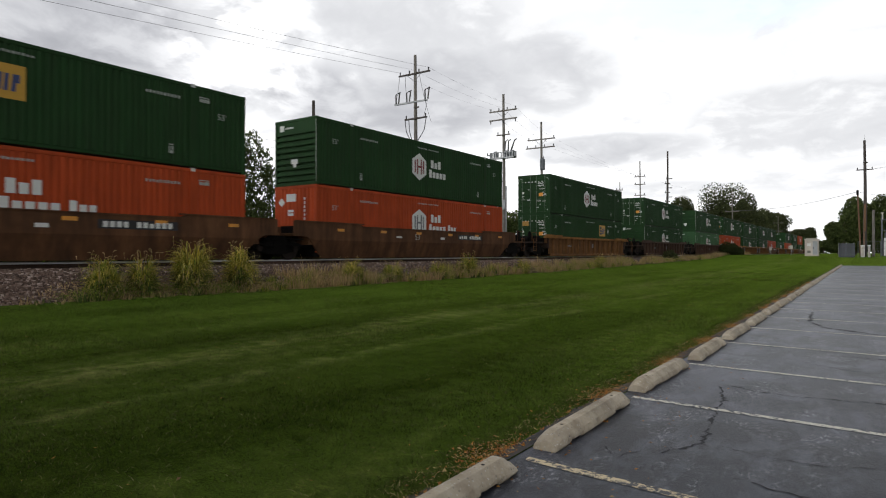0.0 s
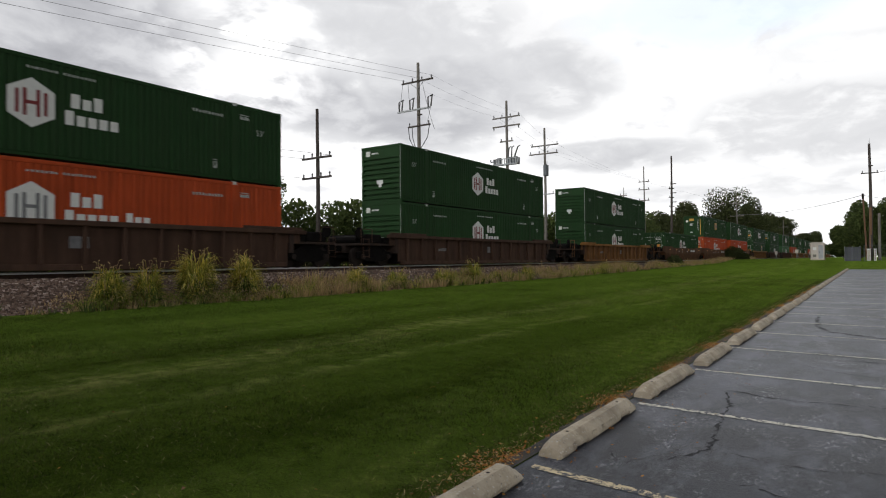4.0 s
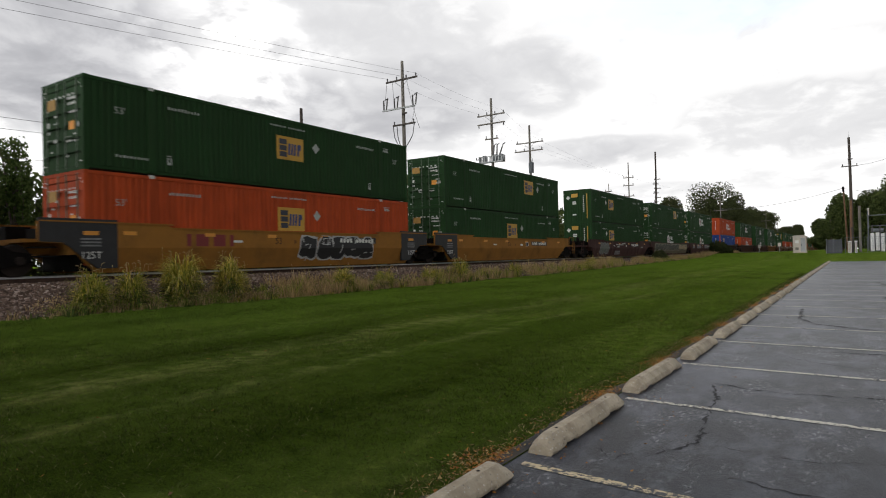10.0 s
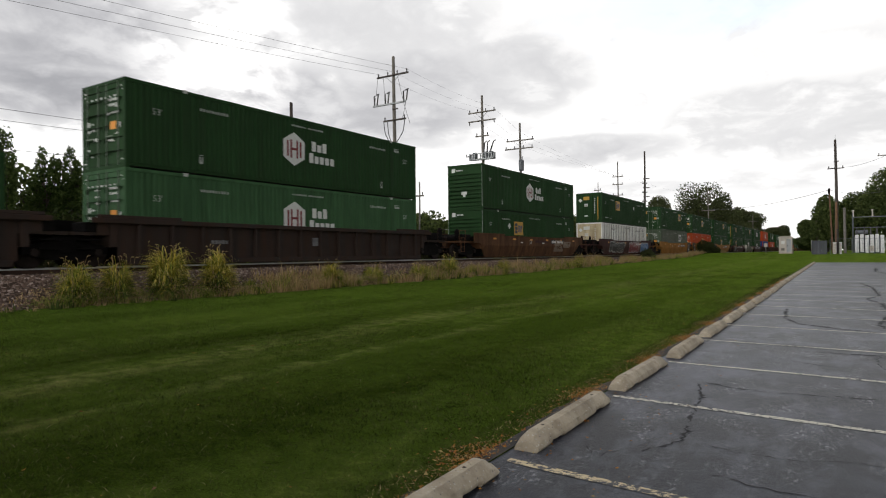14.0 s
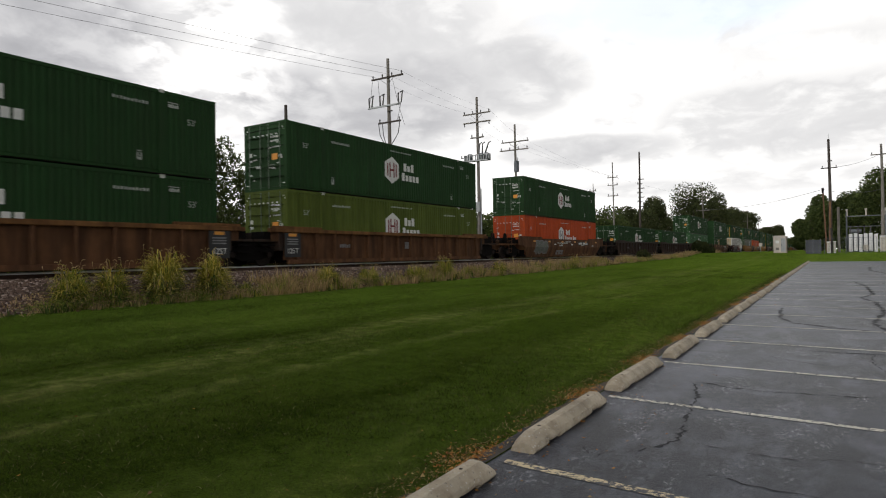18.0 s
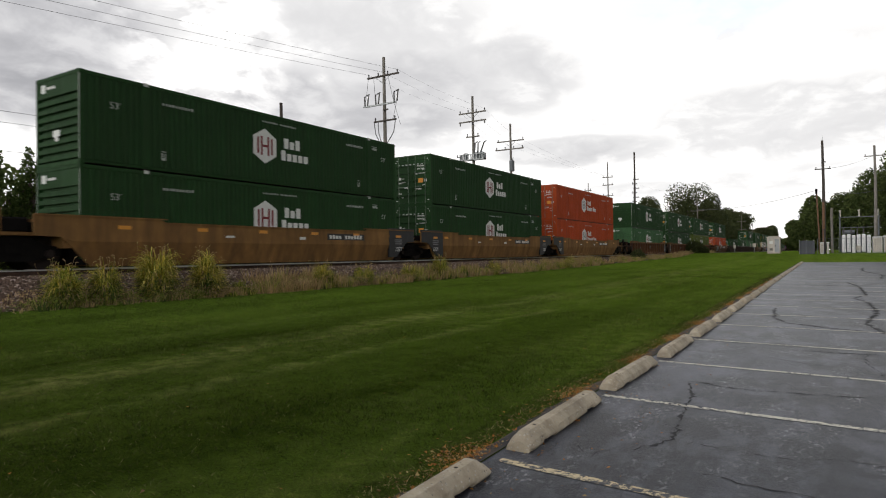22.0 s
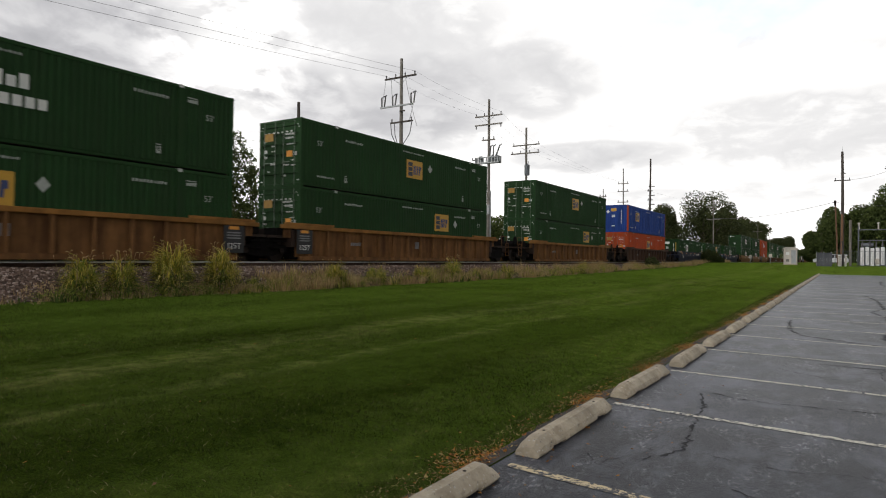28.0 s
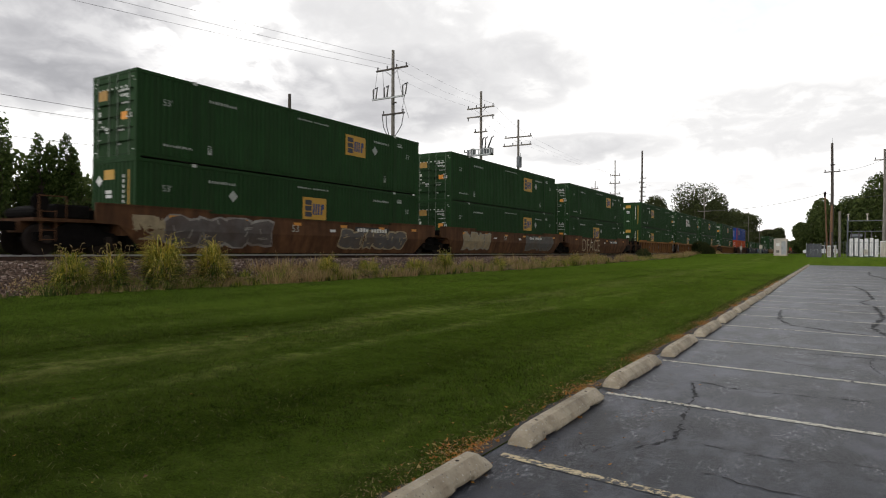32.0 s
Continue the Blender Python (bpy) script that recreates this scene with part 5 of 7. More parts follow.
def make_well(look_name, ribbed, rear, front, art=""):
    """One unit of a well car. rear, front: 'end' with its own truck and coupler, or 'joint' shared with the next unit."""
    key = (look_name, ribbed, rear, front, art)
    if key in WELLS_MADE:
        return copy_thing(WELLS_MADE[key], Matrix())
    skin, chord, words = WELL_LOOK[look_name]
    c = WELLS_MADE[key] = thing("well_car", f"{words} steel well car carrying containers{', covered in graffiti' if art else ''}", "rail car", "cars of the train")
    rnd = random.Random(sum(map(ord, str(key))))
    if ribbed:
        for s in (1, -1):
            part("side_sheet", boxes((s * 1.32 - 0.015, s * 1.32 + 0.015, -8.35, 8.35, 0.22, 1.42), (s * 1.32 - 0.015, s * 1.32 + 0.015, -9.0, -8.352, 1.0, 1.42), (s * 1.32 - 0.015, s * 1.32 + 0.015, 8.352, 9.0, 1.0, 1.42)), skin, c)
            part("top_chord", boxes((s * 1.42 - 0.09, s * 1.42 + 0.09, -9.2, 9.2, 1.36, 1.52), bevel=0.015), chord, c)
            part("bottom_chord", boxes((s * 1.42 - 0.07, s * 1.42 + 0.07, -8.2, 8.2, 0.06, 0.24), bevel=0.012), skin, c)
        rib = part("side_rib", boxes((1.335, 1.50, -0.05, 0.05, 0.24, 1.36), bevel=0.01), skin, c)
        rib.matrix_basis = pose(0, -7.7, 0)
        for k in range(1, 14):
            again(rib, pose(0, -7.7 + 15.4 * k / 13, 0))
        cap = part("raised_chord", boxes((1.34, 1.50, -9.0, -6.2, 1.52, 1.62), bevel=0.012), chord, c)
        again(cap, pose(0, 15.2, 0))
    else:
        for s in (1, -1):
            bm = bmesh.new()
            well_side(bm, True, s)
            part("side_sill", bm, skin, c)
            part("top_flange", boxes((s * 1.46 - 0.07, s * 1.46 + 0.07, -5.3, 5.3, 1.45, 1.49), (s * 1.46 - 0.07, s * 1.46 + 0.07, -9.4, -5.3, 1.57, 1.61), (s * 1.46 - 0.07, s * 1.46 + 0.07, 5.3, 9.4, 1.57, 1.61)), chord, c)
        for y in (-7.0, -4.1, -1.3, 1.6, 4.4, 7.2):
            part("reflector", boxes((1.501, 1.507, y, y + 0.42, 1.22, 1.34)), YELLOW_REFLECTOR, c, "faded orange reflector")
    for s in (-1, 1):
        half = 1.29 if ribbed else 1.24
        plates = [(-half, half, min(s * 8.1, s * 8.16), max(s * 8.1, s * 8.16), 0.12, 1.30)]
        if not ribbed:
            plates.append((1.22, 1.24, min(s * 7.2, s * 8.1), max(s * 7.2, s * 8.1), 0.12, 1.0))
        part("bulkhead", boxes(*plates), IRON, c)
    part("well_floor", boxes((-1.24, 1.24, -8.3, 8.3, 0.17, 0.22), *[(-1.25, 1.25, y, y + 0.3, 0.16, 0.285) for y in (-8.1, -4.2, 0, 4.2, 7.8)]), IRON, c)
    for s, mode in ((-1, rear), (1, front)):
        reach = 9.75 if mode == "joint" else 11.05
        a, b = sorted((s * 8.55, s * reach))
        part("end_platform", boxes((-1.25, 1.25, a, b, 0.98, 1.08), (-0.38, 0.38, a, b, 0.66, 0.98), (-1.40, 1.40, min(s * 8.4, s * 8.62), max(s * 8.4, s * 8.62), 0.62, 1.40)), skin if not ribbed else WELL_BLACK, c)
        part("end_box", boxes((0.55, 1.30, min(s * 8.75, s * 9.35), max(s * 8.75, s * 9.35), 1.08, 1.38), bevel=0.02), IRON, c, "black equipment box")
        part("valve_box", boxes((-1.2, -0.4, min(s * 8.8, s * 9.5), max(s * 8.8, s * 9.5), 1.08, 1.5), bevel=0.02), IRON, c, "black equipment box")
        if mode == "end":
            part("handrail", rods(((1.28, s * 10.2, 1.08), (1.28, s * 10.2, 1.72), 0.018), ((1.28, s * 10.95, 1.08), (1.28, s * 10.95, 1.72), 0.018), ((1.28, s * 10.2, 1.72), (1.28, s * 10.95, 1.72), 0.018), sides=6), skin, c)
            make_truck(c, s * 9.75)
            part("end_housing", boxes((-1.22, 1.22, min(s * 9.45, s * 10.5), max(s * 9.45, s * 10.5), 1.08, 1.50), bevel=0.05), IRON, c, "black grimy end housing")
            part("air_tank", rods(((-0.9, s * 10.75, 1.25), (0.9, s * 10.75, 1.25), 0.17), sides=12), IRON, c)
            part("coupler", boxes((-0.14, 0.14, min(s * 11.0, s * 11.85), max(s * 11.0, s * 11.85), 0.72, 0.98), (-0.22, 0.22, min(s * 11.5, s * 11.85), max(s * 11.5, s * 11.85), 0.66, 1.02), bevel=0.02), IRON, c)
            part("ladder", rods(*[((1.40, s * 10.55, z), (1.40, s * 10.95, z), 0.014) for z in (0.45, 0.72, 0.99, 1.26)], ((1.40, s * 10.55, 0.4), (1.40, s * 10.55, 1.3), 0.016), ((1.40, s * 10.95, 0.4), (1.40, s * 10.95, 1.3), 0.016), sides=6), skin, c)
            part("brake_wheel", rods(((1.0, s * 10.8, 1.55), (1.04, s * 10.8, 1.55), 0.26), ((0.9, s * 10.8, 1.55), (1.0, s * 10.8, 1.55), 0.03), sides=14), IRON, c)
        else:
            part("joint_step", boxes((0.9, 1.42, min(s * 8.9, s * 9.5), max(s * 8.9, s * 9.5), 0.55, 0.60), (0.9, 1.42, min(s * 8.9, s * 9.5), max(s * 8.9, s * 9.5), 0.82, 0.86)), IRON, c)
    if front == "joint":
        make_truck(c, 9.78)
    # markings
    fx = 1.502 if not ribbed else 1.478
    bm = bmesh.new()
    if not ribbed:
        plate_ob = part("mark_panel", boxes((fx, fx + 0.004, 2.6, 5.2, 1.02, 1.30)), SPRAY_BLACK, c, "black number panel")
        word(bm, fx + 0.006, 2.75, 1.07, 0.84, 0.18, 4, rnd, 0.3)
        word(bm, fx + 0.006, 3.80, 1.07, 1.26, 0.18, 6, rnd, 0.3)
        plate(bm, fx, 0.9, 1.25, 1.0, 1.12)
        plate(bm, fx, -2.9, -2.5, 1.02, 1.10)
        if look_name == "yellow":
            letter_part("size_mark", "53", 0.36, WELL_DARK, c, fx, -0.75, 0.98, "dark brown size mark")
            letter_part("size_mark", "A", 0.22, WELL_DARK, c, fx, 0.12, 1.0, "dark brown letter")
            panel = part("test_panel", boxes((fx, fx + 0.004, 1.72, 2.10, 0.98, 1.22)), SPRAY_BLACK, c, "black test panel with a white border")
            edge = bmesh.new()
            for y0, y1, z0, z1 in ((1.70, 2.12, 1.215, 1.235), (1.70, 2.12, 0.965, 0.985), (1.70, 1.725, 0.98, 1.22), (2.095, 2.12, 0.98, 1.22)):
                plate(edge, fx + 0.005, y0, y1, z0, z1)
            part("border", edge, WHITE_MARK, panel)
        elif look_name != "ochre" and art != "letters":
            letter_part("size_mark", "53", 0.42, FADED_MARK, c, fx, -1.2, 0.95)
        if look_name == "blue":
            letter_part("end_mark", "53", 0.62, WHITE_MARK, c, fx, -6.2, 0.62)
            for s in (-1, 1):
                y = s * 7.6
                part("end_reflector", boxes((fx, fx + 0.005, y - 0.3, y + 0.3, 1.36, 1.58)), YELLOW_REFLECTOR, c, "orange reflector")
                for k in range(5):
                    word(bm, fx, y - 1.6 + 0.42 * k, 1.48 - 0.12 * (k % 2), 0.18, 0.08, 2, rnd, 0.2)
                letter_part("capacity_mark", "125T", 0.26, FADED_MARK, c, fx, s * 8.6, 1.36)
    else:
        word(bm, 1.338, -4.9, 0.75, 0.9, 0.16, 6, rnd)
        plate(bm, 1.338, 0.2, 0.75, 0.70, 1.05)
    part("side_lettering", bm, SPRAY_GREY if ribbed else WHITE_MARK, c, "small lettering bars", kind="stuff")
    if look_name in ("yellow", "ochre", "rust", "umber") and "joint" in (rear, front):
        for s, mode in ((-1, rear), (1, front)):
            if mode == "joint":
                bm = boxes((1.512, 1.518, min(s * 7.55, s * 8.45), max(s * 7.55, s * 8.45), 0.34, 1.34))
                if not ribbed:
                    bm.clear()
                    pts = [(7.2, 0.20), (7.8, 0.20), (8.38, 0.66), (8.78, 0.97), (9.42, 1.0), (9.42, 1.68), (7.2, 1.68)]
                    polygon(bm, 1.41, [(s * a, b) for a, b in pts][::s], 0.102)
                p = part("capacity_panel", bm, SPRAY_BLACK, c, "black end panel")
                part("panel_reflector", boxes((1.514, 1.520, s * 8.0 - 0.22, s * 8.0 + 0.22, 1.20, 1.32)), YELLOW_REFLECTOR, p, "orange reflector")
                letter_part("capacity_mark", "125T", 0.30, WHITE_MARK, p, 1.520, s * 8.0, 0.50)
                part("panel_lettering", boxes(*[(1.518, 1.521, s * 8.0 - 0.3, s * 8.0 + 0.3, z, z + 0.05) for z in (0.86, 0.96, 1.06)]), SPRAY_GREY, p, "small lettering bars")
    if art == "camo":
        wash = bmesh.new()
        for za, zb in ((0.24, 0.8), (0.84, 1.42)):
            v = [wash.verts.new((fx + 0.003 - LEAN * max(0.0, 0.82 - z) / 0.76, y, z)) for y, z in ((-8.0, za), (8.2, za), (8.2, zb), (-8.0, zb))]
            wash.faces.new(v)
        part("graffiti", wash, SPRAY_KHAKI, c, "khaki sprayed background")
        tag_piece(c, fx + 0.002, 7, -7.9, 4.2, 0.55, 1.40, 13, SPRAY_MOSS, SPRAY_PALE)
        tag_piece(c, fx + 0.004, 8, 3.6, 8.0, 0.62, 1.38, 6, SPRAY_BEIGE, SPRAY_MOSS)
    elif art == "fuse":
        tag_piece(c, fx, 11, -3.4, 2.2, 0.26, 1.40, 6, SPRAY_BLACK, SPRAY_WHITE)
        tag_piece(c, fx + 0.002, 13, 2.3, 6.6, 0.26, 1.34, 8, SPRAY_BLACK, SPRAY_GREY)
        tag_art(c, fx, 12, -7.6, -3.6, 0.5, 1.42, [SPRAY_BLUE])
        tag_art(c, fx, 14, 6.6, 8.2, 0.5, 1.42, [SPRAY_BLUE])
    elif art == "tricolour":
        tag_piece(c, fx, 21, -6.3, -1.6, 0.24, 1.40, 5, SPRAY_BLACK, SPRAY_WHITE)
        tag_piece(c, fx, 22, 0.4, 4.4, 0.24, 1.40, 7, SPRAY_RED, SPRAY_WHITE)
        tag_piece(c, fx, 23, 4.9, 8.0, 0.24, 1.40, 6, SPRAY_BLUE, SPRAY_WHITE)
    elif art == "block":
        tag_piece(c, fx, 31, 0.4, 5.0, 0.30, 1.36, 5, SPRAY_BLACK, SPRAY_WHITE, True)
        bm = bmesh.new()
        for y, w in ((-4.8, 0.16), (-4.45, 0.5), (-3.75, 0.5), (-3.05, 0.16)):
            plate(bm, fx, y, y + w, 0.88, 1.30)
        part("logo_bar", bm, RED_MARK, c, "dull red logo bars")
    elif art == "grey":
        tag_piece(c, fx, 41, -6.6, -4.2, 0.28, 1.36, 3, SPRAY_MIST, SPRAY_GREY)
        tag_art(c, fx, 42, -2.2, -0.8, 0.24, 0.60, [SPRAY_GREY])
        bm = bmesh.new()
        for y, z, w in ((-2.2, 1.12, 2.3), (-0.4, 1.24, 1.2), (2.6, 1.16, 1.5), (3.3, 0.96, 0.9), (6.2, 0.9, 0.5), (-1.9, 0.92, 0.9)):
            word(bm, fx, y, z, w, 0.12, int(w / 0.13), rnd, 0.35)
        part("scribble", bm, FADED_MARK, c, "small pale sprayed scribbles", kind="stuff")
    elif art == "silver":
        tag_piece(c, fx, 61, -7.0, -2.4, 0.24, 1.40, 4, SPRAY_DUSK, SPRAY_SILVER)
        tag_art(c, fx, 62, -8.2, -7.2, 0.5, 1.30, [SPRAY_BEIGE])
        tag_piece(c, fx, 63, 1.6, 6.6, 0.24, 1.20, 6, SPRAY_HAZE, SPRAY_BEIGE)
    elif art == "outline":
        tag_art(c, fx, 71, 3.4, 5.2, 0.40, 1.30, [SPRAY_THIN])
        tag_art(c, fx, 72, 5.4, 6.6, 0.70, 1.20, [SPRAY_THIN])
        part("mark_panel", boxes((fx, fx + 0.004, -0.4, 1.9, 1.05, 1.25)), WELL_MAROON, c, "painted-over marks")
    elif art == "patches":
        for y0, y1 in ((-4.8, -2.2), (0.5, 3.6), (-7.4, -6.4)):
            part("paint_patch", boxes((fx, fx + 0.004, y0, y1, 0.85, 1.38)), SPRAY_GREY, c, "grey touch-up patch")
    elif art == "stroke":
        bm = bmesh.new()
        path = [(-2.80, 1.28), (-2.66, 1.05), (-2.50, 0.85), (-2.36, 0.62), (-2.22, 0.34)]
        rows = [[bm.verts.new((1.339, y + side * 0.15, z)) for side in (-1, 1)] for y, z in path]
        for p, q in zip(rows, rows[1:]):
            bm.faces.new((p[0], p[1], q[1], q[0]))
        part("graffiti", bm, SPRAY_BLUE, c, "single blue sprayed stroke")
    elif art == "letters":
        letter_part("graffiti", "DFACE", 1.62, SPRAY_BEIGE, c, fx + 0.003, -2.9, 0.25, "beige sprayed capital letters")
    elif art == "scrawl":
        tag_piece(c, fx, 51, -6.9, -3.4, 0.24, 1.40, 4, SPRAY_BEIGE, SPRAY_PALE)
        tag_piece(c, fx, 52, 2.2, 7.2, 0.24, 1.36, 6, SPRAY_HAZE, SPRAY_MIST)
    return c


# rear end of the containers at 0 s; upper and lower container; well; H: hexagon, E: gold square, P: pale square, N: none
CONSIST = [
    (283.5, "green hex door 7.3", "green hex door 7.3", "rust 1", ""), (263.9, "green hex slats 7.3", "green hex door 7.3", "rust 1", ""), (240.2, "orange hex door 7.3", "green hex slats 7.3", "brown 0", ""),
    (220.7, "green hex door 7.3", "green hex door 7.3", "rust 1", ""), (201.0, "green hex slats 7.3", "orange hex door 7.3", "rust 1", ""), (181.3, "", "green hex door 7.3", "rust 1", ""),
    (161.6, "green hex door 7.3", "orange hex door 7.3", "brown 0", ""), (147.6 - 0.2, "green hex door 7.3", "green hex door 7.3", "rust 1", ""), (127.8, "green hex door 7.3", "green hex slats 7.3", "rust 1", ""),
    (108.2, "green hex door 7.3", "orange hex door 7.3", "rust 1", ""), (88.6, "green hex slats 7.3 d", "light hex slats 7.3", "dark 1", ""), (65.2, "green hex door 7.3 d", "green hex slats 7.3", "dark 1", ""),
    (41.8, "green hex door 7.3 d", "green gold door 10.9", "rust 1", ""), (18.5, "green hex slats 7.3", "orange hex folds 7.3", "brown 0", ""), (-1.26, "green gold folds 8.1", "orange hex door 7.3", "brown 0", ""),
    (-20.53, "", "green hex door 7.1", "brown 0", ""), (-43.95, "green hex slats 6.95", "green hex slats 6.95", "rust 1", ""), (-67.77, "green hex slats 7.3", "green hex slats 7.3", "dark 1", ""),
    (-91.45, "green hex slats 7.3 d", "orange hex folds 7.3", "dark 1", ""), (-114.96, "orange hex folds 7.3", "blue gold folds 3.6", "black 1", ""),
    (-138.24, "green hex door 6.95 d", "green hex door 6.95", "maroon 0", "patches"), (-157.83, "green gold door 10.9", "green hex door 7.3", "maroon 0", "camo"), (-177.47, "green gold folds 5.3", "green gold folds 5.3", "maroon 0", "grey"),
    (-200.91, "green gold door 10.9", "green gold door 8.2", "yellow 0", ""), (-220.57, "green gold door 8.2", "orange gold door 8.2", "yellow 0", "block"), (-240.98, "green gold door 10.9", "grey pale door 10.9", "yellow 0", ""),
    (-264.4, "green gold folds 5.1", "white none folds 5.3", "maroon 0", "tricolour"), (-288.16, "green hex slats 7.3 d", "green gold slats 5.3", "brown 0", "outline"), (-311.66, "green hex door 7.3", "light hex door 7.3", "black 1", ""),
    (-331.2, "", "green hex door 7.3", "black 1", ""), (-350.87, "", "green hex door 7.3", "black 1", ""), (-374.32, "green hex door 7.3 d", "orange hex door 7.3", "brown 0", "grey"),
    (-397.74, "green hex door 7.3", "olive hex door 7.3", "umber 1", ""), (-417.36, "green hex door 7.3", "green hex door 7.3", "umber 1", ""), (-436.99, "green hex slats 7.3 d", "light hex slats 7.3", "umber 1", ""),
    (-460.53, "orange hex door 6.9", "orange hex door 6.9", "ochre 0", ""), (-479.98, "green hex door 7.3", "green hex door 7.3", "ochre 0", ""), (-499.58, "green hex slats 7.3", "green hex slats 7.3", "ochre 0", ""),
    (-523.03, "", "green hex slats 7.3", "blue 0", ""), (-542.16 - 0.2, "", "green gold door 10.9", "blue 0", "fuse"), (-561.5, "", "green pale folds 5.3", "blue 0", ""),
    (-585.58, "blue gold folds 3.6", "orange gold door 8.2", "dark 1", ""), (-609.0, "green gold door 8.2", "green gold door 10.9", "rust 1", ""), (-632.52, "green gold door 8.2", "green gold door 10.9", "rust 1", ""),
    (-652.1, "green hex door 7.3 d", "green gold door 8.2", "rust 1", ""), (-671.58, "green gold folds 5.3", "green gold folds 5.3", "rust 1", "stroke"), (-695.12, "green gold door 10.9", "green gold door 7.2", "brown 0", "letters"),
    (-714.55, "green gold door 10.9", "green gold door 10.9", "brown 0", "scrawl"), (-734.09, "green gold door 10.9", "green gold folds 8.2", "brown 0", "silver"), (-757.6, "green gold door 10.9", "green gold door 10.9", "dark 1", ""),
]
ROLLING = []


def make_train():
    for i, (rear_y, upper, lower, well, art) in enumerate(CONSIST):
        gap_front = CONSIST[i - 1][0] - rear_y if i else 23.5
        gap_rear = rear_y - CONSIST[i + 1][0] if i + 1 < len(CONSIST) else 23.5
        mode = ["end" if g > 21.5 else "joint" for g in (gap_rear, gap_front)]
        name, ribbed = well.split()
        y = rear_y + HL
        ROLLING.append((make_well(name, ribbed == "1", mode[0], mode[1], art), y, RAIL_TOP))
        z = RAIL_TOP + 0.30
        for spec in (lower, upper):
            if spec:
                skin, logo, end, where, *more = spec.split()
                ROLLING.append((make_container(skin, logo, end, float(where), bool(more)), y, z))
            z += BOX_H
    for ob, y, z in ROLLING:
        ob.matrix_basis = pose(TRACK_X, y, z)


make_train()


# ---- poles and wires ----
def insulator(parent, x, y, z, h=0.28):
    return part("insulator", rods(((x, y, z), (x, y, z + h * 0.55), 0.055, 0.045), ((x, y, z + h * 0.55), (x, y, z + h), 0.075, 0.04), sides=8), PORCELAIN, parent)


def crossarm(pole, x, y, z, left, right, wood, pins=3, hang=False, brace=True):
    arm = part("crossarm", boxes((x - left, x + right, y - 0.06 - 0.15, y + 0.06 - 0.15, z - 0.065, z + 0.065), bevel=0.008), wood, pole)
    for k in range(pins):
        px = x - left + 0.15 + (left + right - 0.3) * k / max(1, pins - 1)
        insulator(arm, px, y - 0.15, z + 0.06 if not hang else z - 0.36)
    if brace:
        part("brace", rods(((x - 0.75, y - 0.22, z - 0.04), (x, y - 0.14, z - 0.65), 0.02), ((x + 0.75, y - 0.22, z - 0.04), (x, y - 0.14, z - 0.65), 0.02), sides=6), GALV, pole)
    return arm


def make_pole(x, y, z0, z1, r, wood, label):
    p = thing("utility_pole", label, "utility pole", "poles along the railway")
    bm = bmesh.new()
    rings = []
    for k in range(9):
        u = k / 8
        cx, rr = x + 0.04 * math.sin(u * 5 + x), r * (1 - 0.4 * u)
        rings.append([bm.verts.new((cx + rr * math.cos(q * math.pi / 5), y + rr * math.sin(q * math.pi / 5), z0 + (z1 - z0) * u)) for q in range(10)])
    for lo, hi in zip(rings, rings[1:]):
        for q in range(10):
            bm.faces.new((lo[q], lo[(q + 1) % 10], hi[(q + 1) % 10], hi[q]))
    bm.faces.new(rings[-1])
    part("shaft", bm, wood, p)
    return p


def transformer(parent, x, y, z, h=0.95, r=0.26):
    t = part("transformer_can", rods(((x, y, z), (x, y, z + h), r, r), ((x, y, z + h), (x, y, z + h + 0.08), r * 0.9, r * 0.5), sides=14), FENCE_GREY, parent, "grey transformer can")
    for d in (-0.1, 0.1):
        part("bushing", rods(((x + d, y, z + h), (x + d * 1.8, y, z + h + 0.45), 0.05, 0.025), sides=8), PORCELAIN, t)


def wire(name, pts, sag, r=0.012):
    """A hanging wire through the given points."""
    cu = bpy.data.curves.new(name, "CURVE")
    cu.dimensions, cu.bevel_depth, cu.bevel_resolution = "3D", r, 1
    for a, b in zip(pts, pts[1:]):
        sp = cu.splines.new("POLY")
        n = 14
        sp.points.add(n)
        for k in range(n + 1):
            u = k / n
            p = Vector(a).lerp(Vector(b), u)
            sp.points[k].co = (p.x, p.y, p.z - 4 * sag * u * (1 - u), 1)
    ob = new(name, cu)
    cu.materials.append(CABLE)
    return ob


def hung_wire(pts, sag, r=0.009, label="thin black overhead wire between poles"):
    tagged(wire("overhead_wire", pts, sag, r), label, "wire", "overhead wires")


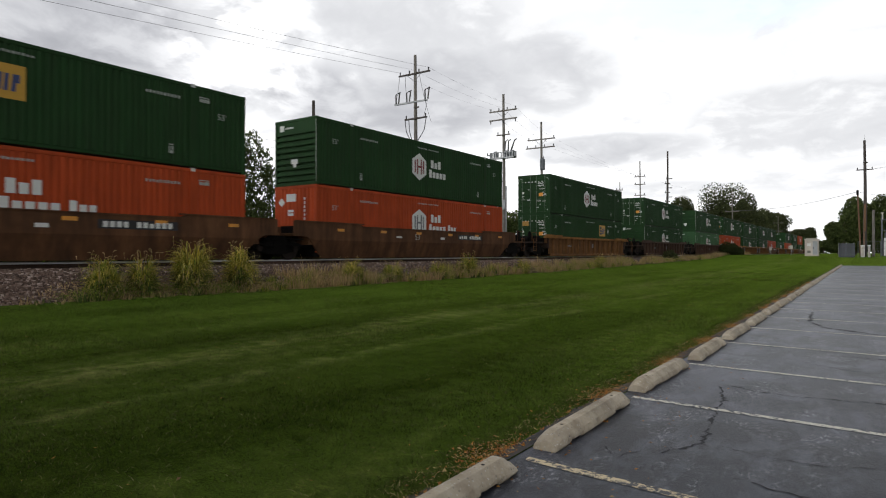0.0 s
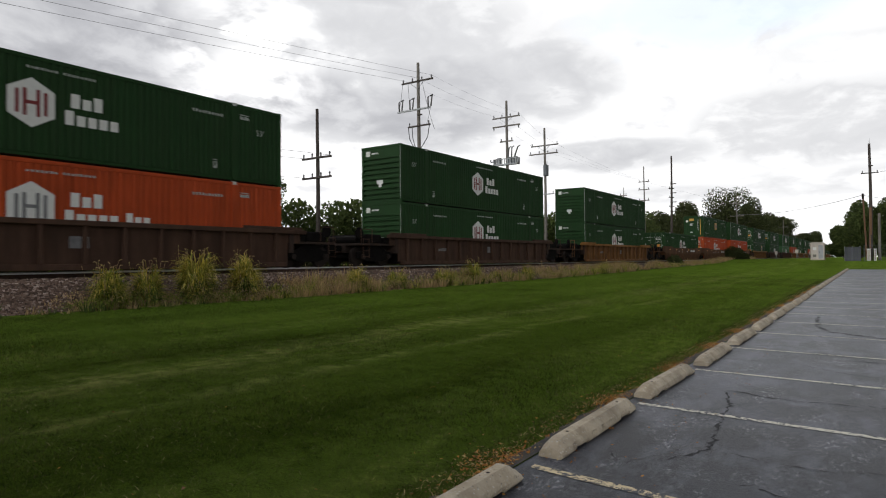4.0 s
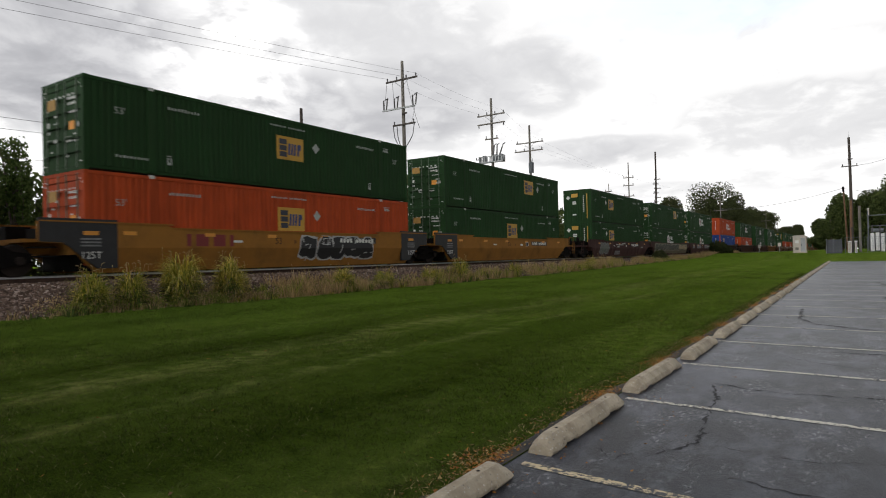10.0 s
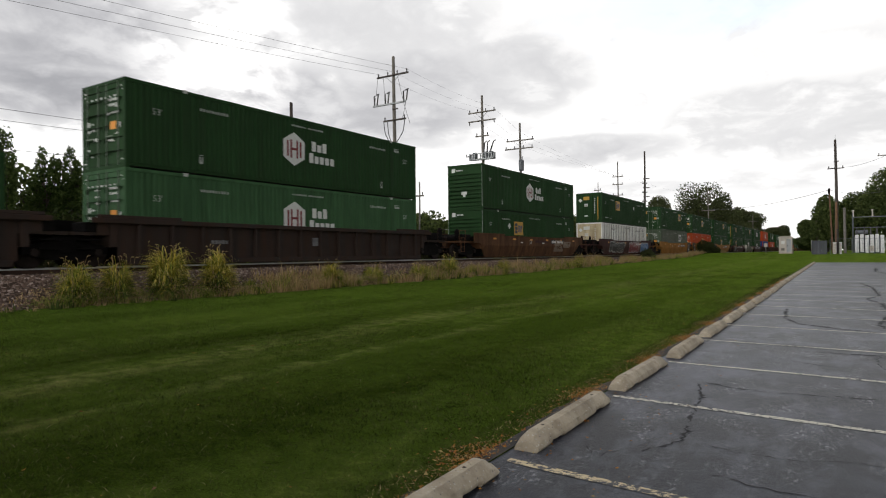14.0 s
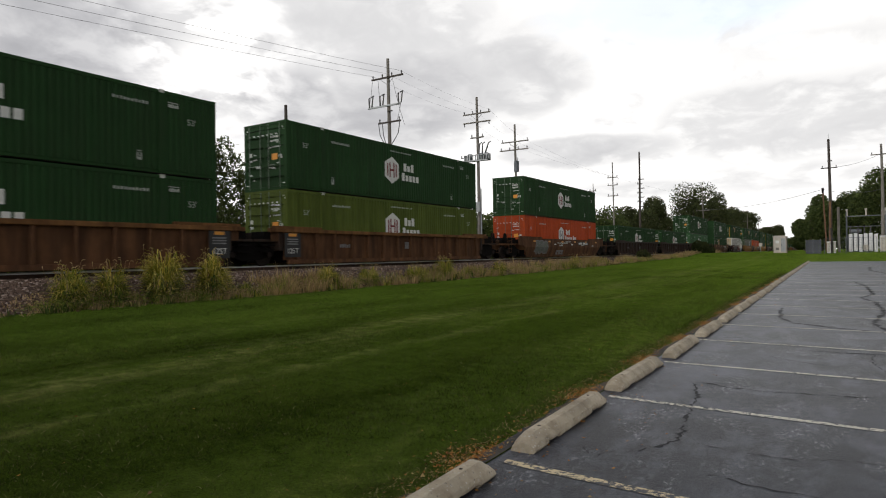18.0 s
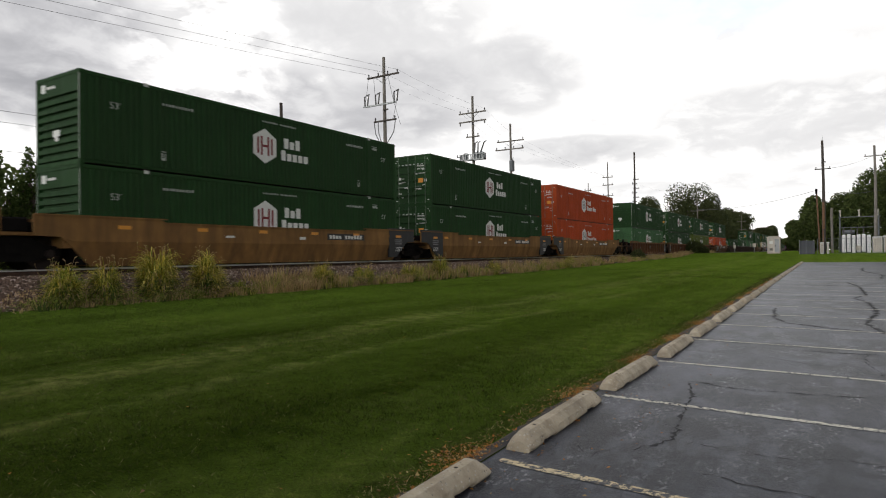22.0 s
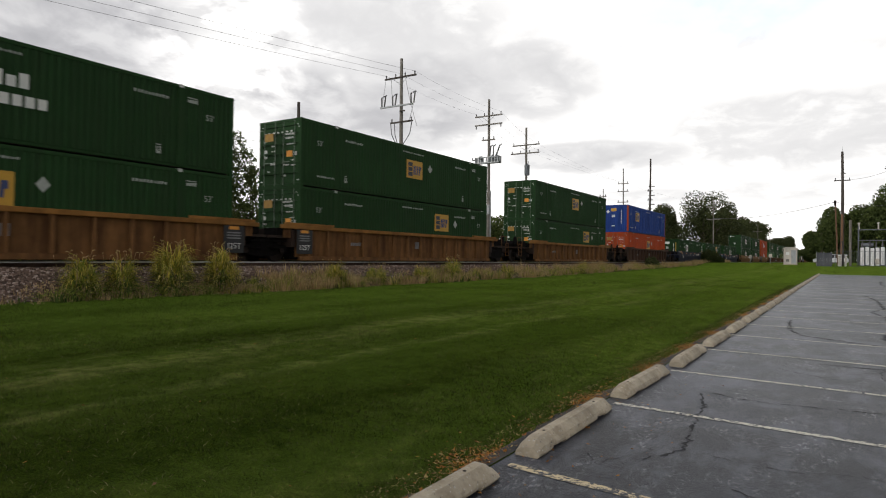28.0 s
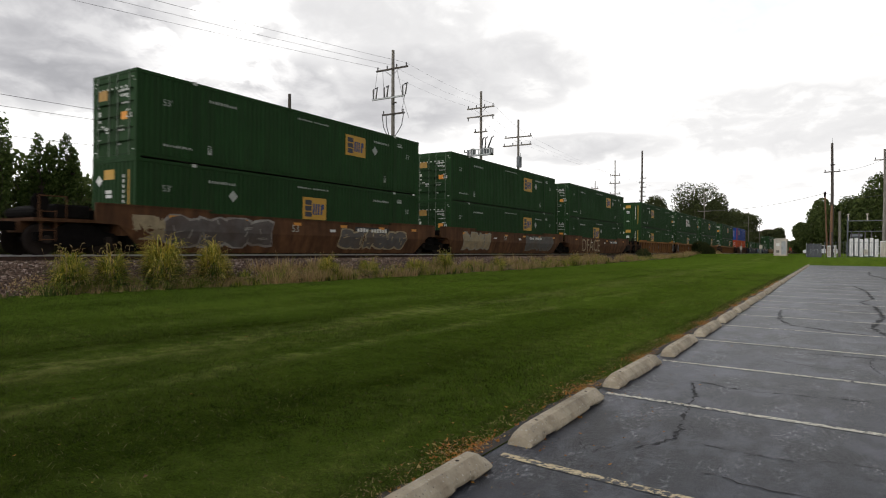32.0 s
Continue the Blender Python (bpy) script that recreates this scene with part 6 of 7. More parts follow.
def make_poles():
    gz = 0.9
    # plain two-arm pole
    p = make_pole(-32, 29.75, gz, 12.1, 0.17, DARK_TIMBER, "dark timber utility pole with two crossarms behind the track")
    crossarm(p, -32, 29.75, 8.72, 1.35, 1.45, DARK_TIMBER, 4, brace=False)
    crossarm(p, -32, 29.75, 7.36, 1.35, 1.45, DARK_TIMBER, 4, brace=False)
    # tall pole with switchgear and cable risers
    p = make_pole(-32, 41.25, gz, 18.25, 0.20, TIMBER, "tall weathered utility pole with crossarms and cable risers")
    crossarm(p, -32, 41.25, 16.65, 1.65, 1.6, DARK_TIMBER, 4)
    arm = crossarm(p, -32, 41.25, 14.3, 2.1, 1.3, GALV, 0, brace=False)
    for ox in (-1.9, -0.75, 1.15):
        for dx, top in ((0.0, 0.75), (0.42, 0.85)):
            part("fuse_cutout", rods(((-32 + ox + 0.6 * dx, 41.05, 14.36), (-32 + ox + dx, 41.0, 14.36 + top), 0.075, 0.065), ((-32 + ox + dx - 0.22 * (dx > 0), 41.0, 14.34 + top), (-32 + ox + dx + 0.10, 41.0, 14.42 + top), 0.05), sides=6), PORCELAIN, arm)
    crossarm(p, -32, 41.25, 12.9, 1.0, 1.3, DARK_TIMBER, 2, brace=False)
    part("upper_arm_stub", boxes((-32.0, -31.5, 41.0, 41.1, 13.75, 13.85)), DARK_TIMBER, p)
    for ox, side in ((-0.95, -1), (-0.55, -1), (1.25, 1)):
        ob = wire("cable_loop", [(-32 + ox, 41.05, 12.9), (-32 + ox * 0.85, 41.05, 11.9), (-32 + ox * 0.35, 41.05, 11.1), (-32 + 0.1 * side, 41.05, 10.6)], 0.04, 0.035)
        ob.parent = p
    for a, b in (((-33.9, 41.0, 14.4), (-33.5, 41.0, 16.5)), ((-32.7, 41.0, 14.4), (-32.9, 41.0, 16.5)), ((-30.4, 41.0, 15.3), (-31.0, 41.0, 12.9)), ((-31.4, 41.0, 16.4), (-30.2, 41.0, 12.4))):
        ob = wire("jumper_wire", [a, b], 0.25, 0.016)
        ob.parent = p
    part("riser_conduit", rods(((-31.80, 41.1, 1.0), (-31.80, 41.1, 11.0), 0.06), ((-32.05, 41.02, 1.0), (-32.05, 41.02, 11.0), 0.05), sides=8), TIMBER, p)
    leaf_ball("ivy", p, [((-31.55, 41.1, 7.4), (0.35, 0.35, 1.3)), ((-31.6, 41.1, 5.4), (0.4, 0.4, 1.6))], 420, 0.18, LEAF_DARK, 8)
    # pole with a transformer bank
    p = make_pole(-32, 56.46, gz, 18.2, 0.20, TIMBER, "weathered utility pole with three transformer cans")
    crossarm(p, -32, 56.46, 16.45, 1.6, 1.6, TIMBER, 4)
    crossarm(p, -32, 56.46, 15.55, 1.6, 1.6, TIMBER, 3, hang=True, brace=False)
    crossarm(p, -32, 56.46, 13.95, 0.75, 0.8, TIMBER, 2, brace=False)
    deck = part("platform", boxes((-33.35, -30.45, 55.9, 56.35, 11.45, 11.58), (-33.35, -30.45, 55.9, 55.98, 12.05, 12.13), (-33.35, -33.27, 55.9, 56.35, 11.45, 12.13), (-30.53, -30.45, 55.9, 56.35, 11.45, 12.13)), GALV, p, "galvanised steel platform")
    post = part("platform_post", boxes((-0.05, 0.05, 55.9, 55.98, 11.58, 12.05)), GALV, deck)
    post.matrix_basis = pose(-33.0, 0, 0)
    for k in range(1, 8):
        again(post, pose(-33.0 + 0.33 * k, 0, 0))
    for ox in (-0.75, 0.55, 1.15):
        part("regulator_box", boxes((-32 + ox - 0.2, -32 + ox + 0.2, 56.0, 56.3, 11.6, 12.25), bevel=0.03), FENCE_GREY, deck, "grey regulator box")
    for ox, lean in ((0.30, 0.15), (0.72, 0.05), (1.05, 0.42)):
        part("arrester", rods(((-32 + ox, 56.1, 12.2), (-32 + ox + lean, 56.1, 13.25), 0.085, 0.06), ((-32 + ox + lean * 0.9, 56.1, 13.2), (-32 + ox + lean + 0.25, 56.1, 13.35), 0.05), sides=6), PORCELAIN, p)
    part("outrigger", rods(((-33.75, 56.1, 11.9), (-33.35, 56.1, 11.9), 0.05), ((-33.75, 56.1, 11.9), (-33.75, 56.1, 12.15), 0.06), sides=6), PORCELAIN, p)
    part("meter_box", boxes((-32.45, -31.6, 56.0, 56.3, 6.2, 7.2), bevel=0.03), GALV, p)
    part("conduit", rods(((-31.6, 56.25, 1.0), (-31.6, 56.25, 8.6), 0.07), sides=8), GALV, p)
    # third of the row
    p = make_pole(-32, 65.5, gz, 16.9, 0.19, TIMBER, "weathered utility pole with a grey transformer can")
    crossarm(p, -32, 65.5, 14.85, 1.7, 1.75, TIMBER, 2)
    crossarm(p, -32, 65.5, 13.9, 1.9, 1.7, TIMBER, 4, brace=False)
    transformer(p, -31.75, 65.2, 11.3, 1.2, 0.30)
    crossarm(p, -32, 65.5, 9.2, 1.2, 1.2, GALV, 2, brace=False)
    # slim masts farther down
    p = make_pole(-32, 103.25, gz, 16.95, 0.14, TIMBER, "slim grey utility pole with short arms")
    for z in (14.4, 13.1, 11.3):
        crossarm(p, -32, 103.25, z, 0.9, 0.9, TIMBER, 2, brace=False)
    p = make_pole(-28, 104.8, gz, 18.5, 0.22, DARK_TIMBER, "dark tall mast with clustered brackets")
    for k in range(7):
        crossarm(p, -28, 104.8, 13.9 - 0.75 * k, 0.20 + 0.2 * (k % 2), 0.45 + 0.35 * ((k + 1) % 2), DARK_TIMBER, 1, brace=False)
    for x, y, z in ((-34, 47.7, 8.5), (-34, 98.9, 13.2)):
        p = make_pole(x, y, gz, z, 0.10, TIMBER, "thin grey pole behind the track")
        crossarm(p, x, y, z - 1.3, 0.6, 0.6, TIMBER, 2, brace=False)
    for x, y, z in ((-25, 146.0, 15.7), (-25, 230.0, 13.9), (-25, 267.2, 12.4)):
        p = make_pole(x, y, gz, z, 0.14, TIMBER, "far grey utility pole in front of trees")
        crossarm(p, x, y, z - 2.3, 1.4, 1.4, TIMBER, 3, brace=False)
        crossarm(p, x, y, z - 5.0, 1.4, 1.4, TIMBER, 3, brace=False)
    # wires
    for x in (-33.5, -32.0, -30.55):
        hung_wire([(x, 41.1, 16.95), (x, -16, 11.2), (x, -80, 11.2)], 0.35)
        hung_wire([(x, 41.1, 16.95), (x, 56.3, 16.75), (x - 0.1, 65.4, 14.95), (-32, 103.2, 14.5), (-25, 146.0, 13.5)], 0.25, 0.005)
    for x, z in ((-33.3, 8.8), (-30.7, 8.8), (-33.2, 7.45)):
        hung_wire([(x, 29.6, z), (x, -20, z - 0.6)], 0.55, 0.010)


# ---- foliage ----
def leaves(blobs, count, size, seed, gaps=0.35):
    """Leaf quads scattered through overlapping blobs, thinned by noise into clumps with gaps."""
    rng = np.random.default_rng(seed)
    vol = np.array([r[0] * r[1] * r[2] for _, r in blobs]) ** 0.67
    pick = rng.choice(len(blobs), count * 2, p=vol / vol.sum())
    c = np.array([b[0] for b in blobs])[pick]
    r = np.array([b[1] for b in blobs])[pick]
    d = rng.normal(size=(count * 2, 3))
    d /= np.linalg.norm(d, axis=1, keepdims=True)
    p = c + d * r * (0.45 + 0.62 * rng.random((count * 2, 1)) ** 0.6)
    k = 1.0 / np.mean(r)
    keep = [noise.noise(Vector(q) * k * 2.2) > gaps * 2 - 0.95 for q in p]
    p = p[np.array(keep)][:count]
    n = len(p)
    u = rng.normal(size=(n, 3))
    u /= np.linalg.norm(u, axis=1, keepdims=True)
    v = np.cross(u, rng.normal(size=(n, 3)))
    v /= np.linalg.norm(v, axis=1, keepdims=True)
    s = size * (0.6 + 0.8 * rng.random((n, 1)))
    quad = np.stack([p - u * s, p - v * s * 0.55 + u * s * 0.1, p + u * s, p + v * s * 0.55 + u * s * 0.1], 1)
    return quad.reshape(-1, 3), [(4 * i, 4 * i + 1, 4 * i + 2, 4 * i + 3) for i in range(n)]


def leaf_ball(name, parent, blobs, count, size, material, seed, gaps=0.35):
    v, f = leaves(blobs, count, size, seed, gaps)
    ob = mesh_of(name, v, f, material)
    ob.parent = parent
    return ob


def make_tree(label, x, y, z0, blobs, count, size, material, seed, trunk=0.25, gaps=0.35, name="tree", group="trees along the railway"):
    """A tapered trunk with limbs into each blob of the crown, and a crown of many leaves. Blobs are given from the tree's foot."""
    t = thing(name, label, "tree" if name == "tree" else "bush", group)
    bl = [((x + a, y + b, z0 + c), r) for (a, b, c), r in blobs]
    top = max(b[0][2] for b in bl)
    rnd = random.Random(seed)
    bm = bmesh.new()
    pts = [Vector((x, y, z0 - 0.3))]
    for k in range(1, 6):
        pts.append(Vector((x + rnd.uniform(-0.2, 0.2) * trunk * 3, y + rnd.uniform(-0.2, 0.2) * trunk * 3, z0 + (top - z0) * k / 5)))
    for k in range(5):
        rod(bm, pts[k], pts[k + 1], trunk * (1 - 0.17 * k), trunk * (1 - 0.17 * (k + 1)), 8)
    for c, r in bl:
        c = Vector(c)
        j = min(4, max(1, int(5 * (c.z - z0 - r[2]) / (top - z0 + 0.01))))
        a = pts[j]
        m = a.lerp(c, 0.55) + Vector((rnd.uniform(-0.3, 0.3), rnd.uniform(-0.3, 0.3), 0.3)) * r[2] * 0.4
        rod(bm, a, m, trunk * 0.42, trunk * 0.25, 6)
        rod(bm, m, c, trunk * 0.25, trunk * 0.10, 6)
        for _ in range(4):
            e = c + Vector((rnd.uniform(-1, 1) * r[0], rnd.uniform(-1, 1) * r[1], rnd.uniform(-0.4, 1) * r[2])) * 0.85
            rod(bm, c.lerp(m, 0.3), e, trunk * 0.11, trunk * 0.03, 5)
    part("trunk", bm, BARK, t)
    leaf_ball("crown", t, bl, count, size, material, seed, gaps)
    return t


def blobs_for(rnd, n, rx, ry, z0, z1, s=0.45):
    out = []
    for k in range(n):
        u = (k + 0.5) / n
        z = z0 + (z1 - z0) * (0.25 + 0.6 * u)
        w = 0.85 - 0.38 * u
        out.append(((rnd.uniform(-1, 1) * rx * w, rnd.uniform(-1, 1) * ry * w, z), (rx * s * rnd.uniform(0.8, 1.2), ry * s * rnd.uniform(0.8, 1.2), (z1 - z0) * 0.22 * rnd.uniform(0.8, 1.25))))
    return out


def make_trees():
    rnd = random.Random(9)
    # poplar behind the track
    make_tree("green poplar tree with an open, ragged crown", -40, 29.6, 0.9,
              [((0, -3.0, 7.7), (0.8, 0.7, 1.3)), ((0, -2.2, 9.3), (0.7, 0.65, 1.5)), ((0, -1.4, 7.8), (0.9, 0.8, 1.4)), ((0.2, -0.6, 9.7), (0.8, 0.7, 1.6)), ((0, 0.3, 8.3), (0.9, 0.8, 1.3)),
               ((-0.2, 1.5, 8.8), (0.9, 0.8, 1.5)), ((0, 2.4, 7.8), (0.9, 0.75, 1.3)), ((0, 3.3, 6.6), (0.8, 0.75, 1.2)), ((0, -1.8, 6.0), (1.2, 1.2, 1.2)), ((0, 0.2, 6.4), (1.2, 1.2, 1.4)), ((0, 2.2, 5.8), (1.2, 1.2, 1.2)),
               ((0, -3.1, 5.2), (1.1, 1.1, 1.1)), ((0, 0.0, 4.2), (1.6, 2.2, 1.3)), ((0, 3.5, 4.4), (1.1, 1.1, 1.1))],
              12000, 0.108, LEAF_DARK, 3, 0.22, 0.45)
    # thicket at the near end
    for y, top, w in ((6.5, 9.3, 3.2), (12.0, 8.9, 2.2), (15.6, 9.3, 1.35), (18.2, 8.4, 1.1), (19.9, 8.5, 1.1), (22.0, 6.6, 1.3)):
        make_tree("leafy green tree behind the railway", -40 + rnd.uniform(-1, 1), y, 0.9, blobs_for(rnd, 13, w, w, 0.6, top - 1.4, 0.34), 8500, 0.092, LEAF_MID if y > 15 else LEAF_DARK, int(y * 7), 0.2, 0.42)
    y = 2.0
    k = 0
    while y < 150:
        far = y > 60
        top = 4.6 + 0.6 * math.sin(y) + max(0, (y - 45)) * 0.062 + rnd.uniform(-0.7, 0.7) + 1.5 * math.exp(-((y - 45) / 7) ** 2) + 1.3 * math.exp(-((y - 25) / 5) ** 2) if y > 24 else 6.0 + rnd.uniform(-0.6, 0.8)
        w = 2.4 + y * 0.018
        make_tree("dense green hedge tree behind the railway", -44 + rnd.uniform(-1.5, 1.5), y, 0.9, blobs_for(rnd, 7, w, w, 0.2, max(4.0, top), 0.6), 2400, 0.19 + 0.001 * y, LEAF_DARK, 100 + k, 0.18, 0.30)
        y += w * 1.75
        k += 1
    # tall trees down the line
    for x, y, top, r, n in ((-47, 172, 14.5, 6, 9), (-44.1, 190, 18.2, 5.5, 9), (-36.4, 200, 22.0, 7.8, 15), (-36.0, 212, 17.0, 5.5, 9), (-31.8, 210, 18.9, 4.0, 9), (-29.5, 226, 14.0, 4.5, 8), (-25.4, 230, 15.4, 5.9, 11),
                            (-23.5, 262, 14.0, 5.5, 9), (-20.2, 300, 11.3, 6.0, 9), (-26.0, 330, 12.5, 7.0, 9), (-31.7, 300, 20.4, 8.5, 14), (-30.5, 500, 19.4, 6.6, 10), (-17.5, 420, 7.8, 6.0, 8), (-24.0, 420, 10.0, 8.0, 8)):
        x = x if y > 320 else min(x, -27.0 - 0.02 * (y - 200))
        make_tree("tall dark green tree beside the railway", x - (4 if y > 220 else 0), y, 0.9, blobs_for(rnd, n, r, r, 2.0, top - 1.2, 0.5), 12000 if y < 290 else 14000, 0.27 if y < 290 else 0.42, LEAF_FAR, int(y), 0.45, 0.10)
    # trees behind the substation
    for x, y, top, r, n in ((-4.2, 126, 8.9, 2.6, 8), (-1.6, 129, 11.4, 3.4, 10), (2.2, 130, 12.0, 3.4, 10), (6.4, 127, 15.8, 4.0, 13), (11.5, 129, 18.2, 5.2, 13), (18.5, 128, 17.5, 6.0, 12), (27, 131, 16, 6, 10), (-3.0, 150, 8.0, 4.0, 8), (-7.5, 200, 6.5, 4.0, 8)):
        make_tree("dark green tree behind the substation fence", x, y, 1.2, blobs_for(rnd, n, r, r, 0.3, top - 1.6, 0.52), 15000, 0.21, LEAF_DARK, int(x * 3 + 300), 0.35, 0.12, group="trees behind the substation")
    # scrub added along the bank's far foot, darkened for the shade under the cars
    rs = random.Random(15)
    low = [((-36.5 + rs.uniform(-1, 1), -20 + 2.3 * k, 1.9), (1.6, 2.1, 1.5 + 0.9 * rs.random())) for k in range(34)]
    v, f = leaves(low, 26000, 0.15, 93, 0.06)
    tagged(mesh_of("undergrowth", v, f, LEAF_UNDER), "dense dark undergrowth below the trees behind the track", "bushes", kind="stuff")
    v, f = leaves([((-27.6 + rs.uniform(-0.5, 0.5), -22 + 2.1 * k, 1.15), (1.3, 1.7, 0.65 + 0.4 * rs.random())) for k in range(78)], 20000, 0.17, 91, 0.05)
    tagged(mesh_of("scrub", v, f, LEAF_SHADED_SCRUB), "low brown-green scrub beyond the track, colour darkened for shade", "scrub", kind="stuff")
    # far woods that close the horizon
    v, f = [], []
    for side in (-1, 1):
        vv, ff = leaves([((side * (70 + 60 * rnd.random()) + (-20 if side < 0 else 40), 330 + 22 * k, 6), (16, 14, 8 + 4 * rnd.random())) for k in range(24)], 12000, 1.6, 40 + side, 0.15)
        f += [tuple(i + len(v) for i in q) for q in ff]
        v += list(map(tuple, vv))
    vv, ff = leaves([((-220 + 20 * k, 900 + 30 * rnd.random(), 8), (16, 10, 10)) for k in range(26)], 7000, 2.4, 77, 0.1)
    f += [tuple(i + len(v) for i in q) for q in ff]
    v += list(map(tuple, vv))
    tagged(mesh_of("far_woods", v, f, LEAF_FAR), "far dark green woods along the horizon", "woods", kind="stuff")


# ---- grass and weeds ----
def blades(px, py, pz, h, width, lean, rng):
    """Narrow bent blades, two segments each."""
    n = len(px)
    a = rng.random(n) * 2 * np.pi
    dx, dy = np.cos(a), np.sin(a)
    b = rng.random(n) * 2 * np.pi
    lx, ly = np.cos(b) * lean * h, np.sin(b) * lean * h
    base = np.stack([px, py, pz], 1)
    side = np.stack([dx * width, dy * width, 0 * px], 1)
    mid = base + np.stack([lx * 0.35, ly * 0.35, h * 0.62], 1)
    tip = base + np.stack([lx, ly, h], 1)
    v = np.stack([base - side, base + side, mid + side * 0.7, mid - side * 0.7, tip], 1).reshape(-1, 3)
    f = []
    for i in range(0, 5 * n, 5):
        f.append((i, i + 1, i + 2, i + 3))
        f.append((i + 3, i + 2, i + 4))
    return v, f


def make_grass():
    rng = np.random.default_rng(12)
    n = 270000
    y = 0.8 + 48 * rng.random(n) ** 2.4
    x = -3.55 - 13.6 * rng.random(n) ** 1.3
    z = np.array([ground_z(a, b) for a, b in zip(x, y)]) - 0.01
    v, f = blades(x, y, z, 0.018 + 0.030 * rng.random(n), 0.0022 + 0.0028 * rng.random(n), 0.8, rng)
    tagged(mesh_of("lawn_grass", v, f, BLADE_LAWN), "short mown green grass blades", "grass", kind="stuff")
    # ragged fringe along the asphalt edge
    n = 9000
    y = 0.8 + 45 * rng.random(n) ** 1.3
    x = -3.58 - 0.30 * rng.random(n)
    z = np.array([ground_z(a, b) for a, b in zip(x, y)]) - 0.01
    v, f = blades(x, y, z, 0.02 + 0.04 * rng.random(n), 0.003 + 0.003 * rng.random(n), 1.2, rng)
    tagged(mesh_of("edge_grass", v, f, BLADE_LAWN), "longer ragged grass along the asphalt edge", "grass", kind="stuff")
    n = 5000
    y = 0.8 + 40 * rng.random(n) ** 1.3
    x = -3.48 - 0.34 * rng.random(n) ** 1.4
    z = np.array([ground_z(a, b) for a, b in zip(x, y)])
    v, f = blades(x, y, z, 0.012 + 0.02 * rng.random(n), 0.002 + 0.002 * rng.random(n), 2.6, rng)
    tagged(mesh_of("straw", v, f, BLADE_DRY), "dry straw-coloured clippings along the asphalt edge", "grass", kind="stuff")
    # pale clippings and dead blades lying in the lawn
    n = 5200
    y = 1.0 + 22 * rng.random(n) ** 1.8
    x = -3.7 - 9 * rng.random(n)
    z = np.array([ground_z(a, b) for a, b in zip(x, y)]) + 0.012
    v, f = blades(x, y, z, 0.012 + 0.02 * rng.random(n), 0.002 + 0.0015 * rng.random(n), 2.2, rng)
    tagged(mesh_of("clippings", v, f, CLIPPING), "pale dead grass blades lying in the lawn", "grass", kind="stuff")


def leaf_scatter(name, label, x, y, z, size, rng):
    n = len(x)
    a = rng.random(n) * 6.28
    c, s = np.cos(a) * size, np.sin(a) * size
    t = rng.normal(size=(n, 2)) * size[:, None] * 0.5
    p = np.stack([x, y, z + 0.006], 1)
    q = np.stack([p + np.stack([c, s, t[:, 0]], 1), p + np.stack([-s * 0.5, c * 0.5, t[:, 1]], 1), p - np.stack([c, s, 0 * c], 1), p + np.stack([s * 0.5, -c * 0.5, 0 * c], 1)], 1)
    tagged(mesh_of(name, q.reshape(-1, 3), [(4 * i, 4 * i + 1, 4 * i + 2, 4 * i + 3) for i in range(n)], LITTER), label, "leaves", kind="stuff")


def make_litter():
    rng = np.random.default_rng(31)
    n = 15000
    k = rng.integers(0, 14, n)
    y = 1.87 + 2.755 * k + rng.normal(size=n) * np.where(rng.random(n) < 0.72, 0.24, 0.9)
    x = -3.47 - np.abs(rng.normal(size=n)) * np.interp(y, [4, 9, 40], [0.17, 0.13, 0.05]) + 0.05 * rng.random(n)
    z = np.array([max(ground_z(a, b), lot_z(b) if a > KERB_X else -9) for a, b in zip(x, y)])
    leaf_scatter("leaf_litter", "orange and brown leaf litter along the kerb", x, y, z + 0.012 * rng.random(n), 0.006 + 0.017 * rng.random(n), rng)
    n = 330
    y = 1.5 + 40 * rng.random(n) ** 1.4
    x = -3.7 - 10 * rng.random(n) ** 2
    z = np.array([ground_z(a, b) for a, b in zip(x, y)]) + 0.02
    leaf_scatter("scattered_leaves", "yellow fallen leaves scattered on the lawn", x, y, z, 0.008 + 0.014 * rng.random(n), rng)
    n = 260
    y = 4 + 22 * rng.random(n) ** 1.5
    x = -3.3 + 1.0 * rng.random(n) ** 2
    leaf_scatter("lot_leaves", "small fallen leaves and grit on the asphalt", x, y, np.array([lot_z(b) for b in y]), 0.006 + 0.014 * rng.random(n), rng)


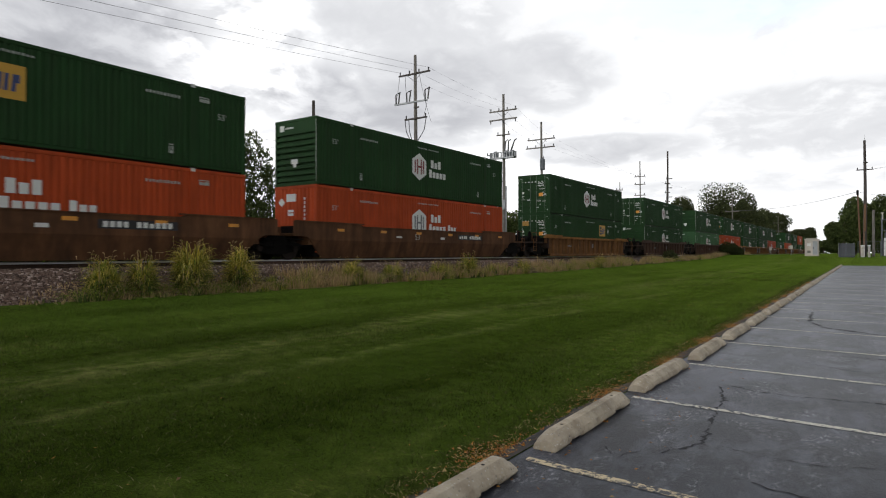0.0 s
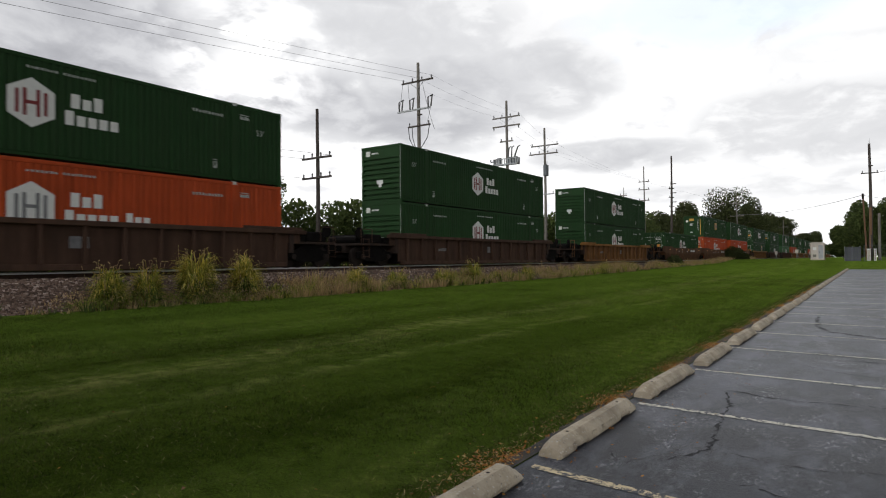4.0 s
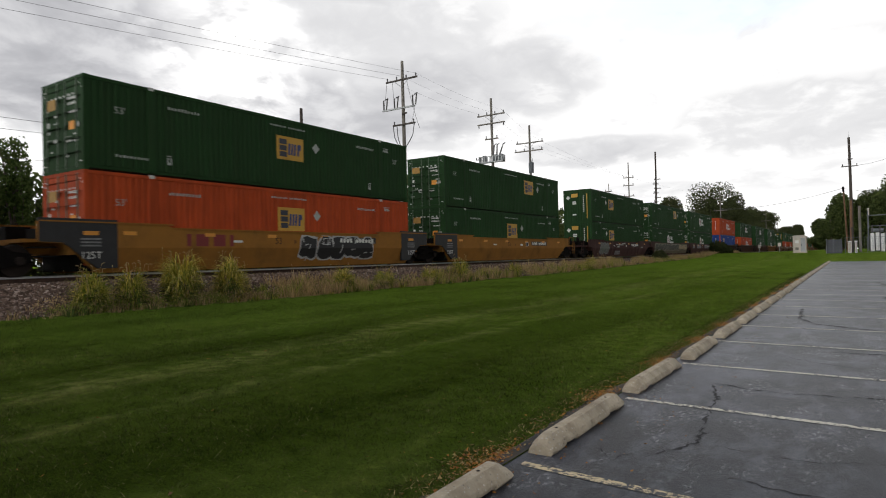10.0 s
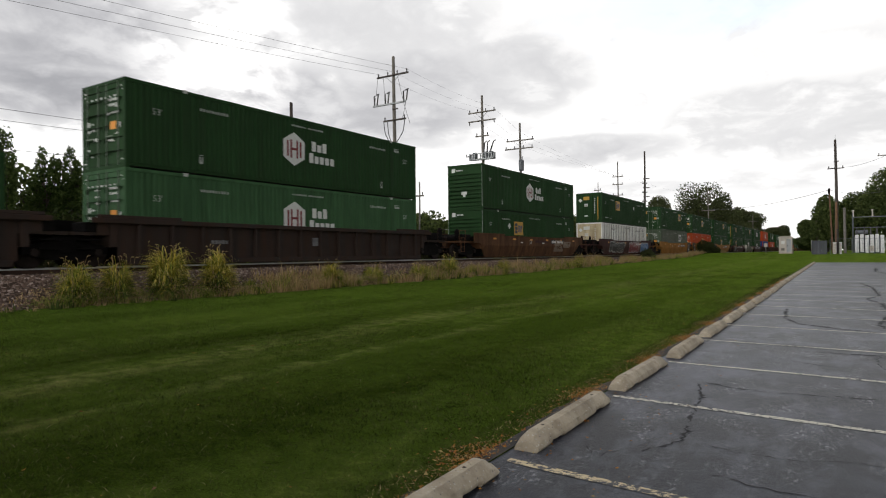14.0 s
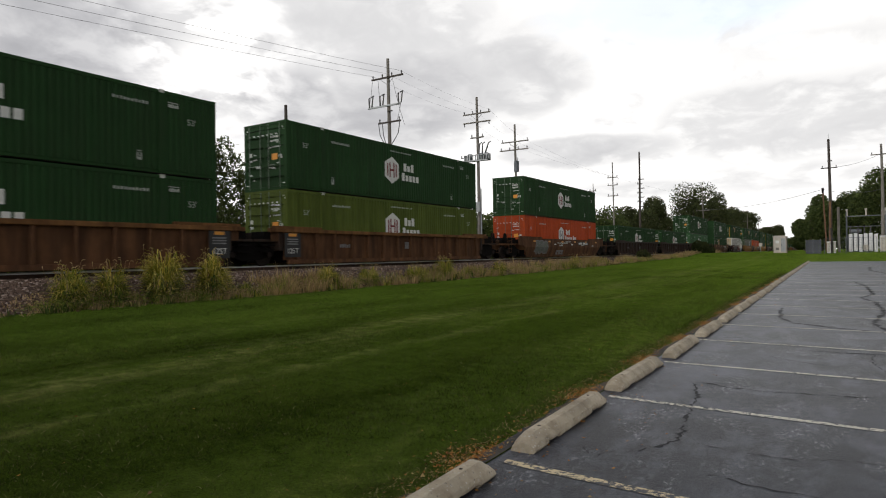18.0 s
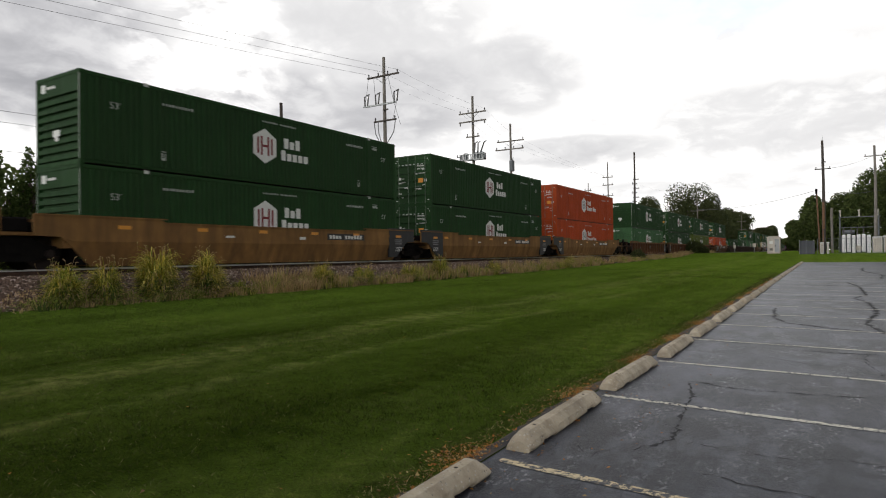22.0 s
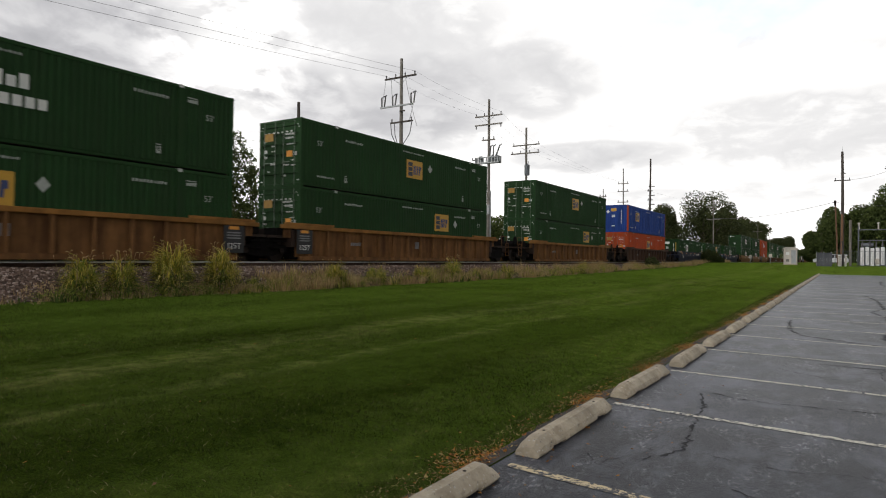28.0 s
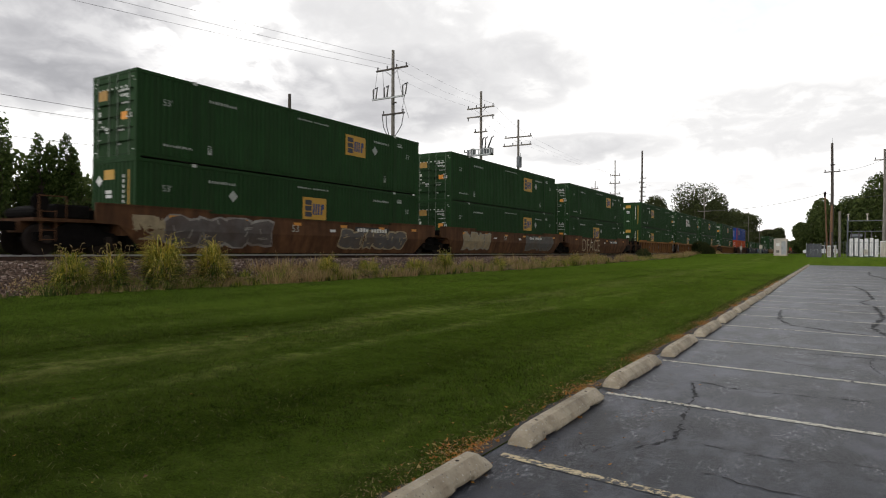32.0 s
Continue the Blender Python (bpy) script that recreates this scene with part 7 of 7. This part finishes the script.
def make_weeds():
    rng = np.random.default_rng(21)

    def strip(name, label, material, n, y0, y1, x0, x1, h0, h1, width, power=1.3, tuft=22):
        """Tufts of blades that lean out of a common foot, thinned into drifts."""
        m = n // tuft
        cy = y0 + (y1 - y0) * rng.random(m) ** power
        cx = np.array([lawn_edge_x(b) for b in cy]) + x0 + (x1 - x0) * rng.random(m)
        dens = np.array([noise.noise((0.0, b * 0.55, 3.3)) + 0.5 * noise.noise((a * 2.0, b * 1.7, 1.1)) for a, b in zip(cx, cy)])
        keep = dens > -0.22
        cx, cy, dens = cx[keep], cy[keep], dens[keep]
        m = len(cx)
        hc = (h0 + (h1 - h0) * rng.random(m) ** 1.5) * np.clip(0.75 + 0.7 * dens, 0.4, 1.4)
        cz = np.array([max(ground_z(a, b), np.interp(a, [-19.35, -17.75], [1.12, 0.42])) for a, b in zip(cx, cy)]) - 0.03
        k = np.repeat(np.arange(m), tuft)
        n = len(k)
        a = rng.random(n) * 2 * np.pi
        h = hc[k] * (0.35 + 0.75 * rng.random(n))
        out = h * (0.15 + 0.75 * rng.random(n))
        d = 0.05 + 0.12 * rng.random(n)
        base = np.stack([cx[k] + np.cos(a) * d, cy[k] + np.sin(a) * d, cz[k]], 1)
        aim = np.stack([np.cos(a) * out, np.sin(a) * out, 0 * a], 1)
        up = np.stack([0 * a, 0 * a, h], 1)
        w = np.stack([-np.sin(a), np.cos(a), 0 * a], 1) * (width * (0.6 + 0.8 * rng.random((n, 1))))
        q = rng.random((n, 1))
        mid, tip = base + aim * 0.4 + up * 0.65, base + aim + up * (0.75 + 0.3 * q)
        v = np.stack([base - w, base + w, mid + w * 0.8, mid - w * 0.8, tip], 1).reshape(-1, 3)
        f = []
        for i in range(0, 5 * n, 5):
            f += [(i, i + 1, i + 2, i + 3), (i + 3, i + 2, i + 4)]
        tagged(mesh_of(name, v, f, material), label, "weeds", kind="stuff")

    strip("green_weeds", "low green weeds between lawn and ballast", LEAF_MID, 12000, 3, 112, -0.9, 0.15, 0.12, 0.45, 0.013)
    strip("dry_weeds", "brown dry weeds along the ballast", BLADE_DRY, 46000, 15, 125, -1.4, 0.10, 0.30, 0.80, 0.012, power=1.15)
    strip("dry_fringe", "sparse dry stalks in the ballast", BLADE_DRY, 5000, 2, 22, -0.9, 0.1, 0.12, 0.50, 0.008, tuft=12)
    strip("yellow_weeds", "yellow-green weeds along the ballast", BLADE_WEED, 14000, 13, 90, -0.9, 0.1, 0.22, 0.80, 0.011, tuft=40)
    for y, h, r, n, gold in ((8.55, 0.98, 0.55, 900, 0.35), (9.65, 1.02, 0.42, 650, 0.45), (11.2, 1.30, 0.62, 1300, 0.9), (12.95, 1.22, 0.54, 1000, 1.0), (18.3, 0.85, 0.46, 600, 0.8), (20.9, 0.72, 0.7, 700, 0.4), (24.4, 0.72, 0.6, 600, 0.4),
                             (27.2, 1.05, 0.55, 700, 0.3), (33.5, 0.8, 0.6, 500, 0.5), (47.0, 0.9, 0.7, 500, 0.4)):
        c = thing("weed_clump", "tall golden-green arching weed clump beside the ballast" if gold > 0.7 else "tall green and straw weed clump beside the ballast", "weeds", "weed clumps by the track")
        h *= 1.10
        x0 = lawn_edge_x(y) - 0.45
        g = max(ground_z(x0, y), 0.55) - 0.08

        def springing(name, n, material, lo, hi, wide):
            """Short curling leaves that spring from the stems all the way up and bend over on every side."""
            a, q = rng.random(n) * 6.28, np.sqrt(rng.random(n))
            lift = h * (lo + (hi - lo) * rng.random(n)) * (1.0 - 0.55 * q ** 2 * rng.random(n)) * (0.80 + 0.28 * np.sin(2.0 * a + 9.0 * y))
            d = r * 0.55 * q * np.sin(np.pi * np.clip(0.20 + 0.66 * lift / h, 0, 1))
            b = a + rng.normal(size=n) * 0.8
            reach = h * (0.10 + 0.30 * rng.random(n) ** 1.5)
            base = np.stack([x0 + np.cos(a) * d * 0.8, y + np.sin(a) * d, g + lift], 1)
            out = np.stack([np.cos(b) * reach, np.sin(b) * reach, 0 * b], 1)
            w = np.stack([-np.sin(b), np.cos(b), 0.5 * np.cos(3 * b)], 1) * (wide * (0.6 + 0.9 * rng.random((n, 1))))
            up = np.stack([0 * b, 0 * b, h * (0.06 + 0.30 * rng.random(n) ** 1.3)], 1)
            curl = -0.1 + 0.9 * rng.random((n, 1)) ** 1.4
            pts = [base, base + out * 0.35 + up * 0.75, base + out * 0.80 + up * 0.95, base + out * 1.10 + up * (0.9 - curl)]
            v = np.stack([pts[0] - w * 0.6, pts[0] + w * 0.6, pts[1] + w, pts[1] - w, pts[2] + w * 0.8, pts[2] - w * 0.8, pts[3]], 1).reshape(-1, 3)
            f = []
            for i in range(0, 7 * n, 7):
                f += [(i, i + 1, i + 2, i + 3), (i + 3, i + 2, i + 4, i + 5), (i + 5, i + 4, i + 6)]
            ob = tagged(mesh_of(name, v, f, material), kind="stuff")
            ob.parent = c

        def arching(name, n, material, lo, hi, droop, wide):
            """Blades that rise from one foot and arch outwards, the outer ones lower."""
            a, d = rng.random(n) * 6.28, r * 0.60 * np.sqrt(rng.random(n))
            hh = h * (lo + (hi - lo) * rng.random(n)) * (1.08 - 0.50 * (d / (r * 0.60)) ** 2)
            b = a + rng.normal(size=n) * 0.9
            lean = (0.10 + 1.25 * rng.random(n) ** 1.2) * r * (0.4 + 0.6 * hh / h)
            base = np.stack([x0 + np.cos(a) * d * 0.8, y + np.sin(a) * d, np.full(n, g)], 1)
            out = np.stack([np.cos(b) * lean, np.sin(b) * lean, 0 * b], 1)
            w = np.stack([-np.sin(b), np.cos(b), 0 * b], 1) * (wide * (0.6 + 0.9 * rng.random((n, 1))))
            up = np.stack([0 * b, 0 * b, hh], 1)
            pts = [base, base + out * 0.25 + up * 0.60, base + out * 0.80 + up * 0.96, base + out * 1.50 + up * (0.86 - droop * rng.random((n, 1)))]
            v = np.stack([pts[0] - w, pts[0] + w, pts[1] + w, pts[1] - w, pts[2] + w * 0.8, pts[2] - w * 0.8, pts[3]], 1).reshape(-1, 3)
            f = []
            for i in range(0, 7 * n, 7):
                f += [(i, i + 1, i + 2, i + 3), (i + 3, i + 2, i + 4, i + 5), (i + 5, i + 4, i + 6)]
            ob = tagged(mesh_of(name, v, f, material), kind="stuff")
            ob.parent = c

        springing("foliage", int(n * 1.15 * gold), BLADE_GOLD, 0.18, 0.84, 0.0095)
        springing("leaves", int(n * (1.2 - 0.75 * gold)), BLADE_WEED, 0.12, 0.80, 0.0100)
        springing("base_leaves", int(n * 0.75), LEAF_MID, 0.0, 0.36, 0.011)
        arching("stem", int(n * 0.16), BLADE_WEED, 0.5, 1.0, 0.4, 0.005)
        springing("dead_foliage", int(n * 0.34), BLADE_BROWN, 0.0, 0.55, 0.009)
        # nodding seed heads on thin stalks
        bm = bmesh.new()
        for k in range(20):
            p = Vector((x0 + (rng.random() - 0.5) * r, y + (rng.random() - 0.5) * r * 1.5, g))
            e = p + Vector((rng.normal() * 0.10, rng.normal() * 0.16, h * (0.86 + 0.34 * rng.random())))
            rod(bm, p, e, 0.004, 0.003, 4)
            q = e
            way = Vector((rng.normal() * 0.6, rng.normal(), 0.9)).normalized()
            for j in range(3):
                nxt = q + way * 0.035
                rod(bm, q, nxt, 0.010 if j else 0.006, 0.011 if j < 2 else 0.003, 5)
                q, way = nxt, (way + Vector((0, 0, -0.5))).normalized()
        part("dry_seed", bm, BLADE_DRY, c, "pale dry seed heads", kind="stuff")
    # leafy and seeding low weeds between the clumps
    mounds = []
    for k in range(150):
        y = 8.0 + 94 * rng.random() ** 1.5
        x = lawn_edge_x(y) - 0.05 - 0.85 * rng.random()
        mounds.append(((x, y, max(ground_z(x, y), 0.48) + 0.10), (0.30 + 0.2 * rng.random(), 0.35 + 0.5 * rng.random(), 0.14 + 0.30 * rng.random())))
    for name, label, material, pick, count in (("seeding_weeds", "brown and pinkish seeding weeds along the ballast", BLADE_BROWN, mounds[:70] + [((-18.0, 7.7, 0.62), (0.45, 0.55, 0.36)), ((-18.0, 9.2, 0.68), (0.45, 0.6, 0.40)), ((-18.0, 10.2, 0.6), (0.4, 0.6, 0.3)), ((-17.9, 12.1, 0.55), (0.4, 0.5, 0.25)), ((-17.9, 14.6, 0.5), (0.4, 0.9, 0.25))], 46000),
                                               ("leafy_weeds", "low leafy green weeds along the lawn edge", LEAF_WEED, mounds[70:] + [((-17.8, 8.6, 0.6), (0.35, 0.45, 0.35)), ((-17.7, 12.0, 0.55), (0.35, 0.9, 0.2))], 34000)):
        v, f = leaves(pick, count, 0.024, 71, 0.25)
        tagged(mesh_of(name, v, f, material), label, "weeds", kind="stuff")
    make_tree("low grey-green bush by the track", -19.4, 72.4, 0.7, [((0, 0, 0.7), (0.7, 1.0, 0.7)), ((0.1, 0.9, 0.5), (0.6, 0.7, 0.5)), ((0, -0.8, 0.6), (0.6, 0.7, 0.6))], 1400, 0.11, LEAF_FAR, 62, 0.05, 0.25, "bush", "bushes by the track")
    b = make_tree("low dark green bush by the track", -18.6, 106.0, 0.95, [((0, 0, 1.1), (1.2, 1.9, 1.2)), ((0.6, 1.6, 0.8), (1.0, 1.3, 0.9)), ((-0.4, -1.4, 1.4), (1.0, 1.2, 1.1)), ((0.9, 0.2, 0.7), (0.9, 1.0, 0.7))], 5200, 0.12, LEAF_UNDER, 61, 0.05, 0.25, "bush", "bushes by the track")


# ---- shed, substation, signs ----
def make_shed():
    gz = ground_z(-7.3, 100.5)
    s = thing("equipment_shed", "small off-white metal signal equipment shed on the grass", "shed")
    x0, x1, y0, y1, z1 = -8.12, -6.5, 100.0, 101.8, gz + 2.25
    part("wall", boxes((x0, x1, y0, y1, gz - 0.1, z1), bevel=0.02), SHED_WHITE, s)
    part("roof", boxes((x0 - 0.1, x1 + 0.1, y0 - 0.1, y1 + 0.1, z1, z1 + 0.12), (x0 + 0.15, x1 - 0.15, y0 + 0.15, y1 - 0.15, z1 + 0.12, z1 + 0.2), bevel=0.015), SHED_WHITE, s)
    part("base", boxes((x0 - 0.08, x1 + 0.08, y0 - 0.08, y1 + 0.08, gz - 0.2, gz + 0.1)), CONCRETE, s)
    d = part("door", boxes((x0 + 0.95, x0 + 1.52, y0 - 0.03, y0, gz + 0.15, gz + 2.05), bevel=0.008), GALV, s, "grey door")
    part("door_handle", boxes((x0 + 1.02, x0 + 1.08, y0 - 0.07, y0 - 0.03, gz + 1.0, gz + 1.2)), IRON, d)
    part("sign_plate", boxes((x0 + 0.28, x0 + 0.72, y0 - 0.02, y0, gz + 1.35, gz + 1.75)), WHITE_MARK, s)
    part("vent", boxes((x0 + 0.3, x0 + 0.7, y0 - 0.03, y0, gz + 0.4, gz + 0.75)), RIB_GREY, s)
    # crossing relay post and small marker by the track
    for x, y, h, w in ((-10.66, 110.0, 1.5, 0.45), (-13.5, 110.0, 1.3, 0.32)):
        g = ground_z(x, y)
        m = thing("marker_post", "small white marker box on a post", "marker", "markers by the track")
        part("post", rods(((x, y, g), (x, y, g + h), 0.05)), GALV, m)
        part("box", boxes((x - w / 2, x + w / 2, y - 0.2, y + 0.1, g + h - 0.55, g + h), bevel=0.02), SHED_WHITE, m)


def make_substation():
    g = 1.25
    # slatted enclosures
    for x0, x1 in ((-4.0, -2.35),):
        e = thing("slatted_fence", "dark grey slatted screen fence around a cabinet", "fence")
        slat = part("slat", boxes((x0, x0 + 0.152, 97.0, 97.04, ground_z(x0, 97) - 0.05, g + 1.75)), SLAT_GREY, e)
        n = int((x1 - x0) / 0.16)
        for k in range(1, n + 1):
            again(slat, pose(0.16 * k, 0, 0))
        for k in range(8):
            again(slat, pose(0.0, 0.16 * k, 0))
        for x in (x0, (x0 + x1) / 2, x1):
            part("post", boxes((x - 0.04, x + 0.04, 97.05, 97.13, ground_z(x, 97) - 0.1, g + 1.85)), GALV, e)
    # wire fence along the yard
    f = thing("wire_fence", "grey wire mesh fence round the substation yard", "fence")
    z0 = ground_z(0, 96)
    xs = [-1.9 + 2.4 * k for k in range(9)]
    for x in xs:
        part("post", rods(((x, 96.5, z0 - 0.1), (x, 96.5, z0 + 2.1), 0.03)), FENCE_GREY, f)
    part("top_rail", rods(((xs[0], 96.5, z0 + 2.08), (xs[-1], 96.5, z0 + 2.08), 0.02)), FENCE_GREY, f)
    items = [((xs[0] + 0.30 * k, 96.5, z0 + 0.05), (xs[0] + 0.30 * k, 96.5, z0 + 2.05), 0.006) for k in range(int((xs[-1] - xs[0]) / 0.30))]
    items += [((xs[0], 96.5, z0 + 0.1 + 0.22 * k), (xs[-1], 96.5, z0 + 0.1 + 0.22 * k), 0.006) for k in range(10)]
    tagged(part("mesh", rods(*items, sides=4), FENCE_GREY, f), kind="stuff")
    # power transformer with radiator banks
    t = thing("power_transformer", "light grey power transformer with upright radiator fins", "transformer")
    part("tank", boxes((0.85, 4.1, 100.6, 102.2, g, g + 2.3), bevel=0.04), FENCE_GREY, t)
    fin = part("radiator", boxes((0.92, 1.33, 100.0, 100.55, g + 0.10, g + 2.5), bevel=0.03), TRAFO_GREY, t)
    for k in range(1, 6):
        again(fin, pose(0.56 * k, 0, 0.08 * math.sin(k * 2.1)))
    part("cabinet", boxes((2.5, 3.1, 99.8, 100.0, g + 0.35, g + 1.0), bevel=0.02), SHED_WHITE, t)
    for k, x in enumerate((1.15, 2.0, 2.7, 3.4)):
        b = part("bushing", rods(((x, 101.2, g + 2.3), (x, 101.2, g + 3.3), 0.12, 0.06), ((x, 101.2, g + 3.3), (x, 101.2, g + 3.6), 0.05), sides=10), PORCELAIN, t)
        part("bushing_cap", rods(((x, 101.2, g + 3.6), (x, 101.2, g + 3.72), 0.09), sides=8), IRON, b)
    part("conservator", rods(((1.0, 101.5, g + 2.9), (2.4, 101.5, g + 2.9), 0.28), sides=14), FENCE_GREY, t)
    # switch cabinet beside it
    for x0, x1, h, y in ((4.35, 5.4, 2.1, 100.2), (-1.62, -1.2, 1.5, 97.6), (-0.85, -0.58, 1.5, 97.6), (5.6, 8.0, 2.2, 100.5)):
        c = thing("switch_cabinet", "light grey steel switch cabinet in the yard", "cabinet", "switch cabinets in the substation")
        zz = min(g, ground_z(x0, y))
        part("body", boxes((x0, x1, y, y + 0.9, zz - 0.05, zz + h), bevel=0.02), TRAFO_GREY, c)
        part("lid", boxes((x0 - 0.05, x1 + 0.05, y - 0.05, y + 0.95, zz + h, zz + h + 0.07)), TRAFO_GREY, c)
        part("door", boxes((x0 + 0.06, x1 - 0.06, y - 0.02, y, zz + 0.1, zz + h - 0.1)), SHED_WHITE, c)
    # bus frame
    b = thing("bus_frame", "grey steel bus frame with insulators over the yard", "frame")
    for x, h in ((-0.22, 6.2), (0.75, 5.6), (5.2, 5.6)):
        part("column", rods(((x, 100.0 if h > 6 else 103.0, g - 0.2), (x, 100.0 if h > 6 else 103.0, g + h), 0.16 if h > 6 else 0.09)), TIMBER if h > 6 else FENCE_GREY, b)
    part("beam", boxes((0.6, 5.4, 102.95, 103.05, g + 4.95, g + 5.07), (0.6, 5.4, 102.95, 103.05, g + 3.5, g + 3.6)), FENCE_GREY, b)
    for x in (0.8, 3.0, 5.15):
        part("insulator", rods(((x, 103.0, g + 5.07), (x, 103.0, g + 5.9), 0.10, 0.08), ((x - 0.18, 103.0, g + 5.9), (x + 0.12, 103.0, g + 5.95), 0.07), sides=8), SHED_WHITE, b)
    # poles of the yard
    p = make_pole(-1.15, 99.0, ground_z(-1, 99) - 0.2, 16.65, 0.24, DARK_TIMBER, "tall dark timber pole beside the substation")
    crossarm(p, -1.15, 99.0, 12.75, 0.95, 0.95, DARK_TIMBER, 3, brace=False)
    crossarm(p, -1.15, 99.0, 13.7, 0.2, 0.35, DARK_TIMBER, 1, brace=False)
    part("riser", rods(((-1.2, 98.8, 1.0), (-1.15, 98.8, 8.2), 0.17, 0.14), sides=10), BROWN_TIMBER, p, "brown cable riser")
    part("lightning_rod", rods(((-1.15, 99.0, 16.6), (-1.15, 99.0, 17.4), 0.03, 0.015), sides=6), GALV, p)
    part("cable_guard", rods(((-1.15, 98.75, 1.0), (-1.15, 98.75, 4.6), 0.12), sides=8), DARK_TIMBER, p)
    q = thing("leaning_pole", "leaning weathered service pole", "utility pole", "poles along the railway")
    part("shaft", rods(((-1.62, 101.5, 1.0), (-1.98, 101.5, 10.2), 0.12, 0.09)), BROWN_TIMBER, q)
    part("pole_cap", rods(((-1.98, 101.5, 9.6), (-1.98, 101.5, 10.3), 0.14), sides=8), IRON, q)
    p = make_pole(4.75, 100.5, g - 0.2, 15.6, 0.22, TIMBER, "grey timber pole in the substation yard")
    crossarm(p, 4.75, 100.5, 14.2, 1.2, 1.2, TIMBER, 3, brace=False)
    hung_wire([(-1.98, 101.5, 10.1), (-25, 146.0, 11.0)], 0.8, 0.03)
    hung_wire([(-1.15, 98.8, 12.8), (4.75, 100.3, 14.3), (30, 104, 14.5)], 0.4, 0.02)
    hung_wire([(-1.98, 101.5, 10.1), (4.75, 100.5, 9.6), (30, 104, 10.0)], 0.5, 0.02)


def make_car():
    """A white hatchback that rolls up behind the yard and stops. It faces -x; its foot is at the origin."""
    c = thing("white_car", "white hatchback car behind the substation fence", "car")
    bm = bmesh.new()
    prism(bm, [(-2.15, 0.35), (-2.2, 0.62), (-1.95, 0.82), (-1.15, 0.93), (1.55, 0.98), (2.1, 0.95), (2.2, 0.6), (2.15, 0.35)], -0.86, 0.86)
    bmesh.ops.bevel(bm, geom=bm.edges[:], offset=0.05, segments=2, affect="EDGES")
    body = part("body", bm, CAR_WHITE, c)
    bm = bmesh.new()
    low = [bm.verts.new((x, y, 0.95)) for x, y in ((-0.80, -1.2), (0.80, -1.2), (0.80, 2.05), (-0.80, 2.05))]
    top = [bm.verts.new((x, y, 1.42)) for x, y in ((-0.64, -0.45), (0.64, -0.45), (0.64, 1.55), (-0.64, 1.55))]
    for k in range(4):
        bm.faces.new((low[k], low[(k + 1) % 4], top[(k + 1) % 4], top[k]))
    part("window_band", bm, CAR_GLASS, c, "dark glass")
    part("roof", boxes((-0.67, 0.67, -0.5, 1.6, 1.42, 1.47), bevel=0.02), CAR_WHITE, c)
    for x in (-0.70, 0.70):
        part("pillar", rods(((x * 1.12, 0.45, 0.95), (x * 0.93, 0.5, 1.44), 0.04), sides=6), CAR_WHITE, c)
        for y in (-1.35, 1.35):
            w = part("wheel", rods(((x * 1.0, y, 0.32), (x * 1.24, y, 0.32), 0.32), sides=18), DARK_GAP, c)
            part("rim", rods(((x * 1.22, y, 0.32), (x * 1.26, y, 0.32), 0.20), sides=12), GALV, w)
    for x in (-0.6, 0.6):
        part("headlight", boxes((x - 0.16, x + 0.16, -2.21, -2.1, 0.62, 0.76), bevel=0.02), WHITE_MARK, c)
        part("tail_light", boxes((x - 0.14, x + 0.14, 2.12, 2.2, 0.68, 0.9), bevel=0.02), RED_MARK, c)
    c.matrix_basis = pose(70, 105, ground_z(70, 105), 0, 0, -90)
    return c


make_poles()
make_trees()
make_grass()
make_litter()
make_weeds()
make_shed()
make_substation()
WHITE_CAR = make_car()


def motions():
    """The whole train rolls away along the track, slowly gaining speed."""
    for ob, y, z in ROLLING:
        walk(ob, [(t, pose(TRACK_X, y + 22.872 * t + 0.01354 * t * t, z)) for t in (0, 4, 8, 12, 16, 20, 24, 28, 32)])
    z = ground_z(0, 105)
    walk(WHITE_CAR, [(t, pose(x, 105, z, 0, 0, -90)) for t, x in ((0, 88), (10, 62), (20, 24), (24, 4.6), (25.5, -0.1), (26.6, -2.0), (27.4, -2.45), (28, -2.5), (32, -2.5))])


motions()
